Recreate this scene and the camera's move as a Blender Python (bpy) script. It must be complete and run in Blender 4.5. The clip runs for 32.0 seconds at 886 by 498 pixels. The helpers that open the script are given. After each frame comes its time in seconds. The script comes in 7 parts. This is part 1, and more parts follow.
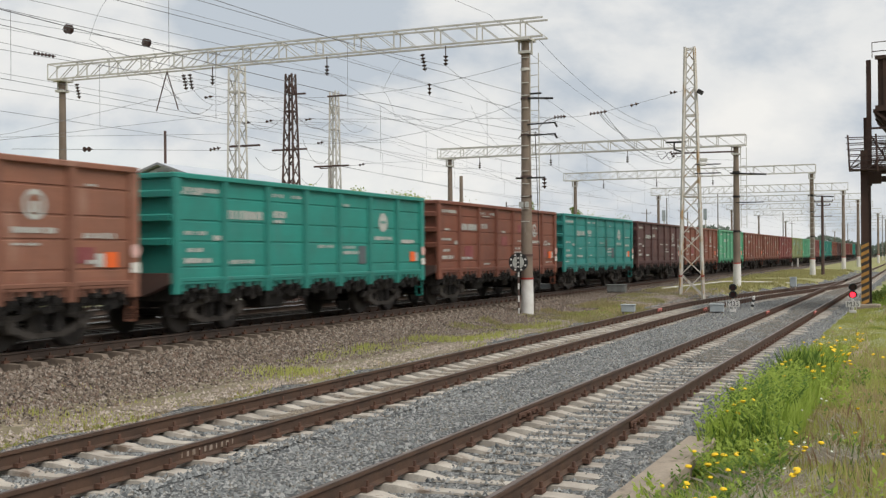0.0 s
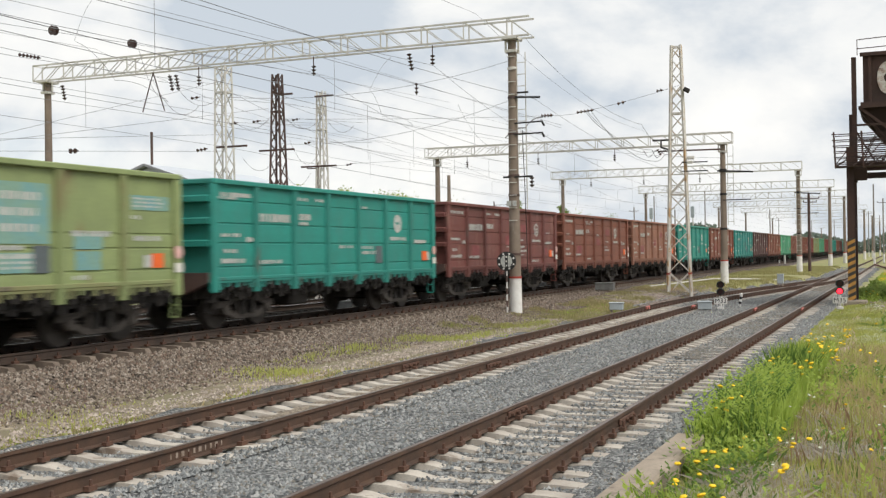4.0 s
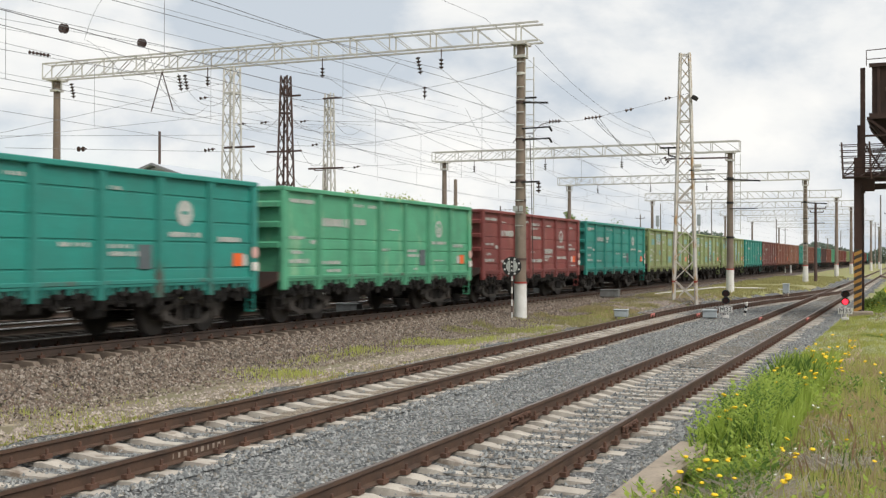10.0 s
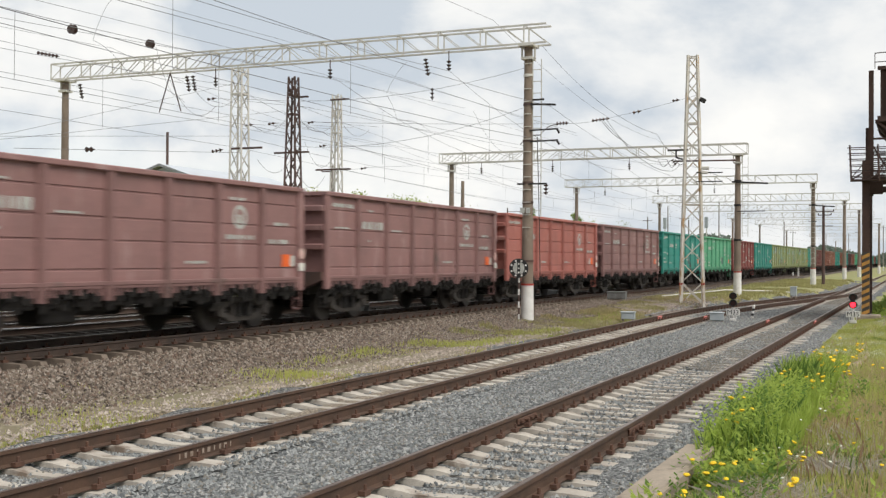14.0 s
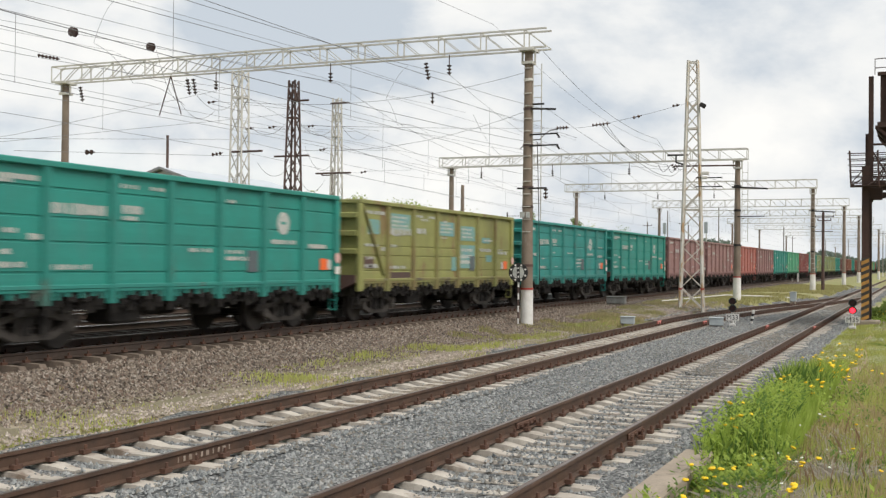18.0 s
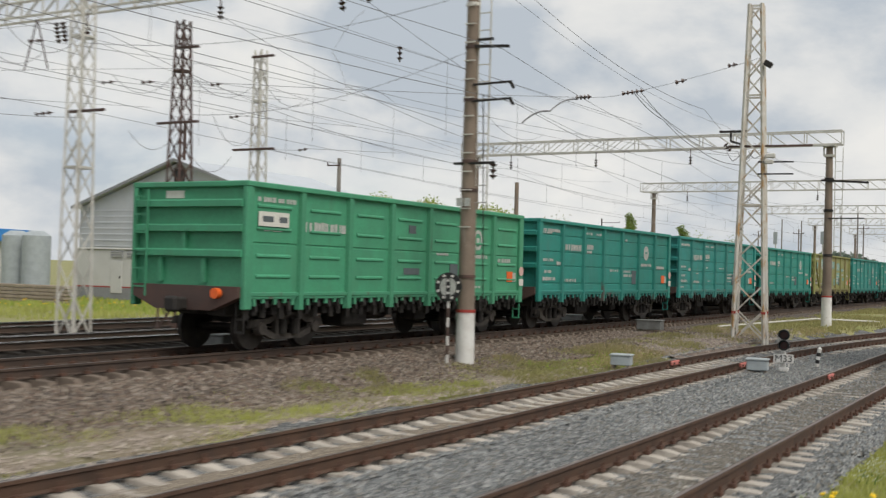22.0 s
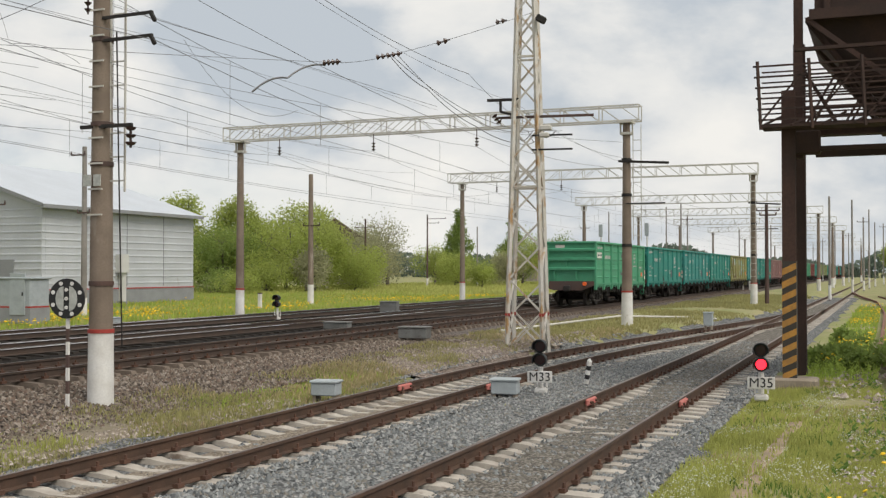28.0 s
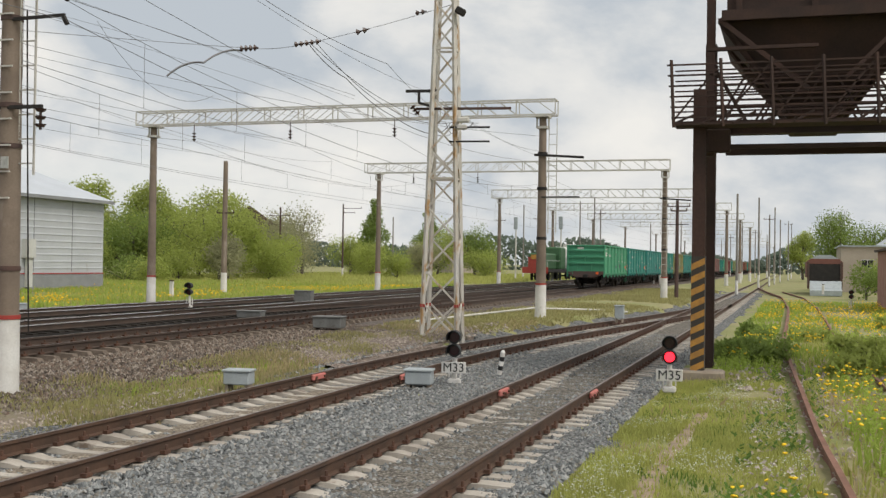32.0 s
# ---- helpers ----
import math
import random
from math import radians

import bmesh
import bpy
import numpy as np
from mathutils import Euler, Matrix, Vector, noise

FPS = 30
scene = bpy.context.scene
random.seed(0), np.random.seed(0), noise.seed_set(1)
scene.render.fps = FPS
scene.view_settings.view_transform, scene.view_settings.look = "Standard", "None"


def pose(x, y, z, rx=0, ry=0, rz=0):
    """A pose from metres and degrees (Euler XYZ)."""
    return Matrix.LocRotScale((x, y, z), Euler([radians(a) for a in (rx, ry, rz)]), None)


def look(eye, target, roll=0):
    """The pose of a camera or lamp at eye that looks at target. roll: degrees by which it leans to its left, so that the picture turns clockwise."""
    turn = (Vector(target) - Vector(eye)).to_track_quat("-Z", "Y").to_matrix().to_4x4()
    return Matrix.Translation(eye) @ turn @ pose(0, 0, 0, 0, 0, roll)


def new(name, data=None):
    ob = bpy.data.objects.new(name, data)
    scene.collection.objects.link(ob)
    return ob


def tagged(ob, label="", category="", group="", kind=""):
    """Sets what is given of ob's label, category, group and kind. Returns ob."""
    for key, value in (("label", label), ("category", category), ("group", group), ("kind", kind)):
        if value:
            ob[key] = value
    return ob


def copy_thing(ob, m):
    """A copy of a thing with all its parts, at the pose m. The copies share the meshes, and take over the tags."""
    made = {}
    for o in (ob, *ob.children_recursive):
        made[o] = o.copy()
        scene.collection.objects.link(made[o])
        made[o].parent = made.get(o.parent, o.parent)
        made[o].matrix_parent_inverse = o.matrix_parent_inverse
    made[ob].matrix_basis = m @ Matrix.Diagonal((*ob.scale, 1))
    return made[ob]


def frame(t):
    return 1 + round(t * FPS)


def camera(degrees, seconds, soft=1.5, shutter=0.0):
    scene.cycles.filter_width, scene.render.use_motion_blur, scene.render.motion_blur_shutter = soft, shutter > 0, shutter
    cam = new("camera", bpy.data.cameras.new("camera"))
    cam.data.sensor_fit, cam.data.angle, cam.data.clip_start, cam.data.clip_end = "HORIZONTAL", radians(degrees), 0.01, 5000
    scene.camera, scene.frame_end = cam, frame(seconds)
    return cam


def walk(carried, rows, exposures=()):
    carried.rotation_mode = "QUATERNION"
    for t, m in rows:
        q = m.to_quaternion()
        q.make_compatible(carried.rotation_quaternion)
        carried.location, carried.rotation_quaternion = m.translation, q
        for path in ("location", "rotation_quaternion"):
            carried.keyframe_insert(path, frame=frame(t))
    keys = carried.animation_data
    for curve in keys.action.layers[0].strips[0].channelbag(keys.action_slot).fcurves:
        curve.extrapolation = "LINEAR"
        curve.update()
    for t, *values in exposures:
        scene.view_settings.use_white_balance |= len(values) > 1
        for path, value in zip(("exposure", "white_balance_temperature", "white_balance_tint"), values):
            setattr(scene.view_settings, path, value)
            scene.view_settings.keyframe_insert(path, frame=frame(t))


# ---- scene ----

# ---- camera: seconds, metres gone along the tracks, yaw, pitch, roll ----
cam = camera(43.8, 32.0, soft=1.3, shutter=0.5)
EYE = 2.3
ROWS = [
    (0.0, 0.00, 23.29, 0.28, 0.43),
    (0.5, 0.00, 23.27, 0.09, 0.39),
    (1.0, 0.00, 23.18, -0.01, 0.25),
    (1.5, 0.00, 23.10, 0.07, 0.31),
    (2.0, 0.00, 22.86, 0.13, 0.32),
    (2.5, 0.00, 22.78, -0.09, 0.69),
    (3.0, 0.00, 22.68, 0.22, 0.84),
    (3.5, 0.00, 22.69, 0.26, 0.93),
    (5.5, 0.00, 22.61, 0.13, 0.38),
    (6.0, 0.00, 22.75, 0.10, 0.50),
    (6.5, 0.00, 22.88, 0.10, 0.27),
    (7.0, 0.00, 22.79, 0.31, 0.26),
    (7.5, 0.00, 22.60, 0.47, 0.29),
    (8.0, 0.00, 22.72, 0.48, 0.25),
    (8.5, 0.00, 22.65, 0.45, 0.09),
    (9.0, 0.00, 22.71, 0.29, -0.00),
    (9.5, 0.00, 22.71, 0.29, -0.00),
    (10.0, 0.00, 22.96, 0.45, -0.11),
    (10.5, 0.00, 22.99, 0.51, -0.08),
    (11.0, 0.00, 22.94, 0.48, -0.15),
    (11.5, 0.00, 22.73, 0.25, -0.31),
    (12.0, 0.00, 22.65, 0.09, -0.31),
    (12.5, 0.00, 22.58, 0.17, -0.34),
    (13.0, 0.00, 22.71, 0.21, -0.36),
    (13.5, 0.00, 23.09, 0.49, -0.33),
    (14.0, 0.00, 23.32, 0.53, -0.32),
    (14.5, 0.00, 23.57, 0.67, -0.26),
    (16.5, 0.00, 23.20, 0.55, -0.21),
    (17.0, 0.00, 23.23, 0.33, -0.50),
    (17.5, 0.00, 23.20, 0.52, -0.68),
    (18.0, 0.00, 23.30, 0.74, -0.54),
    (18.5, 0.00, 23.30, 0.97, -0.72),
    (19.0, 0.00, 23.15, 0.83, -0.82),
    (19.5, 0.00, 22.76, 0.46, -0.53),
    (20.0, 0.00, 22.42, 0.48, -0.61),
    (20.5, 0.29, 22.80, 0.96, -0.98),
    (21.0, 3.98, 25.24, 1.31, -1.13),
    (21.5, 9.61, 28.39, 1.21, -1.74),
    (22.0, 13.81, 29.78, 1.08, -1.54),
    (22.5, 17.50, 29.04, 1.05, -0.83),
    (23.0, 20.41, 28.90, 0.98, -0.19),
    (23.5, 21.03, 27.60, 1.87, -0.54),
    (24.0, 21.23, 28.12, 1.35, -0.01),
    (24.5, 21.31, 26.43, 1.31, -0.43),
    (25.0, 21.38, 24.45, 1.66, -0.49),
    (25.5, 21.49, 23.84, 1.32, 0.47),
    (26.0, 21.58, 22.65, 2.05, 0.15),
    (26.5, 21.61, 22.28, 1.99, -0.06),
    (28.5, 21.62, 21.40, 0.95, -0.03),
    (29.0, 21.61, 20.26, 0.84, -0.22),
    (29.5, 21.63, 19.25, 0.64, -0.57),
    (30.0, 21.69, 19.35, 0.59, -0.92),
    (30.5, 21.65, 19.36, 0.97, -0.81),
    (31.0, 21.66, 18.79, 1.21, -0.84),
    (31.5, 21.65, 18.17, 1.23, -0.89),
    (32.0, 21.58, 17.49, 0.72, -0.85),
]
walk(cam, [(t, pose(0, y, EYE + 0.15 * y / 21, 90 + pitch, roll, yaw)) for t, y, yaw, pitch, roll in ROWS],
     exposures=[(0.0, 0.02, 6600, 9), (2.0, 0.12, 6600, 9), (3.0, 0.25, 6600, 9), (6.0, 0.22, 6600, 9), (20.5, 0.2, 6600, 9), (22.0, -0.08, 6600, 9), (23.0, -0.26, 6600, 9), (24.0, 0.07, 6700, 9), (26.0, 0.05, 6700, 9), (29.0, 0.0, 6700, 9), (32.0, -0.03, 6700, 9)])

# ---- light: an overcast sky with brighter and darker clouds, and a weak wide sun ----
SUN_TURN, SUN_HEIGHT = 112.0, 52.0
world = bpy.data.worlds.new("sky")
scene.world = world
world.use_nodes = True
wn, wl = world.node_tree.nodes, world.node_tree.links
wn.clear()


def wnode(kind, **values):
    n = wn.new(kind)
    for k, v in values.items():
        n.inputs[k].default_value = v
    return n


w_out = wn.new("ShaderNodeOutputWorld")
w_mix = wn.new("ShaderNodeMixShader")
w_sky = wn.new("ShaderNodeTexSky")
w_sky.sky_type, w_sky.sun_disc = "NISHITA", False
w_sky.sun_elevation, w_sky.sun_rotation = radians(SUN_HEIGHT), radians(SUN_TURN)
w_blue = wnode("ShaderNodeBackground", Strength=0.13)
w_cloud = wnode("ShaderNodeBackground", Strength=0.94)
w_co = wn.new("ShaderNodeTexCoord")
w_scale = wn.new("ShaderNodeVectorMath")
w_scale.operation = "MULTIPLY"
w_scale.inputs[1].default_value = (1.0, 1.0, 1.9)
w_n1 = wnode("ShaderNodeTexNoise", Scale=4.2, Detail=8.0, Roughness=0.54, Distortion=0.15)
w_n2 = wnode("ShaderNodeTexNoise", Scale=1.6, Detail=5.0, Roughness=0.5)
w_r1 = wn.new("ShaderNodeValToRGB")
w_r1.color_ramp.elements[0].position, w_r1.color_ramp.elements[1].position = 0.39, 0.61
w_r1.color_ramp.elements[0].color, w_r1.color_ramp.elements[1].color = (0.55, 0.61, 0.685, 1), (0.93, 0.925, 0.91, 1)
w_mid = w_r1.color_ramp.elements.new(0.5)
w_mid.color = (0.81, 0.825, 0.84, 1)
w_r2 = wn.new("ShaderNodeValToRGB")
w_r2.color_ramp.elements[0].position, w_r2.color_ramp.elements[1].position = 0.30, 0.48
w_r2.color_ramp.elements[0].color, w_r2.color_ramp.elements[1].color = (0.55, 0.55, 0.55, 1), (1, 1, 1, 1)
wl.new(w_co.outputs["Generated"], w_scale.inputs[0])
wl.new(w_scale.outputs[0], w_n1.inputs["Vector"])
wl.new(w_scale.outputs[0], w_n2.inputs["Vector"])
wl.new(w_n1.outputs["Fac"], w_r1.inputs[0])
wl.new(w_n2.outputs["Fac"], w_r2.inputs[0])
wl.new(w_r1.outputs[0], w_cloud.inputs["Color"])
wl.new(w_sky.outputs[0], w_blue.inputs["Color"])
wl.new(w_r2.outputs[0], w_mix.inputs[0])
wl.new(w_blue.outputs[0], w_mix.inputs[1])
wl.new(w_cloud.outputs[0], w_mix.inputs[2])
wl.new(w_mix.outputs[0], w_out.inputs[0])
sun = new("sun", bpy.data.lights.new("sun", "SUN"))
sun.data.energy, sun.data.angle, sun.data.color = 2.5, radians(36), (1.0, 0.95, 0.88)
# the sun stands behind the clouds, high on the near side of the line
sun.matrix_world = look((math.sin(radians(SUN_TURN)) * 60, math.cos(radians(SUN_TURN)) * 60, 60 * math.tan(radians(SUN_HEIGHT))), (0, 0, 0))


# ---- mesh and material helpers ----
class Shape:
    """Vertices and faces of one part, gathered piece by piece."""

    def __init__(self):
        self.v, self.f = [], []

    def add(self, verts, faces):
        n = len(self.v)
        self.v += [tuple(p) for p in verts]
        self.f += [tuple(i + n for i in q) for q in faces]
        return self

    def box(self, x, y, z, sx, sy, sz, m=None, c=0.0):
        """A box by its centre and sizes; c: the width of its chamfered edges."""
        hx, hy, hz = sx / 2, sy / 2, sz / 2
        if c <= 0:
            vs = [(a, b, d) for a in (-hx, hx) for b in (-hy, hy) for d in (-hz, hz)]
            fs = [(0, 1, 3, 2), (4, 6, 7, 5), (0, 4, 5, 1), (2, 3, 7, 6), (0, 2, 6, 4), (1, 5, 7, 3)]
        else:
            c = min(c, hx * 0.9, hy * 0.9)
            ring = [(-hx + c, -hy), (hx - c, -hy), (hx, -hy + c), (hx, hy - c), (hx - c, hy), (-hx + c, hy), (-hx, hy - c), (-hx, -hy + c)]
            cz = min(c, hz * 0.9)
            inner = [(a * (hx - c) / hx, b * (hy - c) / hy) for a, b in ring]
            vs = [(a, b, -hz) for a, b in inner] + [(a, b, -hz + cz) for a, b in ring] + [(a, b, hz - cz) for a, b in ring] + [(a, b, hz) for a, b in inner]
            fs = [tuple(range(7, -1, -1)), tuple(range(24, 32))]
            for k in range(3):
                for i in range(8):
                    j = (i + 1) % 8
                    fs.append((k * 8 + i, k * 8 + j, k * 8 + 8 + j, k * 8 + 8 + i))
        if m is not None:
            vs = [m @ Vector(p) for p in vs]
        return self.add([(p[0] + x, p[1] + y, p[2] + z) for p in vs], fs)

    def beam(self, p, q, w, h=None):
        """A square bar from p to q."""
        p, q = Vector(p), Vector(q)
        d = q - p
        m = d.to_track_quat("Y", "Z").to_matrix()
        c = (p + q) / 2
        return self.box(c.x, c.y, c.z, w, d.length, h or w, m)

    def tube(self, p, q, r0, r1=None, n=8, caps=True):
        p, q = Vector(p), Vector(q)
        r1 = r0 if r1 is None else r1
        m = (q - p).to_track_quat("Z", "X").to_matrix()
        vs = []
        for e, r in ((p, r0), (q, r1)):
            for i in range(n):
                a = 2 * math.pi * i / n
                vs.append(e + m @ Vector((math.cos(a) * r, math.sin(a) * r, 0)))
        fs = [(i, (i + 1) % n, n + (i + 1) % n, n + i) for i in range(n)]
        if caps:
            fs += [tuple(range(n - 1, -1, -1)), tuple(range(n, 2 * n))]
        return self.add(vs, fs)

    def path(self, pts, r, n=5):
        """A round bar along the points, in one piece."""
        pts = [Vector(q) for q in pts]
        first = len(self.v)
        for i, q in enumerate(pts):
            d = pts[min(i + 1, len(pts) - 1)] - pts[max(i - 1, 0)]
            m = d.to_track_quat("Z", "X").to_matrix()
            self.v += [tuple(q + m @ Vector((math.cos(6.2832 * k / n) * r, math.sin(6.2832 * k / n) * r, 0))) for k in range(n)]
        for i in range(len(pts) - 1):
            for k in range(n):
                self.f.append((first + i * n + k, first + i * n + (k + 1) % n, first + (i + 1) * n + (k + 1) % n, first + (i + 1) * n + k))
        return self

    def prism(self, outline, a, b, axis="y"):
        """A flat outline drawn along an axis from a to b."""
        n = len(outline)
        put = {"y": lambda u, w, s: (u, s, w), "x": lambda u, w, s: (s, u, w), "z": lambda u, w, s: (u, w, s)}[axis]
        vs = [put(u, w, a) for u, w in outline] + [put(u, w, b) for u, w in outline]
        fs = [(i, (i + 1) % n, n + (i + 1) % n, n + i) for i in range(n)] + [tuple(range(n - 1, -1, -1)), tuple(range(n, 2 * n))]
        return self.add(vs, fs)

    def mesh(self, name, material, smooth=False):
        me = bpy.data.meshes.new(name)
        me.from_pydata(self.v, [], self.f)
        me.update()
        bm = bmesh.new()
        bm.from_mesh(me)
        if len(self.f) < 6000:
            bmesh.ops.recalc_face_normals(bm, faces=bm.faces)
        bm.to_mesh(me)
        bm.free()
        me.materials.append(material)
        if smooth:
            me.polygons.foreach_set("use_smooth", [True] * len(me.polygons))
            me.set_sharp_from_angle(angle=radians(40))
        return me


def part(name, shape, material, parent, label="", smooth=False, at=None):
    """One mesh object under a thing or a part; shape may be a ready mesh."""
    me = shape if isinstance(shape, bpy.types.Mesh) else shape.mesh(name, material, smooth)
    ob = new(name, me)
    ob.parent = parent
    if at is not None:
        ob.matrix_basis = at
    if label:
        ob["label"] = label
    return ob


def thing(name, m, label, category, group="", kind=""):
    ob = new(name)
    ob.empty_display_size = 0.3
    ob.matrix_basis = m
    return tagged(ob, label, category, group, kind)


def sheet(name, verts, faces, material, label="", category="", kind="", smooth=False):
    me = bpy.data.meshes.new(name)
    me.from_pydata(verts, [], faces)
    me.materials.append(material)
    if smooth:
        me.polygons.foreach_set("use_smooth", [True] * len(me.polygons))
    me.update()
    return tagged(new(name, me), label, category, "", kind)


def rgb(c):
    return (c[0], c[1], c[2], 1.0)


def paint(name, base, other=None, rough=0.6, metal=0.0, scale=3.0, amount=0.5, fine=40.0, bump=0.15, stain=None, stain_at=0.6, streak=1.0, spread=True, island=False, glow=None):
    """Two scales of colour change, optional stains drawn out along z, and a fine relief."""
    m = bpy.data.materials.new(name)
    m.use_nodes = True
    nt = m.node_tree
    nd, lk = nt.nodes, nt.links
    b = nd["Principled BSDF"]
    b.inputs["Roughness"].default_value, b.inputs["Metallic"].default_value = rough, metal
    co = nd.new("ShaderNodeTexCoord")
    vec = co.outputs["Object"]
    if spread:
        info = nd.new("ShaderNodeObjectInfo")
        ad = nd.new("ShaderNodeVectorMath")
        ad.operation = "MULTIPLY_ADD"
        cb = nd.new("ShaderNodeCombineXYZ")
        for i in range(3):
            lk.new(info.outputs["Random"], cb.inputs[i])
        ad.inputs[1].default_value = (37.0, 61.0, 23.0)
        lk.new(cb.outputs[0], ad.inputs[0])
        lk.new(vec, ad.inputs[2])
        vec = ad.outputs[0]

    def noise_of(s, detail, squash=1.0):
        mp = nd.new("ShaderNodeMapping")
        mp.inputs["Scale"].default_value = (1, 1, squash)
        lk.new(vec, mp.inputs[0])
        n = nd.new("ShaderNodeTexNoise")
        n.inputs["Scale"].default_value, n.inputs["Detail"].default_value, n.inputs["Roughness"].default_value = s, detail, 0.6
        lk.new(mp.outputs[0], n.inputs["Vector"])
        return n.outputs["Fac"]

    def mix(fac, a, c):
        x = nd.new("ShaderNodeMix")
        x.data_type = "RGBA"
        lk.new(fac, x.inputs[0])
        for sock, v in ((x.inputs[6], a), (x.inputs[7], c)):
            if isinstance(v, tuple):
                sock.default_value = rgb(v)
            else:
                lk.new(v, sock)
        return x.outputs[2]

    def span(fac, lo, hi, top=1.0):
        r = nd.new("ShaderNodeMapRange")
        r.inputs[1].default_value, r.inputs[2].default_value, r.inputs[4].default_value = lo, hi, top
        lk.new(fac, r.inputs[0])
        return r.outputs[0]

    other = other or tuple(c * 0.7 for c in base)
    col = mix(span(noise_of(scale, 4.0), 0.38, 0.66, amount), base, other)
    if island:
        ge = nd.new("ShaderNodeNewGeometry")
        col = mix(span(ge.outputs["Random Per Island"], 0.0, 1.0, 0.85), col, tuple(min(1, c * 1.6 + 0.02) for c in other))
    col = mix(span(noise_of(fine, 3.0), 0.4, 0.7, amount * 0.5), col, tuple(c * 0.62 for c in base))
    if stain:
        col = mix(span(noise_of(scale * 1.7, 6.0, streak), stain_at, stain_at + 0.1), col, stain)
    lk.new(col, b.inputs["Base Color"])
    if bump:
        bp = nd.new("ShaderNodeBump")
        bp.inputs["Strength"].default_value, bp.inputs["Distance"].default_value = bump, 0.01
        lk.new(noise_of(fine, 4.0), bp.inputs["Height"])
        lk.new(bp.outputs[0], b.inputs["Normal"])
    if glow:
        b.inputs["Emission Color"].default_value, b.inputs["Emission Strength"].default_value = rgb(glow[:3]), glow[3]
    return m


# ---- materials ----
M_RAIL = paint("rail_steel", (0.098, 0.055, 0.035), (0.05, 0.032, 0.024), 0.75, 0.1, 2.5, 0.8, 30, 0.3)
M_RAIL_MAIN = paint("main_rail_steel", (0.082, 0.054, 0.040), (0.045, 0.034, 0.028), 0.75, 0.1, 2.5, 0.8, 30, 0.3)
M_RAILSHINE = paint("polished_rail", (0.82, 0.81, 0.8), (0.7, 0.69, 0.68), 0.2, 1.0, 2, 0.4, 25, 0.02)
M_RAILTOP = paint("rail_top", (0.23, 0.19, 0.17), (0.13, 0.085, 0.065), 0.45, 0.7, 1.2, 0.9, 25, 0.1)
M_SLEEPER = paint("sleeper_concrete", (0.47, 0.43, 0.375), (0.27, 0.235, 0.20), 0.9, 0, 1.6, 0.9, 45, 0.4, (0.17, 0.13, 0.10), 0.58)
M_SLEEPER_OLD = paint("sleeper_old", (0.20, 0.16, 0.13), (0.11, 0.088, 0.072), 0.9, 0, 4, 0.8, 50, 0.35)
# sleepers seen beneath the wagons: shade put into the base colour
M_SLEEPER_DARK = paint("sleeper_shaded", (0.035, 0.03, 0.026), (0.018, 0.016, 0.014), 0.9, 0, 2, 0.8, 50, 0.3)
for dull in (M_SLEEPER_OLD, M_SLEEPER_DARK):
    dull.node_tree.nodes["Principled BSDF"].inputs["Specular IOR Level"].default_value = 0.12
M_CLIP = paint("clip_iron", (0.10, 0.055, 0.04), (0.16, 0.08, 0.05), 0.8, 0.3, 8, 0.7, 60, 0.2)


def crushed(name, dark, light, size):
    """Crushed stone too fine to build: cells of their own grey, sunk at the joints."""
    m = bpy.data.materials.new(name)
    m.use_nodes = True
    nd, lk = m.node_tree.nodes, m.node_tree.links
    b = nd["Principled BSDF"]
    b.inputs["Roughness"].default_value, b.inputs["Specular IOR Level"].default_value = 0.95, 0.12
    co = nd.new("ShaderNodeTexCoord")
    vo = nd.new("ShaderNodeTexVoronoi")
    vo.inputs["Scale"].default_value = 1.0 / size
    no = nd.new("ShaderNodeTexNoise")
    no.inputs["Scale"].default_value, no.inputs["Detail"].default_value = 0.7, 5.0
    sep = nd.new("ShaderNodeSeparateColor")
    ramp = nd.new("ShaderNodeValToRGB")
    ramp.color_ramp.elements[0].color, ramp.color_ramp.elements[1].color = rgb(dark), rgb(light)
    ramp.color_ramp.elements[0].position, ramp.color_ramp.elements[1].position = 0.1, 0.95
    joint = nd.new("ShaderNodeMapRange")
    joint.inputs[1].default_value, joint.inputs[2].default_value = 0.35, 0.75
    joint.inputs[3].default_value, joint.inputs[4].default_value = 0.0, 0.75
    mx = nd.new("ShaderNodeMix")
    mx.data_type = "RGBA"
    mx.inputs[7].default_value = rgb(tuple(c * 0.35 for c in dark))
    mt = nd.new("ShaderNodeMix")
    mt.data_type = "RGBA"
    mt.inputs[7].default_value = rgb(tuple(c * 0.6 for c in light))
    patch = nd.new("ShaderNodeMapRange")
    patch.inputs[1].default_value, patch.inputs[2].default_value, patch.inputs[4].default_value = 0.45, 0.7, 0.5
    bp = nd.new("ShaderNodeBump")
    bp.invert = True
    bp.inputs["Strength"].default_value, bp.inputs["Distance"].default_value = 0.9, 0.02
    lk.new(co.outputs["Object"], vo.inputs["Vector"])
    lk.new(co.outputs["Object"], no.inputs["Vector"])
    lk.new(vo.outputs["Color"], sep.inputs[0])
    lk.new(sep.outputs[0], ramp.inputs[0])
    lk.new(no.outputs["Fac"], patch.inputs[0])
    lk.new(patch.outputs[0], mt.inputs[0])
    lk.new(ramp.outputs[0], mt.inputs[6])
    lk.new(vo.outputs["Distance"], joint.inputs[0])
    lk.new(joint.outputs[0], mx.inputs[0])
    lk.new(mt.outputs[2], mx.inputs[6])
    lk.new(mx.outputs[2], b.inputs["Base Color"])
    lk.new(vo.outputs["Distance"], bp.inputs["Height"])
    lk.new(bp.outputs[0], b.inputs["Normal"])
    return m


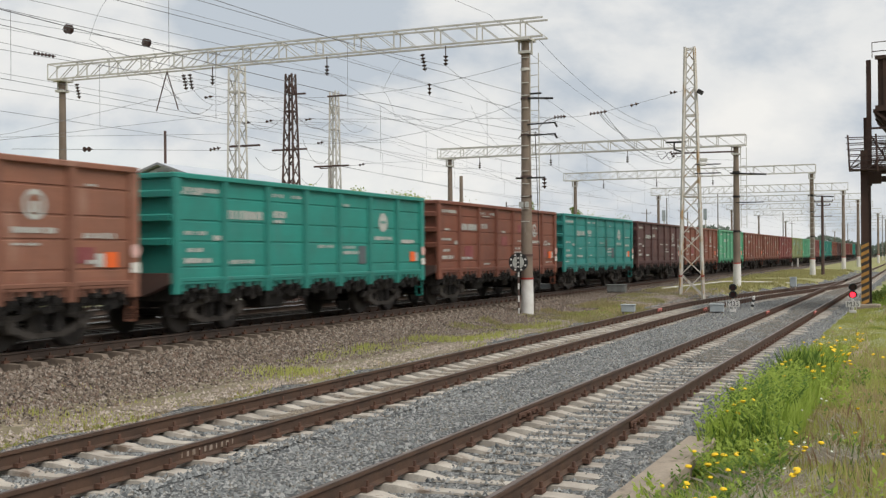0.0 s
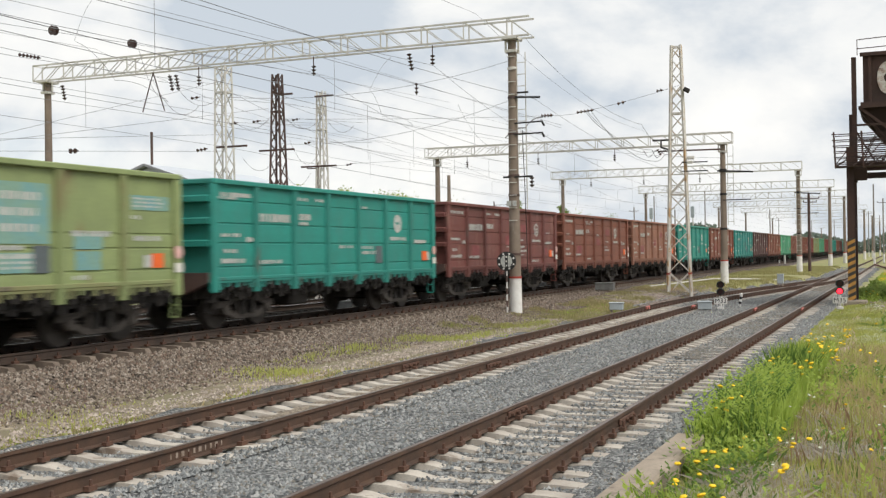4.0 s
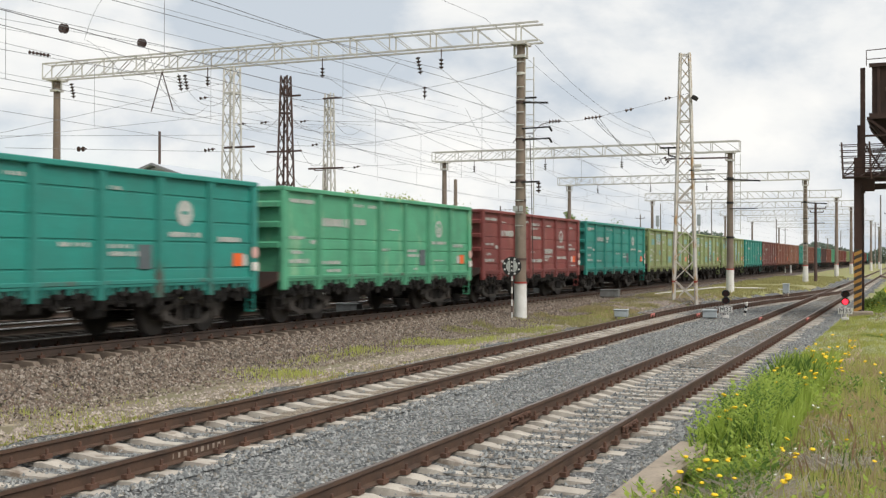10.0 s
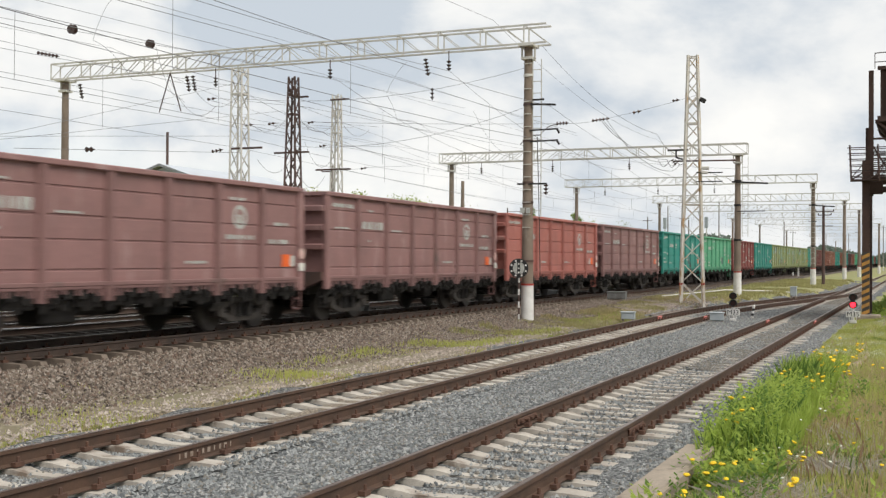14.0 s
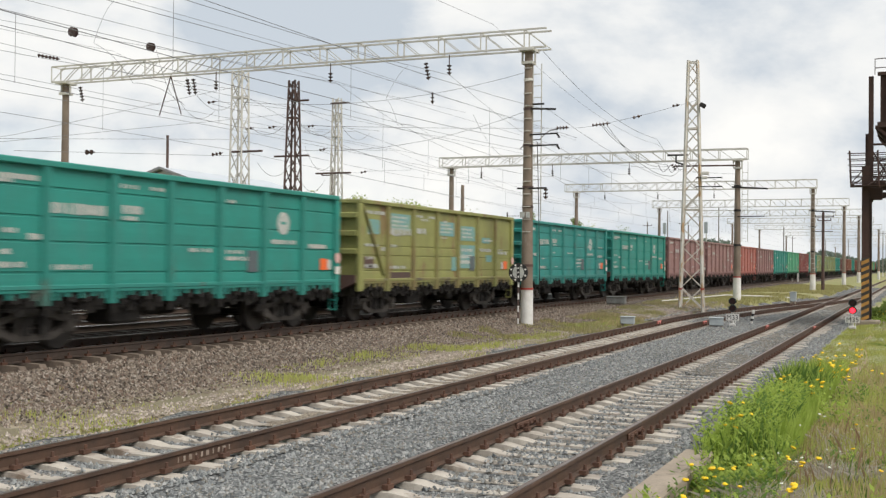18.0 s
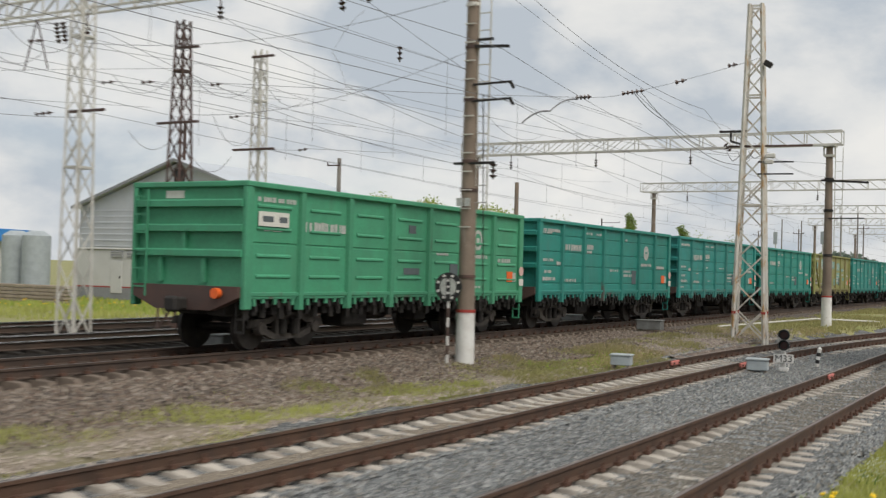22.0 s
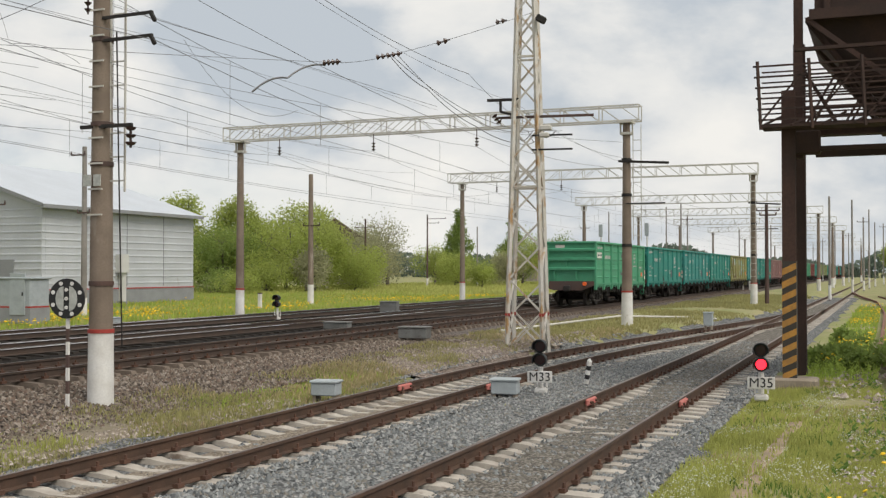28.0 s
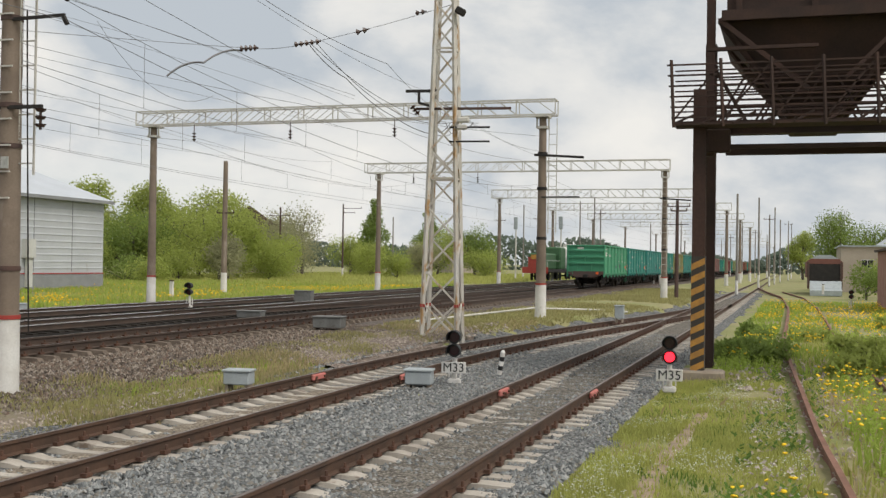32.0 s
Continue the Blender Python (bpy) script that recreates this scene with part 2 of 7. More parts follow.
def rock(name, tones):
    """Broken stone: every loose piece takes its own tone of the ramp."""
    m = paint(name, tones[0], tones[1], 0.92, 0, 9.0, 0.7, 60, 0.3, None, 0.6, 1, False)
    nd, lk = m.node_tree.nodes, m.node_tree.links
    b = nd["Principled BSDF"]
    ge = nd.new("ShaderNodeNewGeometry")
    ramp = nd.new("ShaderNodeValToRGB")
    ramp.color_ramp.interpolation = "CONSTANT"
    while len(ramp.color_ramp.elements) < len(tones):
        ramp.color_ramp.elements.new(0.5)
    for k, e in enumerate(ramp.color_ramp.elements):
        e.position, e.color = k / len(tones), rgb(tones[k])
    mx = nd.new("ShaderNodeMix")
    mx.data_type = "RGBA"
    mx.inputs[0].default_value = 0.8
    lk.new(ge.outputs["Random Per Island"], ramp.inputs[0])
    lk.new(b.inputs["Base Color"].links[0].from_socket, mx.inputs[6])
    lk.new(ramp.outputs[0], mx.inputs[7])
    lk.new(mx.outputs[2], b.inputs["Base Color"])
    return m


M_STONE = rock("stone_grey", [(0.09, 0.096, 0.10), (0.165, 0.175, 0.178), (0.23, 0.243, 0.244), (0.28, 0.292, 0.288), (0.37, 0.37, 0.358), (0.205, 0.188, 0.16)])
M_STONE_BROWN = rock("stone_brown", [(0.055, 0.042, 0.033), (0.13, 0.102, 0.08), (0.18, 0.145, 0.113), (0.16, 0.108, 0.08), (0.22, 0.18, 0.148), (0.33, 0.285, 0.24)])
M_STONE_PALE = rock("stone_pale", [(0.44, 0.385, 0.33), (0.33, 0.275, 0.235), (0.22, 0.185, 0.155), (0.28, 0.235, 0.20)])
M_BALLAST = crushed("ballast_grey", (0.08, 0.084, 0.086), (0.31, 0.312, 0.306), 0.05)
M_BALLAST_BROWN = crushed("ballast_brown", (0.085, 0.067, 0.058), (0.27, 0.232, 0.205), 0.055)
# near-black tone holds the shade under and behind the train
M_BALLAST_DARK = crushed("ballast_shaded", (0.009, 0.0075, 0.0065), (0.036, 0.031, 0.027), 0.06)
M_DRYSOIL = paint("dry_soil", (0.20, 0.163, 0.118), (0.16, 0.15, 0.075), 1.0, 0, 0.7, 0.9, 16, 0.8, (0.33, 0.28, 0.21), 0.6, 1, False)
M_GROUND = paint("ground_grass", (0.22, 0.235, 0.08), (0.31, 0.265, 0.145), 1.0, 0, 0.22, 0.9, 7, 0.9, (0.19, 0.15, 0.11), 0.63, 1, False)
M_DIRT = paint("dirt", (0.35, 0.265, 0.185), (0.17, 0.14, 0.085), 1.0, 0, 2.2, 0.7, 20, 0.6, None, 0.6, 1, False)
M_POLE = paint("pole_concrete", (0.235, 0.185, 0.145), (0.15, 0.115, 0.09), 0.9, 0, 1.2, 0.8, 30, 0.3, (0.29, 0.25, 0.21), 0.62, 0.3)
M_POLE_GREY = paint("pole_grey", (0.27, 0.25, 0.23), (0.18, 0.165, 0.15), 0.9, 0, 1.2, 0.8, 30, 0.3)
M_WHITE = paint("whitewash", (0.72, 0.71, 0.69), (0.50, 0.47, 0.43), 0.85, 0, 2.2, 0.6, 30, 0.25, (0.40, 0.35, 0.30), 0.68)
M_REDBAND = paint("red_band", (0.36, 0.045, 0.035), None, 0.7)
M_GALV = paint("pale_paint_steel", (0.60, 0.585, 0.545), (0.42, 0.39, 0.34), 0.7, 0, 1.6, 0.7, 30, 0.1, (0.30, 0.17, 0.08), 0.66)
M_TOWER = paint("tower_paint", (0.60, 0.58, 0.54), (0.47, 0.42, 0.35), 0.7, 0, 1.7, 0.8, 30, 0.1, (0.38, 0.23, 0.10), 0.55, 0.4)
M_DARKSTEEL = paint("dark_steel", (0.085, 0.058, 0.052), (0.13, 0.07, 0.055), 0.75, 0.2, 1.5, 0.7, 30, 0.2)
M_RUST = paint("rust_steel", (0.042, 0.026, 0.022), (0.078, 0.040, 0.030), 0.85, 0.15, 0.9, 0.8, 22, 0.4, (0.035, 0.022, 0.02), 0.6, 0.4)
M_BLACK = paint("black_iron", (0.02, 0.018, 0.017), (0.04, 0.035, 0.031), 0.75, 0.2, 3, 0.7, 30, 0.2)
M_BOGIE = paint("bogie_dust", (0.07, 0.06, 0.052), (0.03, 0.026, 0.023), 0.85, 0.1, 4, 0.9, 25, 0.3, (0.04, 0.034, 0.03), 0.58)
M_UNDER = paint("underframe_grime", (0.014, 0.012, 0.011), (0.032, 0.028, 0.025), 0.85, 0.1, 3, 0.8, 25, 0.3)
M_WHEEL = paint("wheel_steel", (0.035, 0.03, 0.027), (0.075, 0.065, 0.058), 0.6, 0.5, 4, 0.7, 30, 0.2)
M_WIRE = paint("wire", (0.2, 0.2, 0.205), None, 0.6, 0.4, 3, 0.4, 30, 0)
M_INS = paint("insulator_glaze", (0.075, 0.045, 0.038), None, 0.25, 0, 6, 0.5, 30, 0)
M_STENCIL = paint("stencil_white", (0.50, 0.51, 0.48), (0.32, 0.33, 0.31), 0.8, 0, 9, 0.9, 40, 0)
M_ORANGE = paint("orange_plate", (0.78, 0.13, 0.02), None, 0.5, 0, 6, 0.4, 30, 0)
M_PLATE = paint("plate_grey", (0.10, 0.12, 0.13), None, 0.7, 0, 6, 0.6, 30, 0)
M_ZINC = paint("cabinet_grey", (0.38, 0.42, 0.44), (0.28, 0.31, 0.32), 0.6, 0.1, 3, 0.6, 30, 0.1, (0.25, 0.2, 0.16), 0.68)
M_CONCRETE = paint("concrete", (0.33, 0.275, 0.215), (0.23, 0.19, 0.15), 0.95, 0, 1.9, 0.9, 25, 0.5, (0.15, 0.12, 0.095), 0.6)


# ---- ground: one sheet, with the raised bed of the main lines ----
X_B, X_A, X_M = -4.24, -8.37, (-15.9, -20.7, -25.4)
Z_RAIL, Z_MAIN = 0.18, 0.585
PITCH = 0.545


def ease(a, b, s):
    s = min(1.0, max(0.0, s))
    return a + (b - a) * s * s * (3 - 2 * s)


def line_a(y):
    return ease(X_A, X_B, (y - 44) / 44)


def bed_edge(y):
    """Left edge of the grey ballast, which follows the curving track to the turnout."""
    return max(-10.1, line_a(y) - 1.75)


def ground_z(x, y):
    """Height of the soil: low by the near tracks, raised under the main lines."""
    s = min(1.0, max(0.0, (-11.9 - x) / 2.0))
    if bed_edge(y) < x < -2.5 and y < 128:
        near = min(abs(x + 4.24), abs(x + 8.37))
        if y > 46:
            return -0.05
        dip = 0.04 * min(1.0, max(0.0, (1.46 - near) / 0.3)) + 0.045 * min(1.0, max(0.0, (0.95 - near) / 0.15)) - 0.012 * (near < 0.45)
        return -0.012 - dip + 0.028 * noise.noise((x * 0.9, y * 0.45, 8))
    low = 0.03 + 0.33 * min(1.0, max(0.0, (y - 43) / 12)) * min(1.0, max(0.0, (bed_edge(y) + 0.2 - x) / 0.7))
    if x > -2.2:
        low += 0.10 * min(1.0, (x + 2.2) / 1.0) - (0.05 if y < 13 and x < -1.6 else 0.0)
    high = 0.315 - 0.10 * min(1.0, max(0.0, (1.42 - abs(x + 15.9)) / 0.22))
    return low + (high - low) * s * s * (3 - 2 * s)


def lattice_sheet(xs, ys, z):
    nx = len(xs)
    vs = [(x, y, z(x, y)) for y in ys for x in xs]
    fs = [(j * nx + i, j * nx + i + 1, (j + 1) * nx + i + 1, (j + 1) * nx + i) for j in range(len(ys) - 1) for i in range(nx - 1)]
    return vs, fs


def rough_z(x, y, dz=0.0):
    return ground_z(x, y) + dz + 0.05 * noise.noise((x * 0.35, y * 0.35, 0)) + 0.02 * noise.noise((x * 1.7, y * 1.7, 3))


def soil_z(x, y):
    """The soil dips under the ballast beds."""
    under = (bed_edge(y) + 0.1 < x < -2.7 and y < 128) or (-30.0 < x < -13.2)
    return rough_z(x, y, -0.2 if under else -0.06)


gx = [-2500, -900, -400, -200, -120, -80, -60] + [-48 + 1.0 * i for i in range(34)] + [-14 + 0.33 * i for i in range(64)] + [8, 10, 13, 17, 22, 30, 50, 90, 200, 500, 1500, 2500]
gy = [-600, -200, -80, -40, -20, -10, -4, 0] + [3 + 0.6 * i for i in range(110)] + [70 + 2.0 * i for i in range(40)] + [155, 170, 190, 220, 260, 320, 400, 520, 700, 1000, 1600, 2800]
sheet("ground", *lattice_sheet(gx, gy, soil_z), M_GROUND, "green and dry grass over brown soil beside the railway", "ground", "structure", True)

# ---- tracks ----
RAIL_HEAD = [(-0.036, 0.0), (0.036, 0.0), (0.037, -0.035), (0.012, -0.05), (0.012, -0.15), (0.07, -0.168), (0.07, -0.18), (-0.07, -0.18), (-0.07, -0.168), (-0.012, -0.15), (-0.012, -0.05), (-0.037, -0.035)]


def rail_shape(line, offset, z, y0, y1, step):
    s = Shape()
    n = max(1, round((y1 - y0) / step))
    ys = [y0 + (y1 - y0) * i / n for i in range(n + 1)]
    k = len(RAIL_HEAD)
    for y in ys:
        s.v += [(line(y) + offset + u, y, z + w) for u, w in RAIL_HEAD]
    for j in range(n):
        for i in range(k):
            s.f.append((j * k + i, j * k + (i + 1) % k, (j + 1) * k + (i + 1) % k, (j + 1) * k + i))
    s.f += [tuple(range(k)), tuple(range(n * k, n * k + k))]
    return s


def sleeper_shape():
    """A concrete sleeper: high rail seats at both ends and a lower waist."""
    s = Shape()
    half = [(-1.35, 0.105, 0.10), (-1.29, 0.115, 0.185), (-1.0, 0.12, 0.20), (-0.60, 0.12, 0.195), (-0.40, 0.09, 0.158), (0.40, 0.09, 0.158), (0.60, 0.12, 0.195), (1.0, 0.12, 0.20), (1.29, 0.115, 0.185), (1.35, 0.105, 0.10)]
    for x, w, h in half:
        s.v += [(x, -w - 0.03, -0.2), (x, w + 0.03, -0.2), (x, w, h - 0.2), (x, -w, h - 0.2)]
    for j in range(len(half) - 1):
        for i in range(4):
            s.f.append((j * 4 + i, j * 4 + (i + 1) % 4, j * 4 + 4 + (i + 1) % 4, j * 4 + 4 + i))
    s.f += [(0, 1, 2, 3), (36, 39, 38, 37)]
    return s


def bare_track(name, line, z, sleepers, near, far, label, sleeper_mat, band_mat):
    """Rails, sleepers one by one up to near, and the rest joined up to far."""
    t = thing(name, pose(0, 0, 0), label, "railway track", "", "structure")
    for off in (-0.795, 0.795):
        part("rail", rail_shape(line, off, z, -8, far, 2.0), M_RAIL if sleeper_mat is M_SLEEPER else M_RAIL_MAIN, t, "rust-brown steel rail with worn head", True)
        top = Shape()
        n = int((far + 8) / 2)
        for j in range(n + 1):
            y = -8 + 2.0 * j
            top.v += [(line(y) + off - 0.024, y, z + 0.0035), (line(y) + off + 0.024, y, z + 0.0035)]
        top.f = [(2 * j, 2 * j + 1, 2 * j + 3, 2 * j + 2) for j in range(n)]
        if band_mat is M_RAILSHINE:
            # rounded, polished corner of the head
            for u0, w0, u1, w1 in ((0.018, 0.0035, 0.031, -0.0015), (0.031, -0.0015, 0.0385, -0.012), (0.0385, -0.012, 0.0398, -0.026)):
                k = len(top.v)
                for j in range(n + 1):
                    y = -8 + 2.0 * j
                    top.v += [(line(y) + off + u0, y, z + w0), (line(y) + off + u1, y, z + w1)]
                top.f += [(k + 2 * j, k + 2 * j + 1, k + 2 * j + 3, k + 2 * j + 2) for j in range(n)]
        part("running_band", top, band_mat, t, "greyer polished band on the rail head")
    src = sleeper_shape()
    if sleeper_mat is M_SLEEPER_OLD:
        src.v = [(x, y * 0.7, z) for x, y, z in src.v]
    me = src.mesh("sleeper", sleeper_mat)
    rng = random.Random(sleepers)
    y = sleepers - 24 * PITCH
    clips = Shape()
    rest = Shape()
    while y < far:
        turn = math.degrees(math.atan2(line(y) - line(y + 1), 1.0)) + rng.uniform(-0.8, 0.8)
        m = pose(line(y) + rng.uniform(-0.03, 0.03), y + rng.uniform(-0.03, 0.03), z - 0.18 - rng.uniform(0.0, 0.02), rng.uniform(-1, 1), rng.uniform(-0.6, 0.6), turn)
        if y < near:
            part("sleeper", me, None, t, "", False, m)
        elif y < 160:
            rest.add([m @ Vector(p) for p in src.v], src.f)
        if y < near + 12:
            for off in (-0.795, 0.795):
                for side in (-1, 1):
                    clips.box(line(y) + off + side * 0.095, y, z - 0.155, 0.075, 0.13, 0.05)
                    clips.tube((line(y) + off + side * 0.105, y, z - 0.15), (line(y) + off + side * 0.105, y, z - 0.07), 0.022, 0.018, 6)
        y += PITCH
    part("far_sleepers", rest, sleeper_mat, t)["kind"] = "stuff"
    part("rail_fastenings", clips, M_CLIP, t, "rusty bolted rail clips")["kind"] = "stuff"
    return t


bare_track("railway_track", lambda y: X_B, Z_RAIL, 5.2, 55, 420, "siding track with rusty rails on pale concrete sleepers", M_SLEEPER, M_RAILTOP)
bare_track("railway_track", line_a, Z_RAIL, 7.1, 60, 92, "rusty track curving into the next siding at a turnout", M_SLEEPER, M_RAILTOP)
bare_track("railway_track", lambda y: X_M[0], Z_MAIN, 12.3, 62, 900, "main line track under the freight train on dark ballast", M_SLEEPER_OLD, M_RAILTOP)
for xm in X_M[1:]:
    bare_track("railway_track", lambda y, xm=xm: xm, Z_MAIN, 14.0, 2.0, 900, "second main line track beyond the freight train", M_SLEEPER_DARK, M_RAILSHINE)


# crossover from the second main line to the first
xo = thing("railway_track", pose(0, 0, 0), "crossover rails joining the two main lines", "railway track", "", "structure")
for y0, xa, xb in ((56, X_M[1], X_M[0]), (118, X_M[0], X_M[1])):
    for off in (-0.795, 0.795):
        part("rail", rail_shape(lambda y: ease(xa, xb, (y - y0) / 46), off, Z_MAIN - 0.006, y0, y0 + 46, 2.0), M_RAIL_MAIN, xo, "", True)


def bed(name, x0, x1, y0, y1, dz, material, label, edge=0.35, step=0.35):
    """A ballast bed with ragged edges, its rim sunk into the soil."""
    n = max(6, int((x1 - x0) / step))
    xs = [i / n for i in range(n + 1)]
    ys = [y0 + 0.7 * j for j in range(int((min(y1, 90) - y0) / 0.7))] + ([min(y1, 90) + (y1 - 90) * (j / 30) ** 2 for j in range(31)] if y1 > 90 else [])
    vs = []
    for y in ys:
        e0 = edge * noise.noise((x0, y * 0.6, 7)) + edge * 0.6 * noise.noise((x0, y * 2.1, 5))
        e1 = edge * noise.noise((x1, y * 0.6, 9)) + edge * 0.6 * noise.noise((x1, y * 2.1, 4))
        for s in xs:
            x = (max(x0, line_a(y) - 2.0) + e0 if x1 == -2.35 else x0 + e0) * (1 - s) + (x1 + e1) * s
            x = min(x, -2.6) if x1 == -2.35 and y < 13.4 else x
            rim = min(s, 1 - s) * (x1 - x0)
            vs.append((x, y, ground_z(x, y) + dz * min(1.0, rim / 0.35) - 0.09 * (rim < 0.01) + 0.018 * noise.noise((x * 2.2, y * 2.2, 1))))
    nx = n + 1
    fs = [(j * nx + i, j * nx + i + 1, (j + 1) * nx + i + 1, (j + 1) * nx + i) for j in range(len(ys) - 1) for i in range(n)]
    return sheet(name, vs, fs, material, label, "ballast", "structure", True)


bed("ballast_bed", -10.35, -2.35, -8, 130, 0.012, M_BALLAST, "grey crushed stone ballast between the sidings")
bed("ballast_bed", -29.8, -12.35, -8, 900, 0.0, M_BALLAST_BROWN, "dark brown ballast bed under the main lines", 0.4, 0.5)
# the last bed carries the train's shade in its colour
bed("ballast_bed", -28.6, -15.6, -8, 900, 0.025, M_BALLAST_DARK, "ballast between the main line tracks, coloured dark for the train's shade", 0.3, 0.5)
M_SAND = crushed("sandy_fill", (0.20, 0.165, 0.125), (0.43, 0.37, 0.30), 0.03)
bed("sandy_fill", X_A - 0.70, X_A + 0.70, 13.5, 43, 0.035, M_SAND, "tan sandy grit between the rails of the siding", 0.03, 0.2)
M_FOULED = crushed("fouled_ballast", (0.12, 0.108, 0.092), (0.30, 0.275, 0.24), 0.04)
bed("fouled_ballast", X_B - 0.70, X_B + 0.70, 24, 110, 0.045, M_FOULED, "dusty brown-grey ballast filled between the rails", 0.05, 0.2)
M_RUBBLE = crushed("pink_gravel", (0.15, 0.118, 0.098), (0.38, 0.315, 0.27), 0.05)
bed("gravel_patch", -12.3, -9.5, 45, 58.5, 0.015, M_RUBBLE, "pinkish gravel spread round the foot of the tower", 0.5, 0.3)
bed("dry_verge", -12.7, -10.1, -8, 38, 0.0, M_DRYSOIL, "dry stony soil between the two ballast beds", 0.8, 0.3)


# ---- freight train ----
M_TAG = paint("tag_white", (0.66, 0.65, 0.6), (0.5, 0.48, 0.44), 0.6, 0, 8, 0.5, 40, 0)
M_PALEPINK = paint("pale_pink", (0.62, 0.36, 0.32), (0.55, 0.42, 0.38), 0.8, 0, 5, 0.8, 30, 0)
M_PATCH_RED = paint("red_patch", (0.20, 0.045, 0.05), (0.30, 0.11, 0.10), 0.7, 0, 2, 0.8, 20, 0.05)
M_PATCH = paint("blue_patch", (0.15, 0.32, 0.33), (0.22, 0.33, 0.22), 0.7, 0, 2.5, 0.9, 20, 0.05)


DARK_DUST = (0.09, 0.07, 0.06)


BANDS_FOUR = ((3.40, 3.03), (3.00, 2.50), (2.47, 2.05), (2.02, 1.49), (1.46, 1.2))
BANDS_TWO = ((3.40, 2.27), (2.24, 1.2))
BANDS_LOW = ((3.40, 2.22), (2.19, 1.93), (1.90, 1.49), (1.46, 1.2))


def gondola(colour, dust, seed, stripe_rows, label, patches=(), bands=BANDS_FOUR, disc=False, brace=False):
    """An open-top four-axle freight wagon; near side is +x, rail head at z 0."""
    rng = random.Random(seed)
    skin = paint("wagon_paint", colour, tuple(c * 0.68 + 0.012 for c in colour), 0.62, 0.0, 1.1, 0.75, 16, 0.12, dust, 0.57, 0.3)
    # posts, sills and lugs: the wagon colour at 0.82, with dust stains
    bar = paint("wagon_post_tone", tuple(c * 0.82 + 0.004 for c in colour), dust if sum(dust) < sum(colour) else tuple(c * 0.58 + 0.005 for c in colour), 0.7, 0.0, 0.8, 0.75, 18, 0.15, DARK_DUST, 0.60, 0.3)
    w = thing("freight_wagon", pose(0, 0, 0), label, "freight wagon", "wagons of the freight train")
    HX = 1.56
    posts = [-4.5, -2.7, -0.9, 0.9, 2.7, 4.5]
    edges = [-6.3] + posts + [6.3]
    # side sheets between the posts, pressed with flat bands and narrow grooves
    for side in (1, -1):
        o = [(HX - 0.125, 1.2), (HX - 0.125, 3.40)]
        for za, zb in bands:
            o += [(HX - 0.098, za), (HX - 0.078, za - 0.012), (HX - 0.074, (za + zb) / 2), (HX - 0.078, zb + 0.012), (HX - 0.098, zb)]
        me_p = Shape().prism([(side * u, v) for u, v in o], -0.90, 0.90).mesh("side_panel", skin)
        for a, b in zip(edges, edges[1:]):
            part("side_panel", me_p, skin, w, "", False, pose(0, (a + b) / 2, 0))
        part("top_rail", Shape().box(side * (HX - 0.06), 0, 3.44, 0.17, 12.76, 0.12, None, 0.02), skin, w)
        part("side_sill", Shape().box(side * (HX - 0.07), 0, 1.21, 0.12, 12.7, 0.09, None, 0.015), bar, w)
    post_me = Shape().prism([(-0.105, 0), (-0.075, 0.115), (0.075, 0.115), (0.105, 0)], 0.88, 3.39, "z")
    post_me.v = [(HX - 0.105 + b, a, c) for a, b, c in post_me.v]
    me = post_me.mesh("side_post", bar)
    for y in posts:
        part("side_post", me, bar, w, "", False, pose(0, y, 0))
    me_far = Shape()
    me_far.v, me_far.f = [(-a, b, c) for a, b, c in post_me.v], list(post_me.f)
    me_f = me_far.mesh("side_post", bar)
    for y in posts:
        part("side_post", me_f, bar, w, "", False, pose(0, y, 0))
    corner = Shape().box(0, 0, 0, 0.13, 0.24, 2.5, None, 0.02).mesh("corner_post", skin)
    for side in (1, -1):
        for end in (1, -1):
            part("corner_post", corner, skin, w, "", False, pose(side * (HX - 0.055), end * 6.26, 2.15))
    # end walls with beams
    beam_me = Shape().prism([(-0.09, -0.07), (0.09, -0.07), (0.09, 0.05), (0.05, 0.08), (-0.05, 0.08), (-0.09, 0.05)], -1.47, 1.47, "x").mesh("end_beam", skin)
    for end in (1, -1):
        e = part("end_wall", Shape().box(0, end * 6.26, 2.36, 2.95, 0.04, 2.1), skin, w)
        for z in (2.03, 2.54, 3.05):
            part("end_beam", beam_me, skin, e, "", False, pose(0, end * 6.34, z))
        part("top_rail", Shape().box(0, end * 6.30, 3.44, 3.0, 0.16, 0.12, None, 0.02), skin, e)
        for x, z in ((-0.75, 1.68), (0.45, 1.68), (-0.1, 2.28)):
            part("stiffener", Shape().box(x, end * 6.33, z, 0.1, 0.1, 0.5), skin, e)
        part("end_plate", Shape().box(-0.45, end * 6.285, 3.24, 0.5, 0.012, 0.16), M_TAG, e, "faded white painted plate")
        part("end_sill", Shape().prism([(-1.46, 1.36), (1.46, 1.36), (1.46, 1.14), (0.75, 0.86), (-0.75, 0.86), (-1.46, 1.14)], end * 6.34 - 0.12, end * 6.34 + 0.12), M_DARKSTEEL, w, "grimy brown end sill")
        lad = Shape()
        for x in (-1.42, -1.05):
            lad.beam((x, end * 6.46, 1.1), (x, end * 6.46, 3.35), 0.035)
        for k in range(6):
            lad.beam((-1.42, end * 6.46, 1.3 + 0.38 * k), (-1.05, end * 6.46, 1.3 + 0.38 * k), 0.028)
        part("ladder", lad, skin, w)
        part("coupler", Shape().box(0, end * 6.62, 0.98, 0.26, 0.5, 0.26, None, 0.04).box(0.1, end * 6.86, 0.98, 0.34, 0.2, 0.32, None, 0.05), M_BLACK, w, "black automatic coupler")
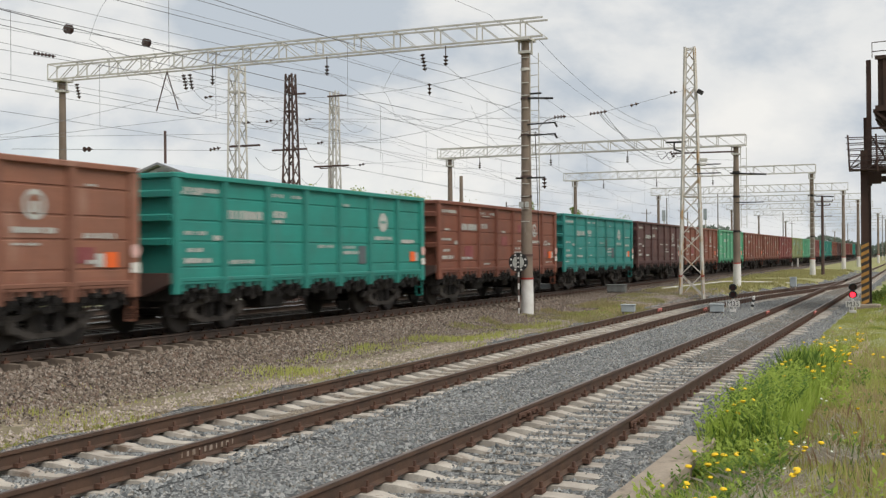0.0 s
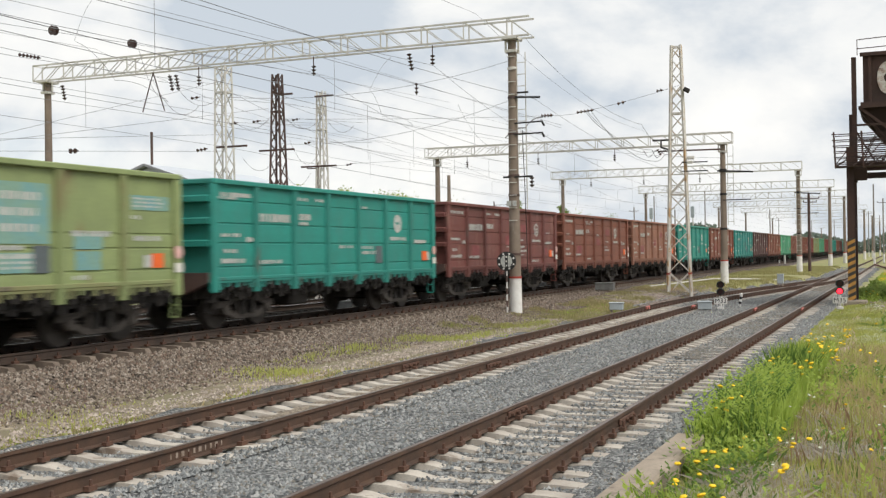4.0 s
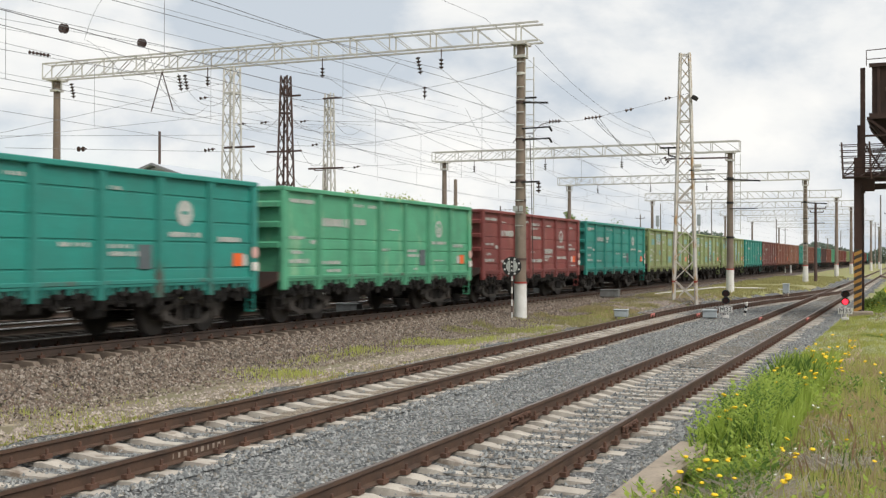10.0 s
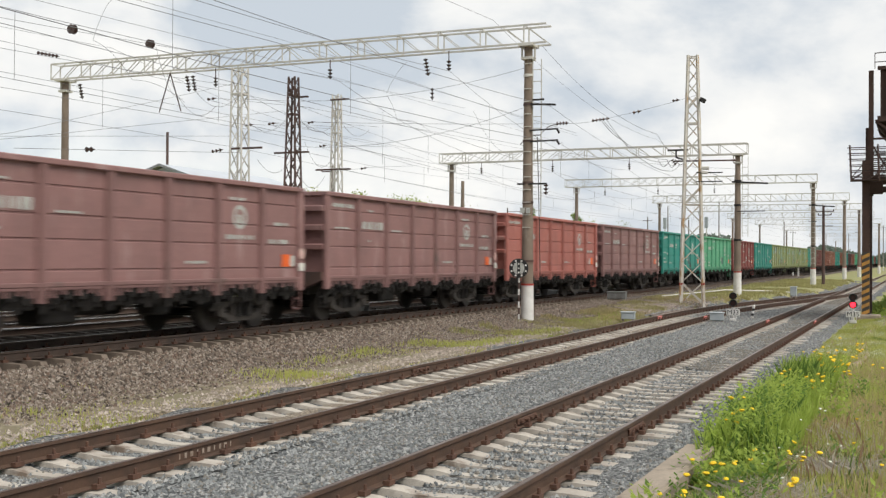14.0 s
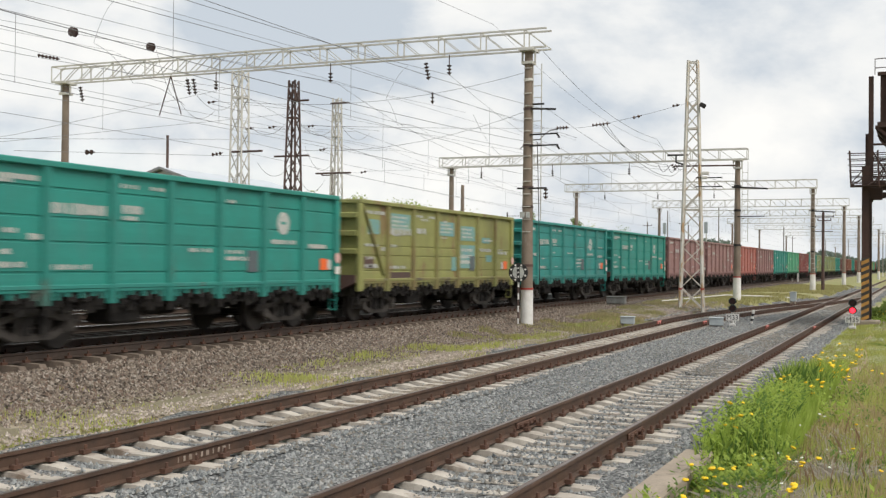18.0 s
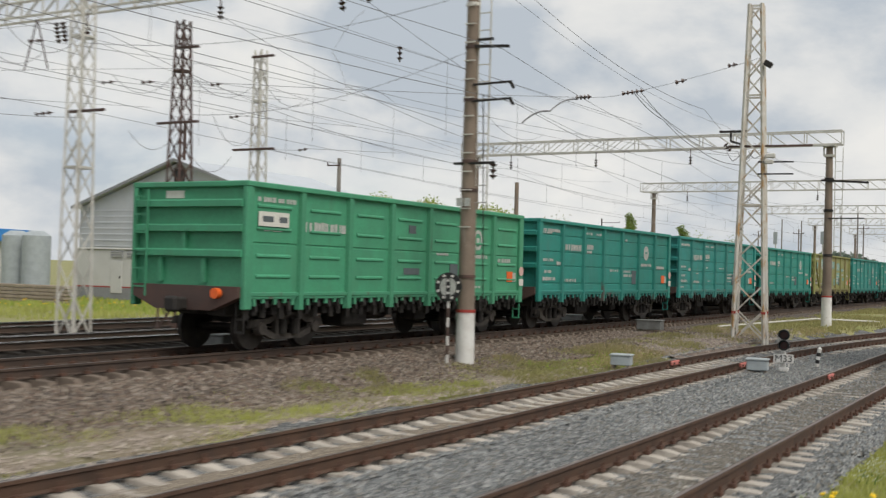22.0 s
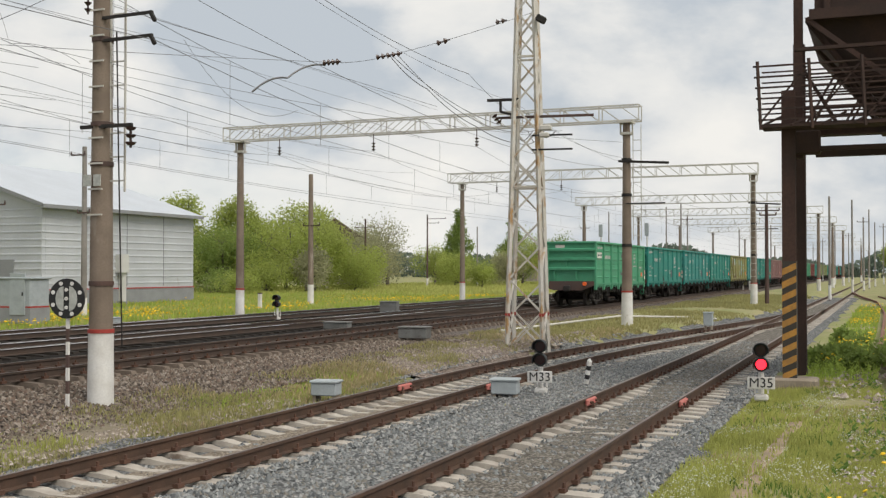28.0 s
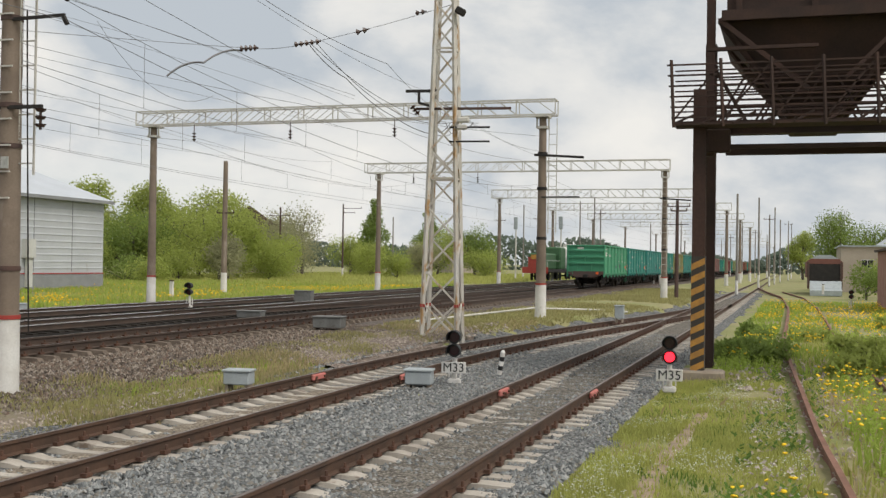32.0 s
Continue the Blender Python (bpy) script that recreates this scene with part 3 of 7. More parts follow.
        foot = Shape()
        for x in (1.3, 1.5):
            foot.beam((x, end * 6.3, 1.05), (x, end * 6.3, 0.42), 0.03)
        for z in (0.44, 0.7):
            foot.beam((1.3, end * 6.3, z), (1.5, end * 6.3, z), 0.04)
        part("foot_step", foot, skin if end > 0 else M_UNDER, w)
    part("floor", Shape().box(0, 0, 1.25, 2.9, 12.6, 0.05), M_UNDER, w, "bare grimy wagon floor")
    part("centre_sill", Shape().box(0, 0, 0.95, 0.55, 12.6, 0.36, None, 0.03).box(0, -2.2, 0.95, 2.6, 0.2, 0.25).box(0, 2.2, 0.95, 2.6, 0.2, 0.25).box(0, 0, 0.95, 2.6, 0.2, 0.25), M_UNDER, w, "black underframe beams")
    lug = Shape().box(HX - 0.05, 0, 1.14, 0.05, 1.5, 0.05)
    for y, tall in ((-0.62, 0.16), (-0.34, 0.10), (0.05, 0.13), (0.38, 0.10), (0.64, 0.15)):
        lug.box(HX - 0.05, y, 1.13 - tall / 2, 0.05, 0.09, tall)
    lug = lug.mesh("hatch_lug", bar)
    for a, b in zip(edges, edges[1:]):
        part("hatch_lug", lug, bar, w, "", False, pose(0, (a + b) / 2, 0))
    latch = Shape().box(1.38, 0, 1.05, 0.03, 1.45, 0.16).beam((1.45, -0.55, 1.13), (1.50, -0.55, 0.86), 0.07).beam((1.45, 0.55, 1.13), (1.50, 0.55, 0.86), 0.07).beam((1.45, -0.2, 1.1), (1.47, -0.2, 0.93), 0.10).beam((1.45, 0.2, 1.1), (1.47, 0.2, 0.93), 0.10).tube((1.40, -0.7, 1.0), (1.40, 0.7, 1.0), 0.03, None, 6)
    latch = latch.mesh("hatch_latch", M_BLACK)
    for a, b in zip(edges, edges[1:]):
        part("hatch_latch", latch, M_BLACK, w, "", False, pose(0, (a + b) / 2, 0))
    skirt = Shape().box(1.34, 0, 1.06, 0.05, 1.72, 0.24)
    for y, tall in ((-0.7, 0.30), (-0.45, 0.2), (-0.15, 0.26), (0.2, 0.2), (0.45, 0.28), (0.72, 0.22)):
        skirt.box(1.36, y, 0.98 - tall / 2, 0.06, 0.14, tall)
    skirt = skirt.mesh("hatch_gear", M_UNDER)
    for a, b in zip(edges, edges[1:]):
        part("hatch_gear", skirt, M_UNDER, w, "", False, pose(0, (a + b) / 2, 0))
    part("brake_reservoir", Shape().box(0.75, -1.75, 0.66, 0.7, 1.0, 0.46, None, 0.06).box(0.8, 1.35, 0.7, 0.5, 0.55, 0.42, None, 0.05).beam((0.9, -2.4, 0.86), (0.9, 2.4, 0.86), 0.09), M_UNDER, w, "black brake gear slung under the floor")
    part("discharge_gear", Shape().box(0.85, 0, 0.88, 0.3, 5.8, 0.22, None, 0.03).box(-0.85, 0, 0.8, 0.3, 6.4, 0.34, None, 0.03).box(0.7, 5.6, 0.9, 0.5, 1.3, 0.3, None, 0.03).box(0.7, -5.6, 0.9, 0.5, 1.3, 0.3, None, 0.03), M_UNDER, w, "black hatch gear under the floor")
    part("brake_cylinder", Shape().tube((0.55, -0.9, 0.72), (0.55, 0.0, 0.72), 0.17, 0.17, 10).tube((-0.3, 0.5, 0.68), (-0.3, 1.5, 0.68), 0.21, 0.21, 10).beam((0.55, 0, 0.72), (0.55, 2.4, 0.62), 0.05), M_UNDER, w, "", True)
    # two-axle bogies
    upper = [(-1.28, 0.50), (-1.20, 0.66), (-0.66, 0.69), (-0.44, 0.80), (0.44, 0.80), (0.66, 0.69), (1.20, 0.66), (1.28, 0.50), (1.10, 0.52), (0.62, 0.58), (0.40, 0.68), (-0.40, 0.68), (-0.62, 0.58), (-1.10, 0.52)]
    lower = [(-0.98, 0.56), (-0.42, 0.34), (0.42, 0.34), (0.98, 0.56), (1.08, 0.46), (0.50, 0.23), (-0.50, 0.23), (-1.08, 0.46)]
    cast = Shape()
    for x0, x1 in ((0.97, 1.10), (-1.10, -0.97)):
        cast.prism(upper, x0, x1, "x").prism(lower, x0, x1, "x")
        for y in (-0.37, 0.37):
            cast.box((x0 + x1) / 2, y, 0.52, x1 - x0 - 0.01, 0.10, 0.36)
    cast.box(0, 0, 0.66, 2.0, 0.42, 0.26)
    spring_me = Shape().tube((0, 0, 0.33), (0, 0, 0.66), 0.09, 0.09, 8).mesh("spring", M_UNDER, True)
    for end in (1, -1):
        b = part("bogie", cast, M_BOGIE, w, "dusty grey cast bogie frame", False, pose(0, end * 4.33, 0))
        wheel = Shape().tube((0.70, 0, 0.475), (0.83, 0, 0.475), 0.475, 0.455, 20).tube((0.68, 0, 0.475), (0.71, 0, 0.475), 0.505, 0.505, 20).tube((0.82, 0, 0.475), (0.90, 0, 0.475), 0.14, 0.12, 10)
        axle = Shape().tube((-0.9, 0, 0.475), (0.9, 0, 0.475), 0.08, 0.08, 8)
        wheel.add(axle.v, axle.f)
        mirrored = [(-x, y, z) for x, y, z in wheel.v]
        wheel.add(mirrored, list(wheel.f))
        wm = wheel.mesh("wheelset", M_WHEEL, True)
        for y in (-0.925, 0.925):
            part("wheelset", wm, M_WHEEL, b, "", False, pose(0, y, 0))
            part("axle_box", Shape().tube((1.0, y, 0.475), (1.16, y, 0.475), 0.15, 0.13, 10), M_BOGIE, b, "", True)
        for y in (-0.2, 0.2):
            part("spring", spring_me, M_UNDER, b, "", False, pose(1.11, y, 0))
        part("brake_beam", Shape().beam((-0.9, -0.35, 0.38), (0.9, -0.35, 0.38), 0.08).beam((-0.9, 0.35, 0.38), (0.9, 0.35, 0.38), 0.08), M_UNDER, b)
    # stencilled lettering as plain bars, plates
    st = Shape()

    def strokes(y, z, length, tall):
        x = 0.0
        while x < length:
            ww = rng.uniform(0.04, 0.11)
            st.box(HX - 0.064, y + x + ww / 2, z, 0.006, ww, tall * rng.uniform(0.75, 1.0))
            x += ww + rng.choice((0.02, 0.02, 0.03, 0.09))
    for a, b in zip(edges, edges[1:]):
        for z in (1.36, 1.62, 1.95, 2.22, 2.55, 3.08):
            if rng.random() < stripe_rows:
                strokes(a + 0.25 + rng.uniform(0, 0.5), z, rng.uniform(0.2, 0.8), rng.choice((0.05, 0.07, 0.09)))
    strokes(-4.35, 2.66, 1.45, 0.24)
    strokes(-5.95, 3.16, 1.15, 0.11)
    if stripe_rows > 0.1:
        strokes(-5.95, 2.22, 0.75, 0.09)
        strokes(-5.95, 1.62, 0.9, 0.12)
        strokes(-5.85, 1.85, 0.45, 0.1)
        strokes(-4.9, 2.12, 0.25, 0.13)
        strokes(-2.4, 2.72, 0.65, 0.2)
        strokes(-2.45, 3.18, 0.5, 0.09)
        strokes(-1.55, 3.18, 0.45, 0.09)
        strokes(-4.3, 1.58, 1.0, 0.1)
        strokes(1.15, 1.78, 1.05, 0.10)
        strokes(1.15, 1.93, 0.6, 0.09)
    strokes(3.05, 2.2, 1.05, 0.12)
    strokes(4.85, 2.12, 0.85, 0.12)
    if stripe_rows > 0.28:
        for y, z, ln, hh in ((-0.6, 3.1, 1.1, 0.12), (-0.6, 2.93, 0.8, 0.1), (-0.55, 2.55, 1.2, 0.13), (0.85, 2.0, 1.4, 0.22), (1.1, 1.76, 0.7, 0.16), (2.9, 1.72, 1.5, 0.13), (-0.5, 1.6, 1.3, 0.14), (4.75, 2.3, 0.5, 0.1)):
            strokes(y, z, ln, hh)
    part("stencil_marking", st, M_STENCIL, w, "worn white stencilled lettering")["kind"] = "stuff"
    em = Shape()
    for k in range(18):
        a0, a1 = 6.2832 * k / 18, 6.2832 * (k + 1) / 18
        em.add([(HX - 0.066, 3.6 + q * math.cos(e), 2.66 + q * math.sin(e)) for q, e in ((0.28, a0), (0.28, a1), (0.19, a1), (0.19, a0))], [(0, 1, 2, 3)])
    if disc:
        em.tube((HX - 0.075, 3.6, 2.66), (HX - 0.067, 3.6, 2.66), 0.2, None, 18)
        part("emblem_bar", Shape().box(HX - 0.066, 3.6, 2.67, 0.006, 0.24, 0.07), skin, w)
    else:
        em.box(HX - 0.067, 3.6, 2.62, 0.004, 0.17, 0.2)
    if len(patches) < 6:
        part("emblem", em, M_STENCIL, w, "round worn white emblem", True)
    for py, pz, pl, ph in patches:
        pp = part("paint_patch", Shape().box(HX - 0.0665, py, pz, 0.006, pl, ph, None, 0.0), M_PATCH_RED if colour[0] > 1.5 * colour[1] else M_PATCH, w, "repainted patch on the panel")
        if pl > 1.0:
            ps = Shape()
            for k in range(3):
                x = py - pl * 0.4
                while x < py + pl * 0.3:
                    ww = rng.uniform(0.06, 0.16)
                    ps.box(HX - 0.0625, x, pz + ph * (0.28 - 0.26 * k), 0.004, ww, ph * 0.13)
                    x += ww + 0.05
            part("stencil_line", ps, M_STENCIL, pp, "worn white stencilled lines")["kind"] = "stuff"
    if bands is BANDS_TWO:
        rib = Shape().prism([(HX - 0.078, -0.045), (HX - 0.045, -0.02), (HX - 0.045, 0.01), (HX - 0.078, 0.045)], -0.56, 0.56).mesh("pressed_rib", skin)
        for a, b in zip(edges, edges[1:]):
            for z in (3.02, 2.56, 2.0, 1.58):
                part("pressed_rib", rib, skin, w, "", False, pose(0, (a + b) / 2, z))
        board = part("owner_board", Shape().box(HX - 0.04, -5.45, 2.76, 0.012, 1.0, 0.3), M_TAG, w, "white board with grey bars")
        part("board_bar", Shape().box(HX - 0.032, -5.65, 2.76, 0.006, 0.34, 0.12), M_PLATE, board)
        part("board_bar", Shape().box(HX - 0.032, -5.15, 2.76, 0.006, 0.26, 0.12), M_PLATE, board)
        part("dark_patch", Shape().box(HX - 0.066, 0.1, 1.75, 0.006, 0.75, 0.16), M_PLATE, w, "painted-out dark patch")
        part("dark_patch", Shape().box(HX - 0.066, 0.1, 2.8, 0.006, 0.34, 0.2), M_PLATE, w, "painted-out dark patch")
    if brace:
        part("diagonal_brace", Shape().beam((HX - 0.05, -6.1, 3.3), (HX - 0.05, -4.75, 1.35), 0.1, 0.05), bar, w, "rusty brown diagonal brace")
        part("bare_patch", Shape().box(HX - 0.066, -5.7, 1.72, 0.006, 0.6, 0.34).box(HX - 0.066, -3.6, 1.32, 0.006, 1.5, 0.22), M_DARKSTEEL, w, "rusted bare patch")
    part("orange_plate", Shape().box(HX - 0.062, 5.62, 1.66, 0.016, 0.36, 0.30), M_ORANGE, w, "bright orange plate")
    part("white_plate", Shape().box(HX + 0.02, 6.24, 1.5, 0.014, 0.26, 0.2), M_TAG, w, "white enamel plate")
    part("tag_plate", Shape().box(HX - 0.064, 5.3 if seed % 3 else 5.9, 1.65, 0.012, 0.24, 0.26), M_TAG if seed == 11 else M_STENCIL, w, "small pale plate")
    part("pink_plate", Shape().tube((HX + 0.012, 6.24, 1.83), (HX + 0.026, 6.24, 1.83), 0.14, 0.14, 14), M_PALEPINK, w, "faded pink round plate", True)
    if seed not in (9, 10, 11, 12, 13, 14, 15):
        part("notice_plate", Shape().box(HX - 0.062, 2.25, 1.72, 0.016, 0.42, 0.5), M_PLATE, w, "dark grey notice plate")
    return w


# painted-over places: along the wagon, up, length, height
PATCH_O = ((-5.4, 2.75, 0.75, 0.42), (-3.6, 2.95, 1.35, 0.48), (0.0, 2.85, 1.2, 0.46), (1.85, 2.75, 1.3, 0.5), (1.85, 1.95, 1.35, 0.8), (0.75, 1.7, 0.7, 0.46), (3.6, 2.55, 0.8, 0.2), (3.9, 1.9, 0.6, 0.24))
PATCH_P = ((-5.0, 2.7, 0.8, 0.36), (-3.6, 2.95, 1.5, 0.5), (-3.0, 2.05, 0.45, 0.3), (0.0, 2.75, 1.3, 0.45), (1.8, 2.55, 1.3, 1.1), (1.8, 1.66, 1.25, 0.36), (0.0, 1.62, 0.9, 0.4), (3.5, 2.05, 0.8, 0.3), (3.5, 1.68, 0.7, 0.36), (5.4, 2.85, 1.2, 0.3), (-5.8, 1.62, 0.5, 0.3), (-6.0, 1.3, 0.5, 0.24))
PATCH_B = ((-3.6, 1.8, 0.8, 0.4), (0.0, 2.2, 0.6, 0.35), (1.9, 2.7, 0.7, 0.3), (4.9, 1.75, 0.5, 0.3))
KINDS = {
    "T": ((0.018, 0.24, 0.196), (0.03, 0.20, 0.17), 3, 0.22, "teal green open-top freight wagon with white stencils", (), BANDS_FOUR, True),
    "U": ((0.02, 0.235, 0.21), (0.05, 0.19, 0.17), 4, 0.28, "dusty teal open-top freight wagon with faded stencils", (), BANDS_FOUR, True),
    "L": ((0.085, 0.35, 0.20), (0.20, 0.40, 0.24), 5, 0.15, "light green open-top freight wagon with round emblem", (), BANDS_LOW),
    "G": ((0.06, 0.31, 0.17), (0.06, 0.25, 0.14), 6, 0.06, "bright green open-top freight wagon at the train's end", (), BANDS_TWO),
    "O": ((0.265, 0.27, 0.09), (0.19, 0.12, 0.06), 7, 0.2, "yellow-olive open-top freight wagon with patched paint", PATCH_O, BANDS_LOW, False, True),
    "P": ((0.25, 0.31, 0.13), (0.19, 0.14, 0.07), 8, 0.15, "olive green open-top freight wagon with blue paint patches", PATCH_P, BANDS_LOW),
    "V": ((0.265, 0.14, 0.132), (0.32, 0.205, 0.195), 9, 0.08, "faded violet-brown open-top freight wagon"),
    "S": ((0.39, 0.13, 0.105), (0.38, 0.19, 0.165), 10, 0.08, "salmon red open-top freight wagon"),
    "R": ((0.22, 0.050, 0.044), (0.25, 0.085, 0.073), 11, 0.3, "dark red open-top freight wagon with white lettering"),
    "B": ((0.21, 0.07, 0.042), (0.15, 0.055, 0.035), 12, 0.2, "brown open-top freight wagon with faded stencils", PATCH_B),
    "F": ((0.265, 0.112, 0.07), (0.31, 0.17, 0.125), 14, 0.2, "faded pinkish brown open-top freight wagon", PATCH_B),
    "M": ((0.165, 0.052, 0.043), (0.22, 0.105, 0.085), 15, 0.2, "weathered reddish brown open-top freight wagon", PATCH_B),
    "D": ((0.085, 0.032, 0.03), (0.13, 0.06, 0.05), 13, 0.2, "dark maroon open-top freight wagon"),
}
ORDER = "GTUTOUTVVSVTLRTPPPTMBFTBUDBLBBRPLRTTBDTRBTD"
made_of = {}
wagons = []
for k in ORDER:
    if k not in made_of:
        made_of[k] = gondola(*KINDS[k])
        wagons.append(made_of[k])
    else:
        wagons.append(copy_thing(made_of[k], pose(0, 0, 0)))
lamp_shape = Shape().tube((0.98, -6.50, 1.22), (0.98, -6.62, 1.22), 0.11, 0.11, 12)
part("tail_disc", lamp_shape, M_ORANGE, wagons[0], "red-orange tail disc", True)

# the front of the last wagon along the line, seconds by metres
TRAIN = [(0, -274.4), (4, -216.88), (8, -159.36), (12, -101.84), (16, -44.32), (20, 13.2), (20.5, 20.62), (21, 29.0), (21.5, 36.9), (22, 43.7), (22.5, 48.6),
         (23, 52.1), (23.5, 56.4), (24, 60.6), (25, 68.4), (26, 76.2), (26.5, 80.1), (28.5, 95.9), (29, 99.8), (30, 107.7), (31, 115.6), (32, 123.5)]
SPACING = 13.92


# ---- gantries and masts of the overhead line ----
def concrete_pole(parent, x, z, top, mat=None, r0=0.225, r1=0.145, white=1.33):
    p = part("pole", Shape().tube((x, 0, z - 0.4), (x, 0, z + top), r0, r1, 14), mat or M_POLE, parent, "", True)
    part("painted_base", Shape().tube((x, 0, z - 0.3), (x, 0, z + white), r0 + 0.012, r0 - 0.004, 14), M_WHITE, p, "whitewashed pole base", True)
    part("red_band", Shape().tube((x, 0, z + white), (x, 0, z + white + 0.07), r0 + 0.010, r0 + 0.008, 14), M_REDBAND, p, "", True)
    return p


def ladder_on(parent, x, y, z0, z1):
    s = Shape()
    for d in (-0.16, 0.16):
        s.beam((x + d, y, z0), (x + d, y, z1), 0.03)
    n = int((z1 - z0) / 0.42)
    for k in range(n):
        s.beam((x - 0.16, y, z0 + 0.2 + 0.42 * k), (x + 0.16, y, z0 + 0.2 + 0.42 * k), 0.024)
    return part("ladder", s, M_GALV, parent, "pale narrow ladder")


def insulator(parent, p, q, name="insulator"):
    """A string of discs from p to q."""
    s = Shape()
    p, q = Vector(p), Vector(q)
    n = max(3, int((q - p).length / 0.13))
    for k in range(n):
        a = p + (q - p) * ((k + 0.25) / n)
        b = p + (q - p) * ((k + 0.65) / n)
        s.tube(a, b, 0.10, 0.06, 8)
    s.tube(p, q, 0.025, 0.025, 5)
    return part(name, s, M_INS, parent, "", True)


def gantry(span, chord_z, right_over, m, label, low_right=0.0, low_left=0.36, bays=27, h=0.66):
    """A lattice girder across the lines on two concrete poles; its right pole stands at the origin."""
    g = thing("catenary_gantry", m, label, "gantry", "gantries over the lines")
    concrete_pole(g, 0, low_right, chord_z - low_right - 0.05)
    concrete_pole(g, -span + 1.3, low_left, chord_z - low_left - 0.05, M_POLE, 0.2, 0.14)
    x1, x0 = right_over, right_over - span
    for z, nm in ((chord_z, "bottom_chord"), (chord_z + h, "top_chord")):
        for y in (-0.28, 0.28):
            part(nm, Shape().beam((x0, y, z), (x1, y, z), 0.06), M_GALV, g)
    step = span / bays
    diag = Shape().beam((0, 0, 0), (step, 0, h), 0.027).mesh("diagonal", M_GALV)
    back = Shape().beam((0, 0, h), (step, 0, 0), 0.027).mesh("diagonal", M_GALV)
    post = Shape().beam((0, 0, 0), (0, 0, h), 0.04).mesh("upright", M_GALV)
    tie = Shape().beam((0, -0.28, 0), (0, 0.28, 0), 0.03).mesh("tie", M_GALV)
    for i in range(bays):
        for y in (-0.28, 0.28):
            part("diagonal", diag if i < bays / 2 else back, M_GALV, g, "", False, pose(x0 + i * step, y, chord_z))
    for i in range(bays + 1):
        if i % 2 == 0:
            for y in (-0.28, 0.28):
                part("upright", post, M_GALV, g, "", False, pose(x0 + i * step, y, chord_z))
            part("tie", tie, M_GALV, g, "", False, pose(x0 + i * step, 0, chord_z + h))
    for x in (0, -span + 1.3):
        part("pole_cap", Shape().box(x, 0, chord_z - 0.05, 0.55, 0.75, 0.09).box(x, 0, chord_z - 0.5, 0.42, 0.42, 0.10).beam((x - 0.24, 0, chord_z - 0.5), (x - 0.24, 0, chord_z), 0.06).beam((x + 0.24, 0, chord_z - 0.5), (x + 0.24, 0, chord_z), 0.06), M_GALV, g, "pale steel clamp under the girder")
    return g


g1 = gantry(22.5, 9.95, 0.75, pose(-12.83, 37.4, 0.05), "pale lattice gantry on two brown concrete poles with ladder")
ladder_on(g1, 0.33, 0.0, 3.8, 9.4)
for k in range(14):
    part("rung", Shape().beam((-0.13, -0.21 + 0.004 * k, 3.4 + 0.45 * k), (0.17, -0.21 + 0.004 * k, 3.4 + 0.45 * k), 0.028), M_GALV, g1, "pale climbing rung on the pole")
g2 = gantry(19.2, 8.15, 0.55, pose(-9.55, 65.0, 0.3), "pale lattice gantry farther along the main lines", 0.0, 0.0, 24, 0.6)
ladder_on(g2, 0.42, 0.0, 3.4, 8.0)
g3 = gantry(21.4, 8.45, 0.3, pose(-7.9, 95.0, 0.34), "pale lattice gantry over the tracks, far off", 0.0, 0.0, 26)
ladder_on(g3, 0.0, -0.24, 1.6, 8.3)
g4 = gantry(21.6, 8.7, 0.5, pose(-7.4, 128.0, 0.3), "pale lattice gantry with hangers, far along the tracks", 0.0, 0.0, 26, 0.8)
for k, (x, y) in enumerate(((-7.0, 152), (-6.6, 178), (-6.3, 208), (-6.0, 250), (-5.6, 310), (-5, 390))):
    copy_thing(g4, pose(x, y, 0.3))


def lattice_tower(m, height, w0, w1, mat, label, arms=(), bay=1.15, leg=0.09):
    """A square lattice tower with crossed bracing on each face."""
    t = thing("lattice_tower", m, label, "lattice tower", "lattice towers by the line")
    corners = [(-1, -1), (1, -1), (1, 1), (-1, 1)]

    def at(c, z):
        w = (w0 + (w1 - w0) * z / height) / 2
        return (c[0] * w, c[1] * w, z)
    for c in corners:
        part("leg", Shape().beam(at(c, -0.2), at(c, height), leg), mat, t)
    z = 0.0
    zs = [0.0]
    while z < height - 0.3:
        z = min(height, z + bay * (0.55 + 0.45 * (1 - z / height)))
        zs.append(z)
    for i, (a, b) in enumerate(zip(zs, zs[1:])):
        for k in range(4):
            c, d = corners[k], corners[(k + 1) % 4]
            s = Shape().beam(at(c, a), at(d, b), leg * 0.5)
            if i == 0 or i % 6 == 5:
                s.beam(at(d, a), at(c, b), leg * 0.5)
            elif i % 2:
                s = Shape().beam(at(d, a), at(c, b), leg * 0.5)
            part("brace", s, mat, t)
        if i % 5 == 4:
            s = Shape()
            for k in range(4):
                s.beam(at(corners[k], b), at(corners[(k + 1) % 4], b), 0.06)
            part("belt", s, mat, t)
    for z, x0, x1 in arms:
        part("cross_arm", Shape().beam((x0, -0.2, z), (x1, -0.2, z), 0.075, 0.07), M_DARKSTEEL, t, "dark steel cross arm")
    return t


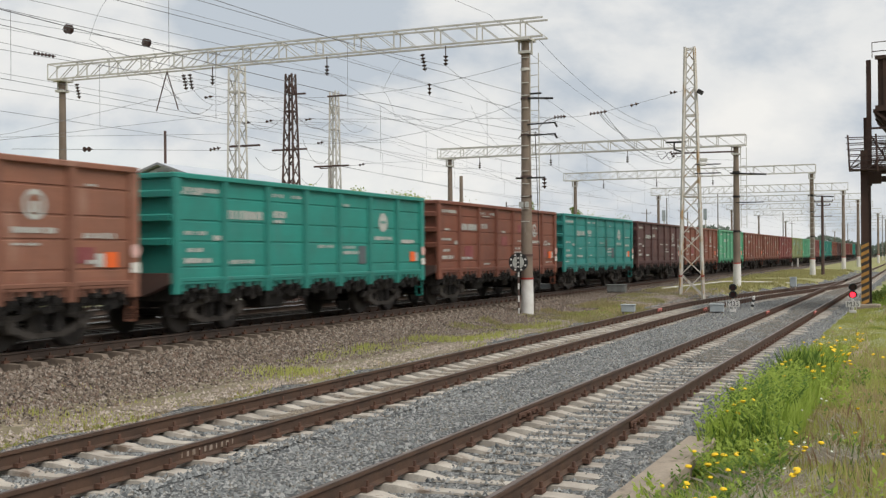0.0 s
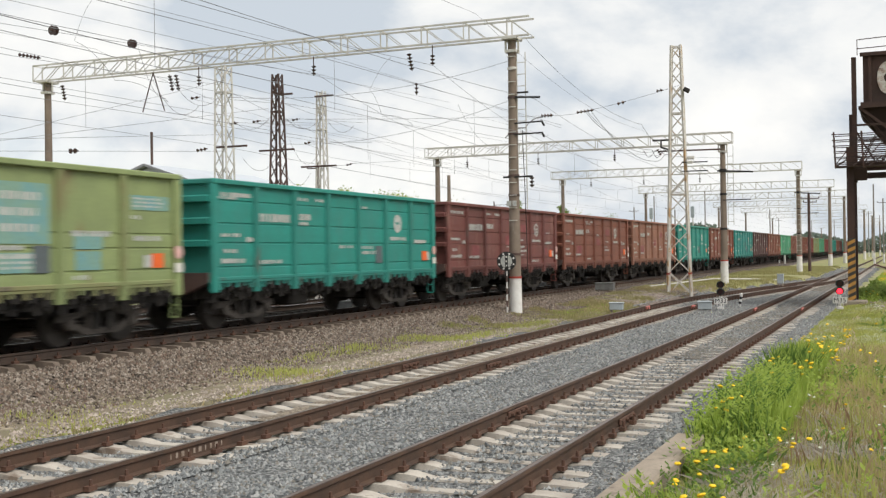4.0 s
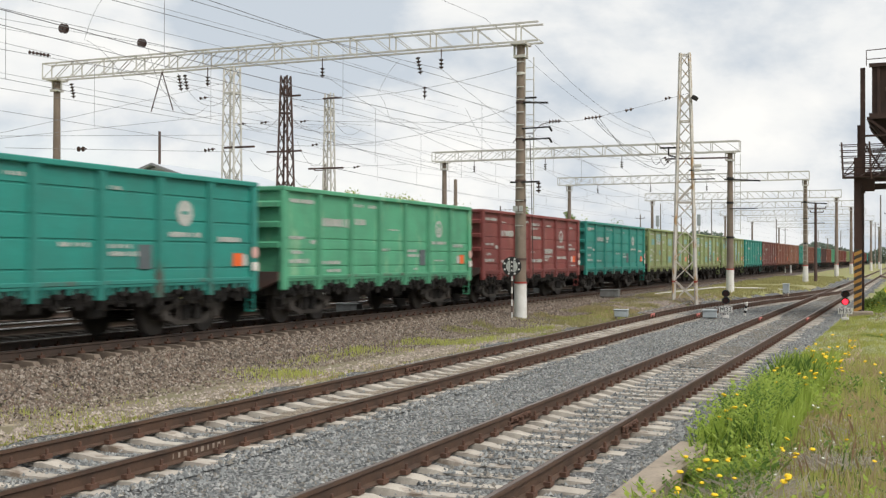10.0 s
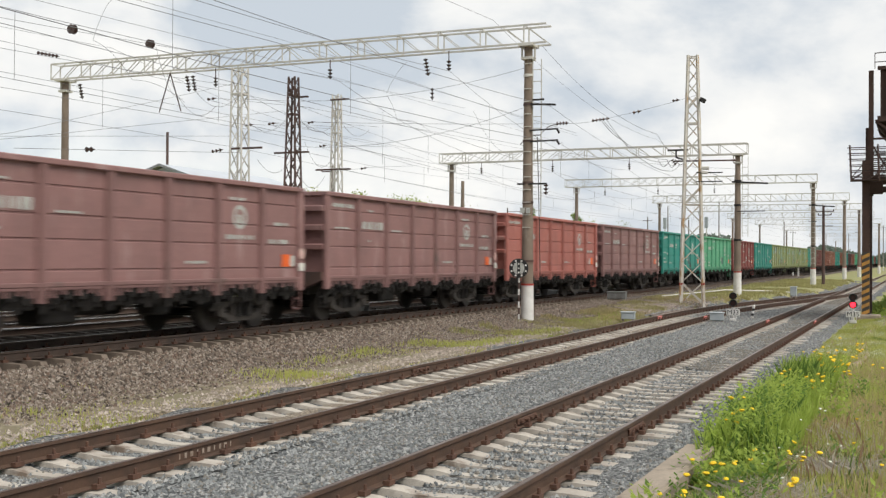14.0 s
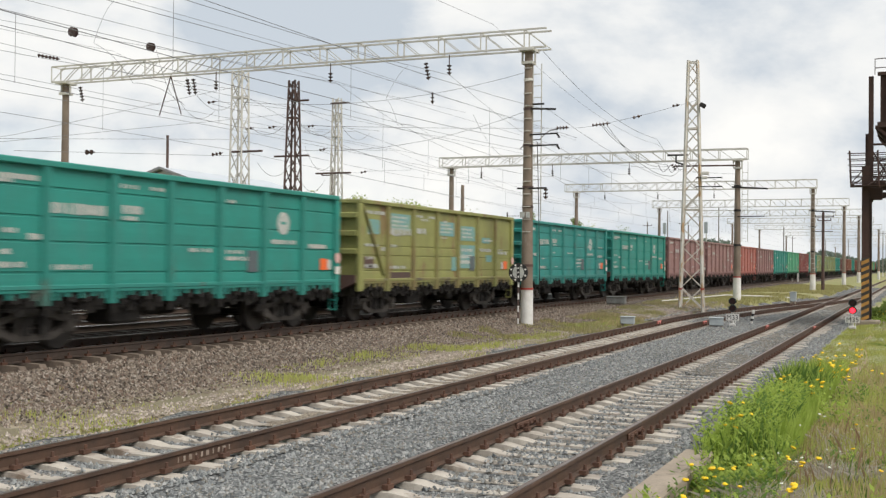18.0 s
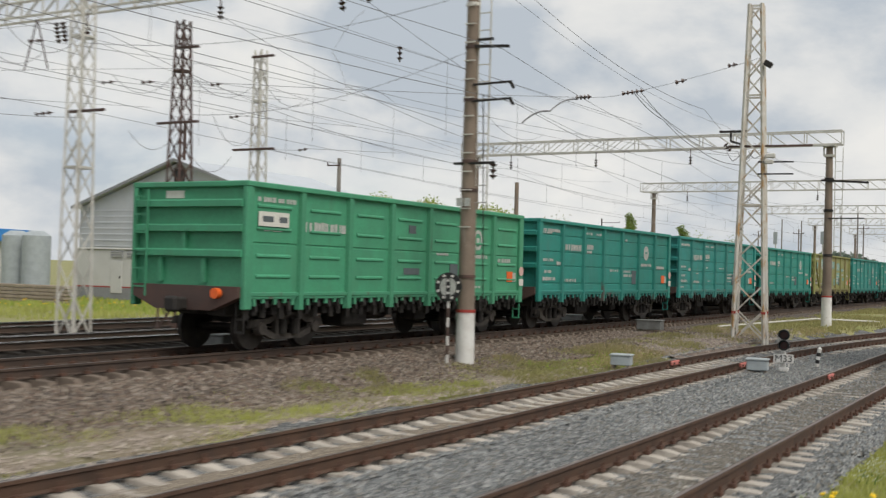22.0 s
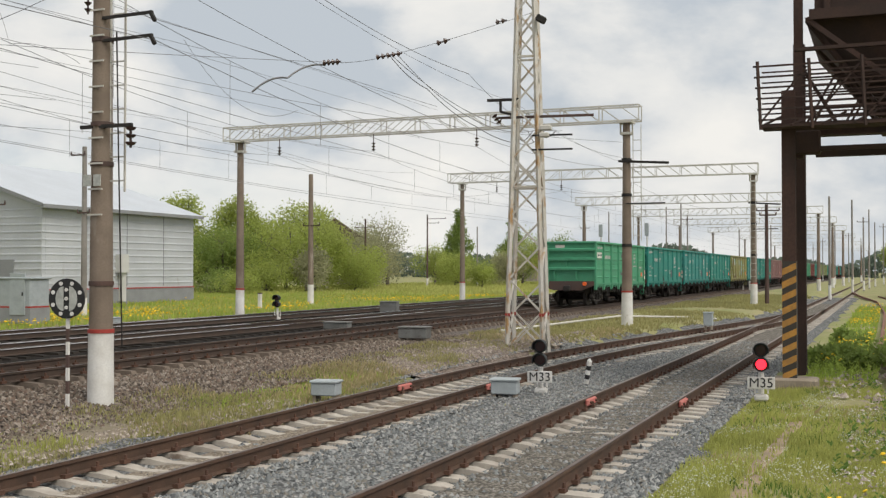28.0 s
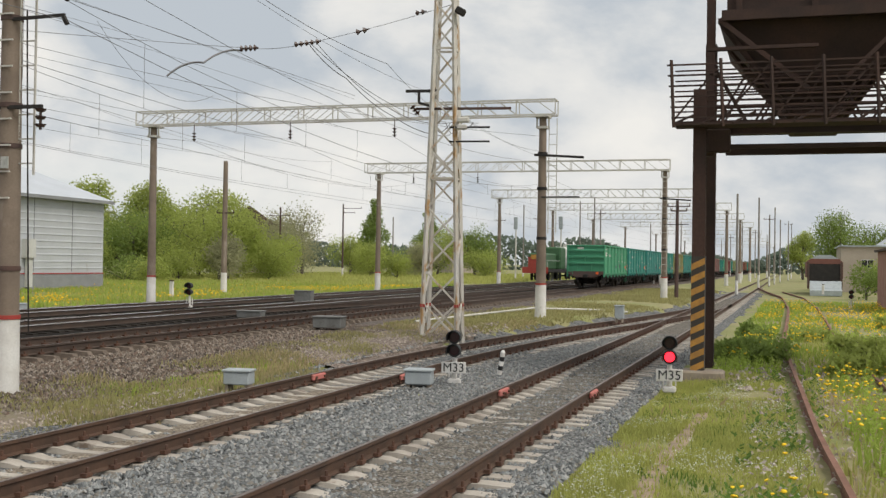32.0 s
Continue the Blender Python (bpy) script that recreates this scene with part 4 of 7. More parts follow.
tower = lattice_tower(pose(-9.9, 53.0, 0.24, 0, 0, 8), 11.85, 1.06, 0.42, M_TOWER, "white and rust-streaked lattice tower on gravel", ((6.8, -0.85, 2.0),), 1.02, 0.105)
for cx in (-1, 1):
    for cy in (-1, 1):
        part("red_band", Shape().box(cx * 0.503, cy * 0.503, 0.95, 0.14, 0.14, 0.09), M_REDBAND, tower, "red paint band on the leg")
lattice_tower(pose(-23.05, 34.4, 0.33), 9.0, 0.62, 0.42, M_GALV, "pale lattice tower behind the train", ((6.0, -0.2, 1.1),), 1.0, 0.06)
lattice_tower(pose(-23.05, 38.2, 0.33), 9.25, 0.72, 0.28, M_DARKSTEEL, "dark brown lattice tower behind the train", ((8.4, 0, 0.8), (6.2, -0.75, 0.85), (4.3, -0.9, 0.6)), 0.95, 0.07)
lattice_tower(pose(-23.05, 41.8, 0.33), 9.05, 0.52, 0.27, M_GALV, "pale slim lattice tower behind the train", ((5.8, -0.9, 0.8), (8.8, -0.2, 0.7)), 0.9, 0.055)

# ---- fittings on the near pole and tower ----
for z in (2.2, 4.3, 5.0, 6.5, 7.8, 8.85):
    part("clamp_ring", Shape().tube((0, 0, z - 0.04), (0, 0, z + 0.04), 0.225 - z * 0.007 + 0.012, None, 14), M_DARKSTEEL if z < 8 else M_GALV, g1, "", True)
part("bracket_arm", Shape().beam((0.1, -0.1, 7.80), (1.05, -0.1, 7.74), 0.065).beam((0.2, -0.1, 7.95), (0.62, -0.1, 7.95), 0.06), M_BLACK, g1, "black bracket arm")
for z in (6.86, 6.46):
    part("bracket_arm", Shape().beam((0.1, -0.12, z), (1.15, -0.12, z + 0.02), 0.05).beam((1.12, -0.12, z), (1.2, -0.12, z - 0.14), 0.06), M_BLACK, g1)
part("bracket_arm", Shape().beam((-0.35, -0.14, 4.95), (0.75, -0.14, 4.95), 0.06), M_BLACK, g1)
insulator(g1, (0.72, -0.14, 4.94), (0.72, -0.14, 4.55))
part("pole_plate", Shape().box(-0.12, -0.24, 4.0, 0.17, 0.02, 0.2).box(0.09, -0.24, 4.0, 0.15, 0.02, 0.2), M_STENCIL, g1, "two small white plates")
part("hanging_cable", Shape().path([(0.38, -0.1, 6.6), (0.45, -0.12, 4.5), (0.5, -0.1, 2.2), (0.49, -0.05, 1.1)], 0.014), M_BLACK, g1)
# vee hanger and droppers under the near girder
for x, dz in ((-16.2, 1.6), (-15.1, 1.6)):
    part("hanger", Shape().beam((-15.65, 0, 9.9), (x, 0, 9.9 - dz), 0.035), M_DARKSTEEL, g1)
for k, x in enumerate((-14.9, -14.6, -4.1, -20.5)):
    insulator(g1, (x, 0.1, 9.75), (x + 0.1, 0.15, 9.1))
for gg, top in ((g1, 9.95), (g2, 8.15), (g3, 8.45)):
    for x in (-3.1, -8.1, -13.4) if gg is g1 else (-6.35, -11.15, -15.85) if gg is g2 else (-8.0, -12.8, -17.5):
        part("dropper", Shape().beam((x, 0, top), (x, 0, top - 0.35), 0.03), M_DARKSTEEL, gg)
        insulator(gg, (x, 0, top - 0.35), (x, 0, top - 0.75))
for gg in (g2, g3):
    part("bracket_arm", Shape().beam((-0.3, -0.15, 6.55), (1.7, -0.15, 6.42), 0.09), M_BLACK, gg, "black bracket arm")
    part("bracket_arm", Shape().beam((0.0, -0.15, 4.85), (1.55, -0.15, 4.85), 0.05), M_BLACK, gg)
    for z in (3.2, 5.2, 6.6):
        part("clamp_ring", Shape().tube((0, 0, z - 0.06), (0, 0, z + 0.06), 0.21, None, 12), M_BLACK, gg, "", True)
part("bracket", Shape().beam((-1.15, -0.3, 7.32), (-0.2, -0.3, 7.32), 0.08).beam((-0.75, -0.3, 7.32), (-0.75, -0.3, 6.97), 0.07).beam((-0.75, -0.3, 6.97), (-0.3, -0.3, 6.84), 0.07), M_BLACK, tower, "black switch bracket")
insulator(tower, (-0.95, -0.3, 6.88), (-0.75, -0.3, 6.62))
for z in (5.8, 6.22):
    part("small_arm", Shape().beam((0.2, -0.4, z), (1.4, -0.4, z), 0.05), M_BLACK, tower)
part("floodlight", Shape().box(0.48, -0.4, 9.65, 0.3, 0.22, 0.2, pose(0, 0, 0, 0, 30, 0).to_3x3(), 0.03), M_BLACK, tower, "black floodlight")
part("floodlight", Shape().box(0.62, -0.45, 6.43, 0.34, 0.2, 0.16, None, 0.03).box(0.58, -0.45, 6.22, 0.3, 0.2, 0.14, None, 0.03), M_GALV, tower)


# ---- overhead wires ----
def wire(pts, r=0.009, sag=0.0, label="thin dark overhead wire above the lines", n=10):
    """A wire through the points, sagging between each two."""
    line = []
    for a, b in zip(pts, pts[1:]):
        a, b = Vector(a), Vector(b)
        for k in range(n):
            s = k / n
            line.append(a + (b - a) * s - Vector((0, 0, 4 * sag * s * (1 - s))))
    line.append(Vector(pts[-1]))
    ob = new("overhead_wire", Shape().path(line, r * 0.85, 4).mesh("overhead_wire", M_WIRE))
    return tagged(ob, label, "overhead wire", "overhead wires")


SPANS = [-14, 37.4, 65, 95, 128, 152, 178, 208, 310]
HANG = [9.2, 9.25, 7.7, 8.0, 8.2, 8.2, 8.2, 8.2, 8.2]
for x in X_M:
    wire([(x, y, z) for y, z in zip(SPANS, HANG)], 0.009, 0.9, "messenger wire sagging between the gantries")
    wire([(x + (0.2 if i % 2 else -0.2), y, 6.75 if i < 2 else 6.3) for i, y in enumerate(SPANS)], 0.008, 0.05, "contact wire over the main line")
    drops = Shape()
    for a, b, za, zb in zip(SPANS[:5], SPANS[1:6], HANG, HANG[1:]):
        for s in (0.15, 0.32, 0.5, 0.68, 0.85):
            drops.beam((x, a + (b - a) * s, za + (zb - za) * s - 3.6 * s * (1 - s)), (x, a + (b - a) * s, 6.7 if a < 30 else 6.3), 0.008)
    tagged(new("dropper_wires", drops.mesh("dropper_wires", M_WIRE)), "thin vertical droppers between messenger and contact wire", "overhead wire", "", "stuff")
for x, z in ((-12.0, 7.75), (-11.7, 6.46), (-14.2, 11.0), (-31.5, 11.2)):
    wire([(x + (0.055 * (y - 37.4) if x > -13 and y > 37.4 else 0), y, z if y < 40 else z * 0.86) for y in SPANS[:4]], 0.008, 0.7)
wire([(-24, 8, 8.1), (-24, 26.7, 9.3), (-24, 35.8, 9.95), (-24.5, 60, 11.2)], 0.008)
wire([(-24, 14, 9.5), (-24, 35.8, 10.3), (-24, 78, 10.9)], 0.008)
wire([(-24, 16, 10.2), (-24, 39, 11.1), (-23, 78, 11.6)], 0.013)
wire([(-23.4, 16, 10.2), (-23.6, 39, 11.15), (-23, 78, 11.4)], 0.008)
wire([(-24, 8, 8.4), (-24, 31.3, 8.48), (-24, 42.3, 8.8), (-24, 78, 9.9)], 0.008)
wire([(-26, 10, 7.82), (-26, 32.9, 8.1), (-26, 78, 8.8)], 0.008)
wire([(-24, 10, 6.9), (-24, 33.9, 7.3), (-24.5, 60, 7.6)], 0.008)
wire([(-24, 14, 3.6), (-24, 24.3, 5.9), (-23.05, 34.4, 8.8)], 0.007)
wire([(-24, 14, 4.0), (-24, 24.3, 5.73), (-24, 39, 8.37), (-23.05, 38.2, 7.7)], 0.007)
wire([(-27, 10, 5.2), (-25.5, 22, 5.6), (-28.2, 42.1, 7.82)], 0.008)
wire([(-24, 24.3, 5.44), (-24, 33.9, 6.2), (-23.05, 34.4, 6.2)], 0.008)
# crosswise feeders between the towers
wire([(-23.0, 38.3, 7.8), (-16.1, 52.7, 9.09), (-14.4, 52.9, 9.22), (-9.7, 53.0, 10.2)], 0.009, 0.06, "feeder wire strung between two lattice towers")
wire([(-23.05, 38.2, 6.8), (-12.83, 37.4, 7.8)], 0.008, 0.5)
wire([(-23.05, 34.4, 8.2), (-12.83, 37.4, 9.2)], 0.008, 0.5)
wire([(-23.05, 41.8, 9.0), (-9.55, 65, 7.6)], 0.008, 0.6)
wire([(-23.05, 41.8, 6.2), (-28, 112, 6.6)], 0.008, 0.3)
wire([(-23.05, 38.2, 8.5), (-30, 112, 8.2)], 0.008, 0.5)
wire([(-23.05, 34.4, 6.8), (-31, 78, 8.4), (-29.5, 112, 8.0)], 0.008, 0.3)
wire([(-9.9, 53.0, 7.2), (-9.55, 65, 7.0)], 0.008, 0.3)
wire([(-14.37, 52.91, 9.22), (-13.67, 54.31, 8.34), (-13.32, 57.82, 7.56), (-12.79, 61.32, 7.29), (-12.53, 63.07, 7.73)], 0.018, 0.12, "thick slack jumper cable")
wire([(-16.56, 52.74, 9.05), (-16.82, 50.81, 8.34), (-17.52, 49.93, 7.82)], 0.035, -0.15, "bent dark pantograph horn bar", 8)
wire([(-21.2, 45, 11.2), (-21.8, 44, 9.6), (-21.2, 44, 8.4), (-20.6, 46, 8.2)], 0.008, -0.2, "slack looping jumper wire")
wire([(-24, 28.5, 10.7), (-24.8, 28.5, 9.4), (-24, 29.5, 8.2), (-23, 31, 7.6)], 0.008, -0.2, "slack looping jumper wire")


for dx, sag in ((0.0, 0.5), (0.2, 0.85)):
    wire([(-14.3 + dx, 53.0, 9.2), (-13.6 + dx * 2, 64.8, 8.25)], 0.015, sag, "thick slack jumper cable down to a gantry", 14)
for dx, dz in ((0.0, 0.5), (0.5, 0.35), (-0.5, 0.45)):
    wire([(-13.6 + dx, 64.8, 8.25), (-13.3 + dx, 64.7, 8.25 - dz), (-12.9 + dx, 64.8, 8.2)], 0.02, 0.06, "short looping jumper under the girder", 6)
wire([(-12.3, 37.4, 9.9), (-11.4, 52, 8.3), (-12.2, 65, 8.2)], 0.01, 0.5, "slack looping jumper wire", 12)


def hung_insulator(p, q, r=0.12, label="dark ribbed line insulator"):
    p, q = Vector(p), Vector(q)
    t = thing("line_insulator", pose(*p), label, "insulator", "insulators on the wires")
    d = q - p
    n = max(2, int(d.length / 0.15))
    part("core", Shape().tube((0, 0, 0), d, r * 0.25, None, 6), M_INS, t)
    for k in range(n):
        part("disc", Shape().tube(d * ((k + 0.2) / n), d * ((k + 0.62) / n), r * 0.95, r * 0.4, 9), M_INS, t, "", True)
    return t


hung_insulator((-24, 26.55, 9.33), (-24, 26.85, 9.35), 0.16, "dark disc insulator on a wire")
hung_insulator((-24, 30.3, 9.56), (-24, 30.6, 9.58), 0.16, "dark disc insulator on a wire")
hung_insulator((-16.56, 52.61, 9.09), (-15.94, 52.61, 9.10), 0.11)
hung_insulator((-14.80, 52.82, 9.18), (-13.93, 52.87, 9.26), 0.10)
hung_insulator((-12.79, 52.91, 9.48), (-12.35, 52.91, 9.57), 0.10)
hung_insulator((-10.86, 52.91, 9.97), (-10.51, 52.91, 10.01), 0.09)
hung_insulator((-24, 25.2, 8.36), (-24, 26.1, 8.40), 0.06)
hung_insulator((-20.5, 46.2, 10.15), (-20.5, 46.2, 9.6), 0.11)
hung_insulator((-24, 27.3, 5.68), (-24, 27.7, 5.72), 0.09)
hung_insulator((-23.5, 33.3, 6.15), (-23.3, 33.7, 6.25), 0.07)


# slack jumpers and small strain insulators about the three towers
for k, (x, y, z, dx, dy, dz, sag) in enumerate(((-23.05, 38.2, 8.3, -1.2, -1.6, -0.5, 0.7), (-23.05, 38.2, 8.3, 0.4, 3.4, 0.3, 0.9), (-23.05, 38.2, 6.4, -0.9, -1.2, -0.2, 0.6), (-23.05, 38.2, 6.3, 0.5, 1.7, -0.6, 0.8),
                                                (-23.05, 41.8, 8.6, 0.8, 1.5, -0.6, 0.6), (-23.05, 41.8, 7.0, -0.7, -1.5, 0.2, 0.9), (-23.05, 34.4, 8.4, -0.8, -2.2, 0.4, 0.8), (-24.0, 31.5, 8.5, 0.5, 2.0, -0.7, 0.7),
                                                (-23.6, 30.2, 9.4, 0.2, 1.2, -1.6, 0.5), (-20.0, 50.0, 9.6, 0.6, 6.0, -1.4, 1.0))):
    wire([(x, y, z), (x + dx, y + dy, z + dz)], 0.009, sag, "slack looping jumper wire", 12)
for x, y, z in ((-23.6, 35.6, 7.35), (-23.4, 36.9, 7.55), (-23.2, 39.6, 7.9), (-23.1, 40.4, 7.0), (-23.5, 33.0, 8.0), (-22.8, 43.6, 6.3)):
    wire([(-23.05, 34.4 if y < 36 else 38.2 if y < 40 else 41.8, z - 0.15), (x, y, z), (x + 0.1, y + 0.42, z + 0.1), (-24.4, y + 9, z + 0.9)], 0.008, 0.0, n=3)
    hung_insulator((x, y, z), (x + 0.1, y + 0.42, z + 0.1), 0.055, "small strain insulator near a lattice tower")


# ---- signals and small things by the track ----
M_SIGNAL_RED = paint("signal_red_lens", (0.8, 0.03, 0.05), None, 0.2, 0, 6, 0.1, 30, 0, glow=(1.0, 0.02, 0.04, 3.0))
M_LENS_OFF = paint("dull_lens", (0.05, 0.01, 0.012), None, 0.25, 0, 6, 0.2, 30, 0)
M_YELLOW = paint("hazard_yellow", (0.50, 0.25, 0.05), (0.30, 0.16, 0.05), 0.8, 0, 5, 0.9, 30, 0.2)
M_HAZARD_BLACK = paint("hazard_black", (0.05, 0.042, 0.035), None, 0.8)
M_PINK = paint("faded_red_paint", (0.50, 0.14, 0.12), (0.42, 0.2, 0.17), 0.85, 0, 6, 0.7, 30, 0.2)
M_BLACKPAINT = paint("black_paint", (0.015, 0.015, 0.016), None, 0.6, 0, 6, 0.5, 30, 0)


def words(text, size, m, material, parent, name):
    cu = bpy.data.curves.new(name, "FONT")
    cu.body, cu.size, cu.align_x, cu.align_y, cu.extrude, cu.offset = text, size, "CENTER", "CENTER", 0.002, 0.0
    tmp = bpy.data.objects.new(name, cu)
    me = bpy.data.meshes.new_from_object(tmp)
    bpy.data.objects.remove(tmp)
    me.materials.clear()
    me.materials.append(material)
    return part(name, me, material, parent, "", False, m)


def dwarf_signal(m, text, lit, label, plate=True):
    s = thing("dwarf_signal", m, label, "railway signal", "dwarf signals beside the track")
    part("base", Shape().box(0, 0, 0.03, 0.26, 0.22, 0.12, None, 0.03), M_WHITE, s, "whitewashed base")
    part("mast", Shape().tube((0, 0, 0.1), (0, 0, 0.5), 0.055, 0.05, 8).beam((-0.12, 0, 0.1), (-0.12, 0, 0.42), 0.03).beam((0.12, 0, 0.1), (0.12, 0, 0.42), 0.03), M_WHITE, s)
    for z, on in ((0.93, False), (0.66, lit)):
        h = part("lamp_head", Shape().tube((0, -0.10, z), (0, 0.16, z), 0.135, 0.11, 14), M_BLACKPAINT, s, "black lamp housing", True)
        arc = [math.pi * (i / 10 * 1.3 - 0.15) for i in range(11)]
        rim = [(0.15 * math.cos(q), z + 0.15 * math.sin(q)) for q in arc] + [(0.135 * math.cos(q), z + 0.135 * math.sin(q)) for q in reversed(arc)]
        hood = Shape().prism(rim, -0.36, -0.08)
        part("hood", hood, M_BLACKPAINT, h)
        part("lens", Shape().tube((0, -0.125, z), (0, -0.10, z), 0.098, 0.10, 14), M_SIGNAL_RED if on else M_LENS_OFF, h, "glowing red lens" if on else "", True)
    if plate:
        p = part("number_plate", Shape().box(0, -0.17, 0.32, 0.50, 0.02, 0.23, None, 0.008), M_WHITE, s, "white plate with black letters")
        words(text, 0.25, pose(0, -0.184, 0.315, 90, 0, 0), M_BLACKPAINT, p, "lettering")
    return s


dwarf_signal(pose(-6.5, 43.1, 0.02, 0, 0, 10), "M33", False, "unlit dwarf signal with white plate between the sidings")
dwarf_signal(pose(-2.2, 43.2, 0.05, 0, 0, 5), "M35", True, "dwarf signal showing red beside the striped post")
dwarf_signal(pose(-24.6, 63.5, 0.38, 0, 0, 15), "", False, "dark dwarf signal beyond the main lines", False)
dwarf_signal(pose(3.5, 92.0, 0.12), "", False, "dark dwarf signal in the weeds by the old siding", False)


M_MACHINE = paint("machine_grey", (0.19, 0.195, 0.19), (0.11, 0.105, 0.095), 0.7, 0.1, 3, 0.8, 30, 0.15, (0.09, 0.075, 0.06), 0.6)


def cabinet(m, w, d, h, label, name="relay_box", mat=None, lid=True):
    c = thing(name, m, label, "equipment box")
    part("body", Shape().box(0, 0, h / 2, w, d, h, None, 0.02), mat or M_ZINC, c)
    if lid:
        part("lid", Shape().box(0, 0, h + 0.02, w + 0.05, d + 0.05, 0.05, None, 0.015), mat or M_ZINC, c)
    for x in (-w / 2 + 0.06, w / 2 - 0.06):
        part("foot", Shape().box(x, 0, -0.08, 0.06, d * 0.8, 0.18), M_CONCRETE, c)
    return c


cabinet(pose(-9.85, 40.2, 0.12, 0, 0, 8), 0.5, 0.36, 0.24, "small grey relay box beside the rusty track")
cabinet(pose(-6.95, 42.2, 0.06, 0, 0, 8), 0.52, 0.36, 0.26, "small grey relay box at the foot of a dwarf signal")
cabinet(pose(-13.55, 53.0, 0.40, 0, 0, 5), 0.9, 0.55, 0.32, "grey point machine box beside the main line", "point_machine", M_MACHINE)
cabinet(pose(-18.2, 34.5, 0.40, 0, 0, 5), 0.8, 0.5, 0.25, "grey point machine between the main lines", "point_machine", M_MACHINE)
cabinet(pose(-18.3, 57.0, 0.40, 0, 0, 5), 0.9, 0.5, 0.22, "grey point machine between the main lines", "point_machine", M_MACHINE)
cabinet(pose(-23.6, 73.0, 0.40, 0, 0, 5), 0.9, 0.5, 0.5, "grey point machine between the main lines", "point_machine", M_MACHINE)
cabinet(pose(-29.3, 58.0, 0.36, 0, 0, 5), 1.0, 0.6, 0.22, "low grey box at the edge of the meadow", "cable_box")
cabinet(pose(-6.6, 66.5, 0.30), 0.35, 0.35, 0.5, "small grey box by the far turnout")


def rail_clamp(x, y, z, side):
    c = thing("painted_clamp", pose(x, y, z), "faded red painted clamp on the rail", "rail clamp", "red rail clamps")
    part("body", Shape().box(side * 0.055, 0, -0.075, 0.07, 0.62, 0.12, None, 0.02), M_PINK, c)
    part("plate", Shape().box(-side * 0.055, 0, -0.075, 0.05, 0.62, 0.11, None, 0.02), M_PINK, c)
    for d in (-0.2, 0.2):
        part("bolt", Shape().tube((side * 0.09, d, -0.075), (side * 0.125, d, -0.075), 0.025, None, 6), M_CLIP, c)
    return c


for x, y in ((X_A - 0.795, 42.2), (X_A + 0.795, 43.0), (X_B - 0.795, 41.2), (X_B + 0.795, 41.6)):
    rail_clamp(x, y, Z_RAIL + 0.004, 1)

# joint bars on the near rails
for x, y in ((X_A - 0.795, 20.1), (X_A + 0.795, 20.6), (X_B - 0.795, 14.6), (X_B + 0.795, 14.4)):
    j = thing("rail_joint", pose(x, y, Z_RAIL), "rusty bolted joint bar on the rail", "rail joint", "rail joints")
    for side in (-1, 1):
        part("joint_bar", Shape().box(side * 0.032, 0, -0.095, 0.028, 0.8, 0.085, None, 0.01), M_CLIP, j)
        for d in (-0.3, -0.1, 0.1, 0.3):
            part("bolt", Shape().tube((side * 0.045, d, -0.095), (side * 0.085, d, -0.095), 0.024, None, 6), M_CLIP, j)

# painted strokes on the rail web, too worn to read
M_MARK = paint("worn_mark", (0.36, 0.30, 0.25), (0.2, 0.14, 0.1), 0.9, 0, 12, 0.9, 60, 0)
marks = thing("rail_marking", pose(X_A + 0.795 + 0.0135, 10.15, Z_RAIL - 0.1), "worn pale paint strokes on the rail web", "paint mark")
for k in range(10):
    part("stroke", Shape().box(0.002, 0.11 * k, 0, 0.003, 0.02 + 0.018 * (k % 3), 0.06), M_MARK, marks)

# striped peg, disc sign
peg = thing("striped_peg", pose(-6.05, 45.0, 0.03, 4, 10, 0), "short black and white striped marker peg", "marker post")
for k in range(5):
    part("band", Shape().tube((0, 0, 0.1 * k), (0, 0, 0.1 * k + 0.1), 0.055, None, 10), M_WHITE if k % 2 == 0 else M_BLACKPAINT, peg, "", True)
part("cap", Shape().tube((0, 0, 0.5), (0, 0, 0.55), 0.055, 0.02, 10), M_WHITE, peg, "", True)
disc = thing("disc_sign", pose(-12.87, 36.6, 0.05, 0, 0, 8), "black disc sign with white spots on a thin striped post", "railway sign")
for k in range(8):
    part("post_band", Shape().beam((0, 0, -0.1 + 0.22 * k), (0, 0, 0.12 + 0.22 * k), 0.05), M_WHITE if k % 2 else M_DARKSTEEL, disc)
part("disc", Shape().tube((0, -0.05, 1.95), (0, -0.02, 1.95), 0.34, None, 26), M_BLACKPAINT, disc, "black round plate", True)
for side in (-1, 1):
    seg = [(side * (0.055 + 0.15 * math.cos(a)), 1.95 + 0.21 * math.sin(a)) for a in [math.pi * (i / 10 - 0.5) for i in range(11)]]
    part("white_segment", Shape().prism(seg, -0.058, -0.051), M_STENCIL, disc)
for k in range(8):
    a = 2 * math.pi * (k + 0.5) / 8
    part("white_spot", Shape().tube((0.275 * math.cos(a), -0.062, 1.95 + 0.275 * math.sin(a)), (0.275 * math.cos(a), -0.05, 1.95 + 0.275 * math.sin(a)), 0.035, None, 10), M_WHITE, disc)
for z in (1.80, 1.95, 2.10):
    part("white_spot", Shape().tube((0, -0.066, z), (0, -0.05, z), 0.032, None, 10), M_WHITE, disc)

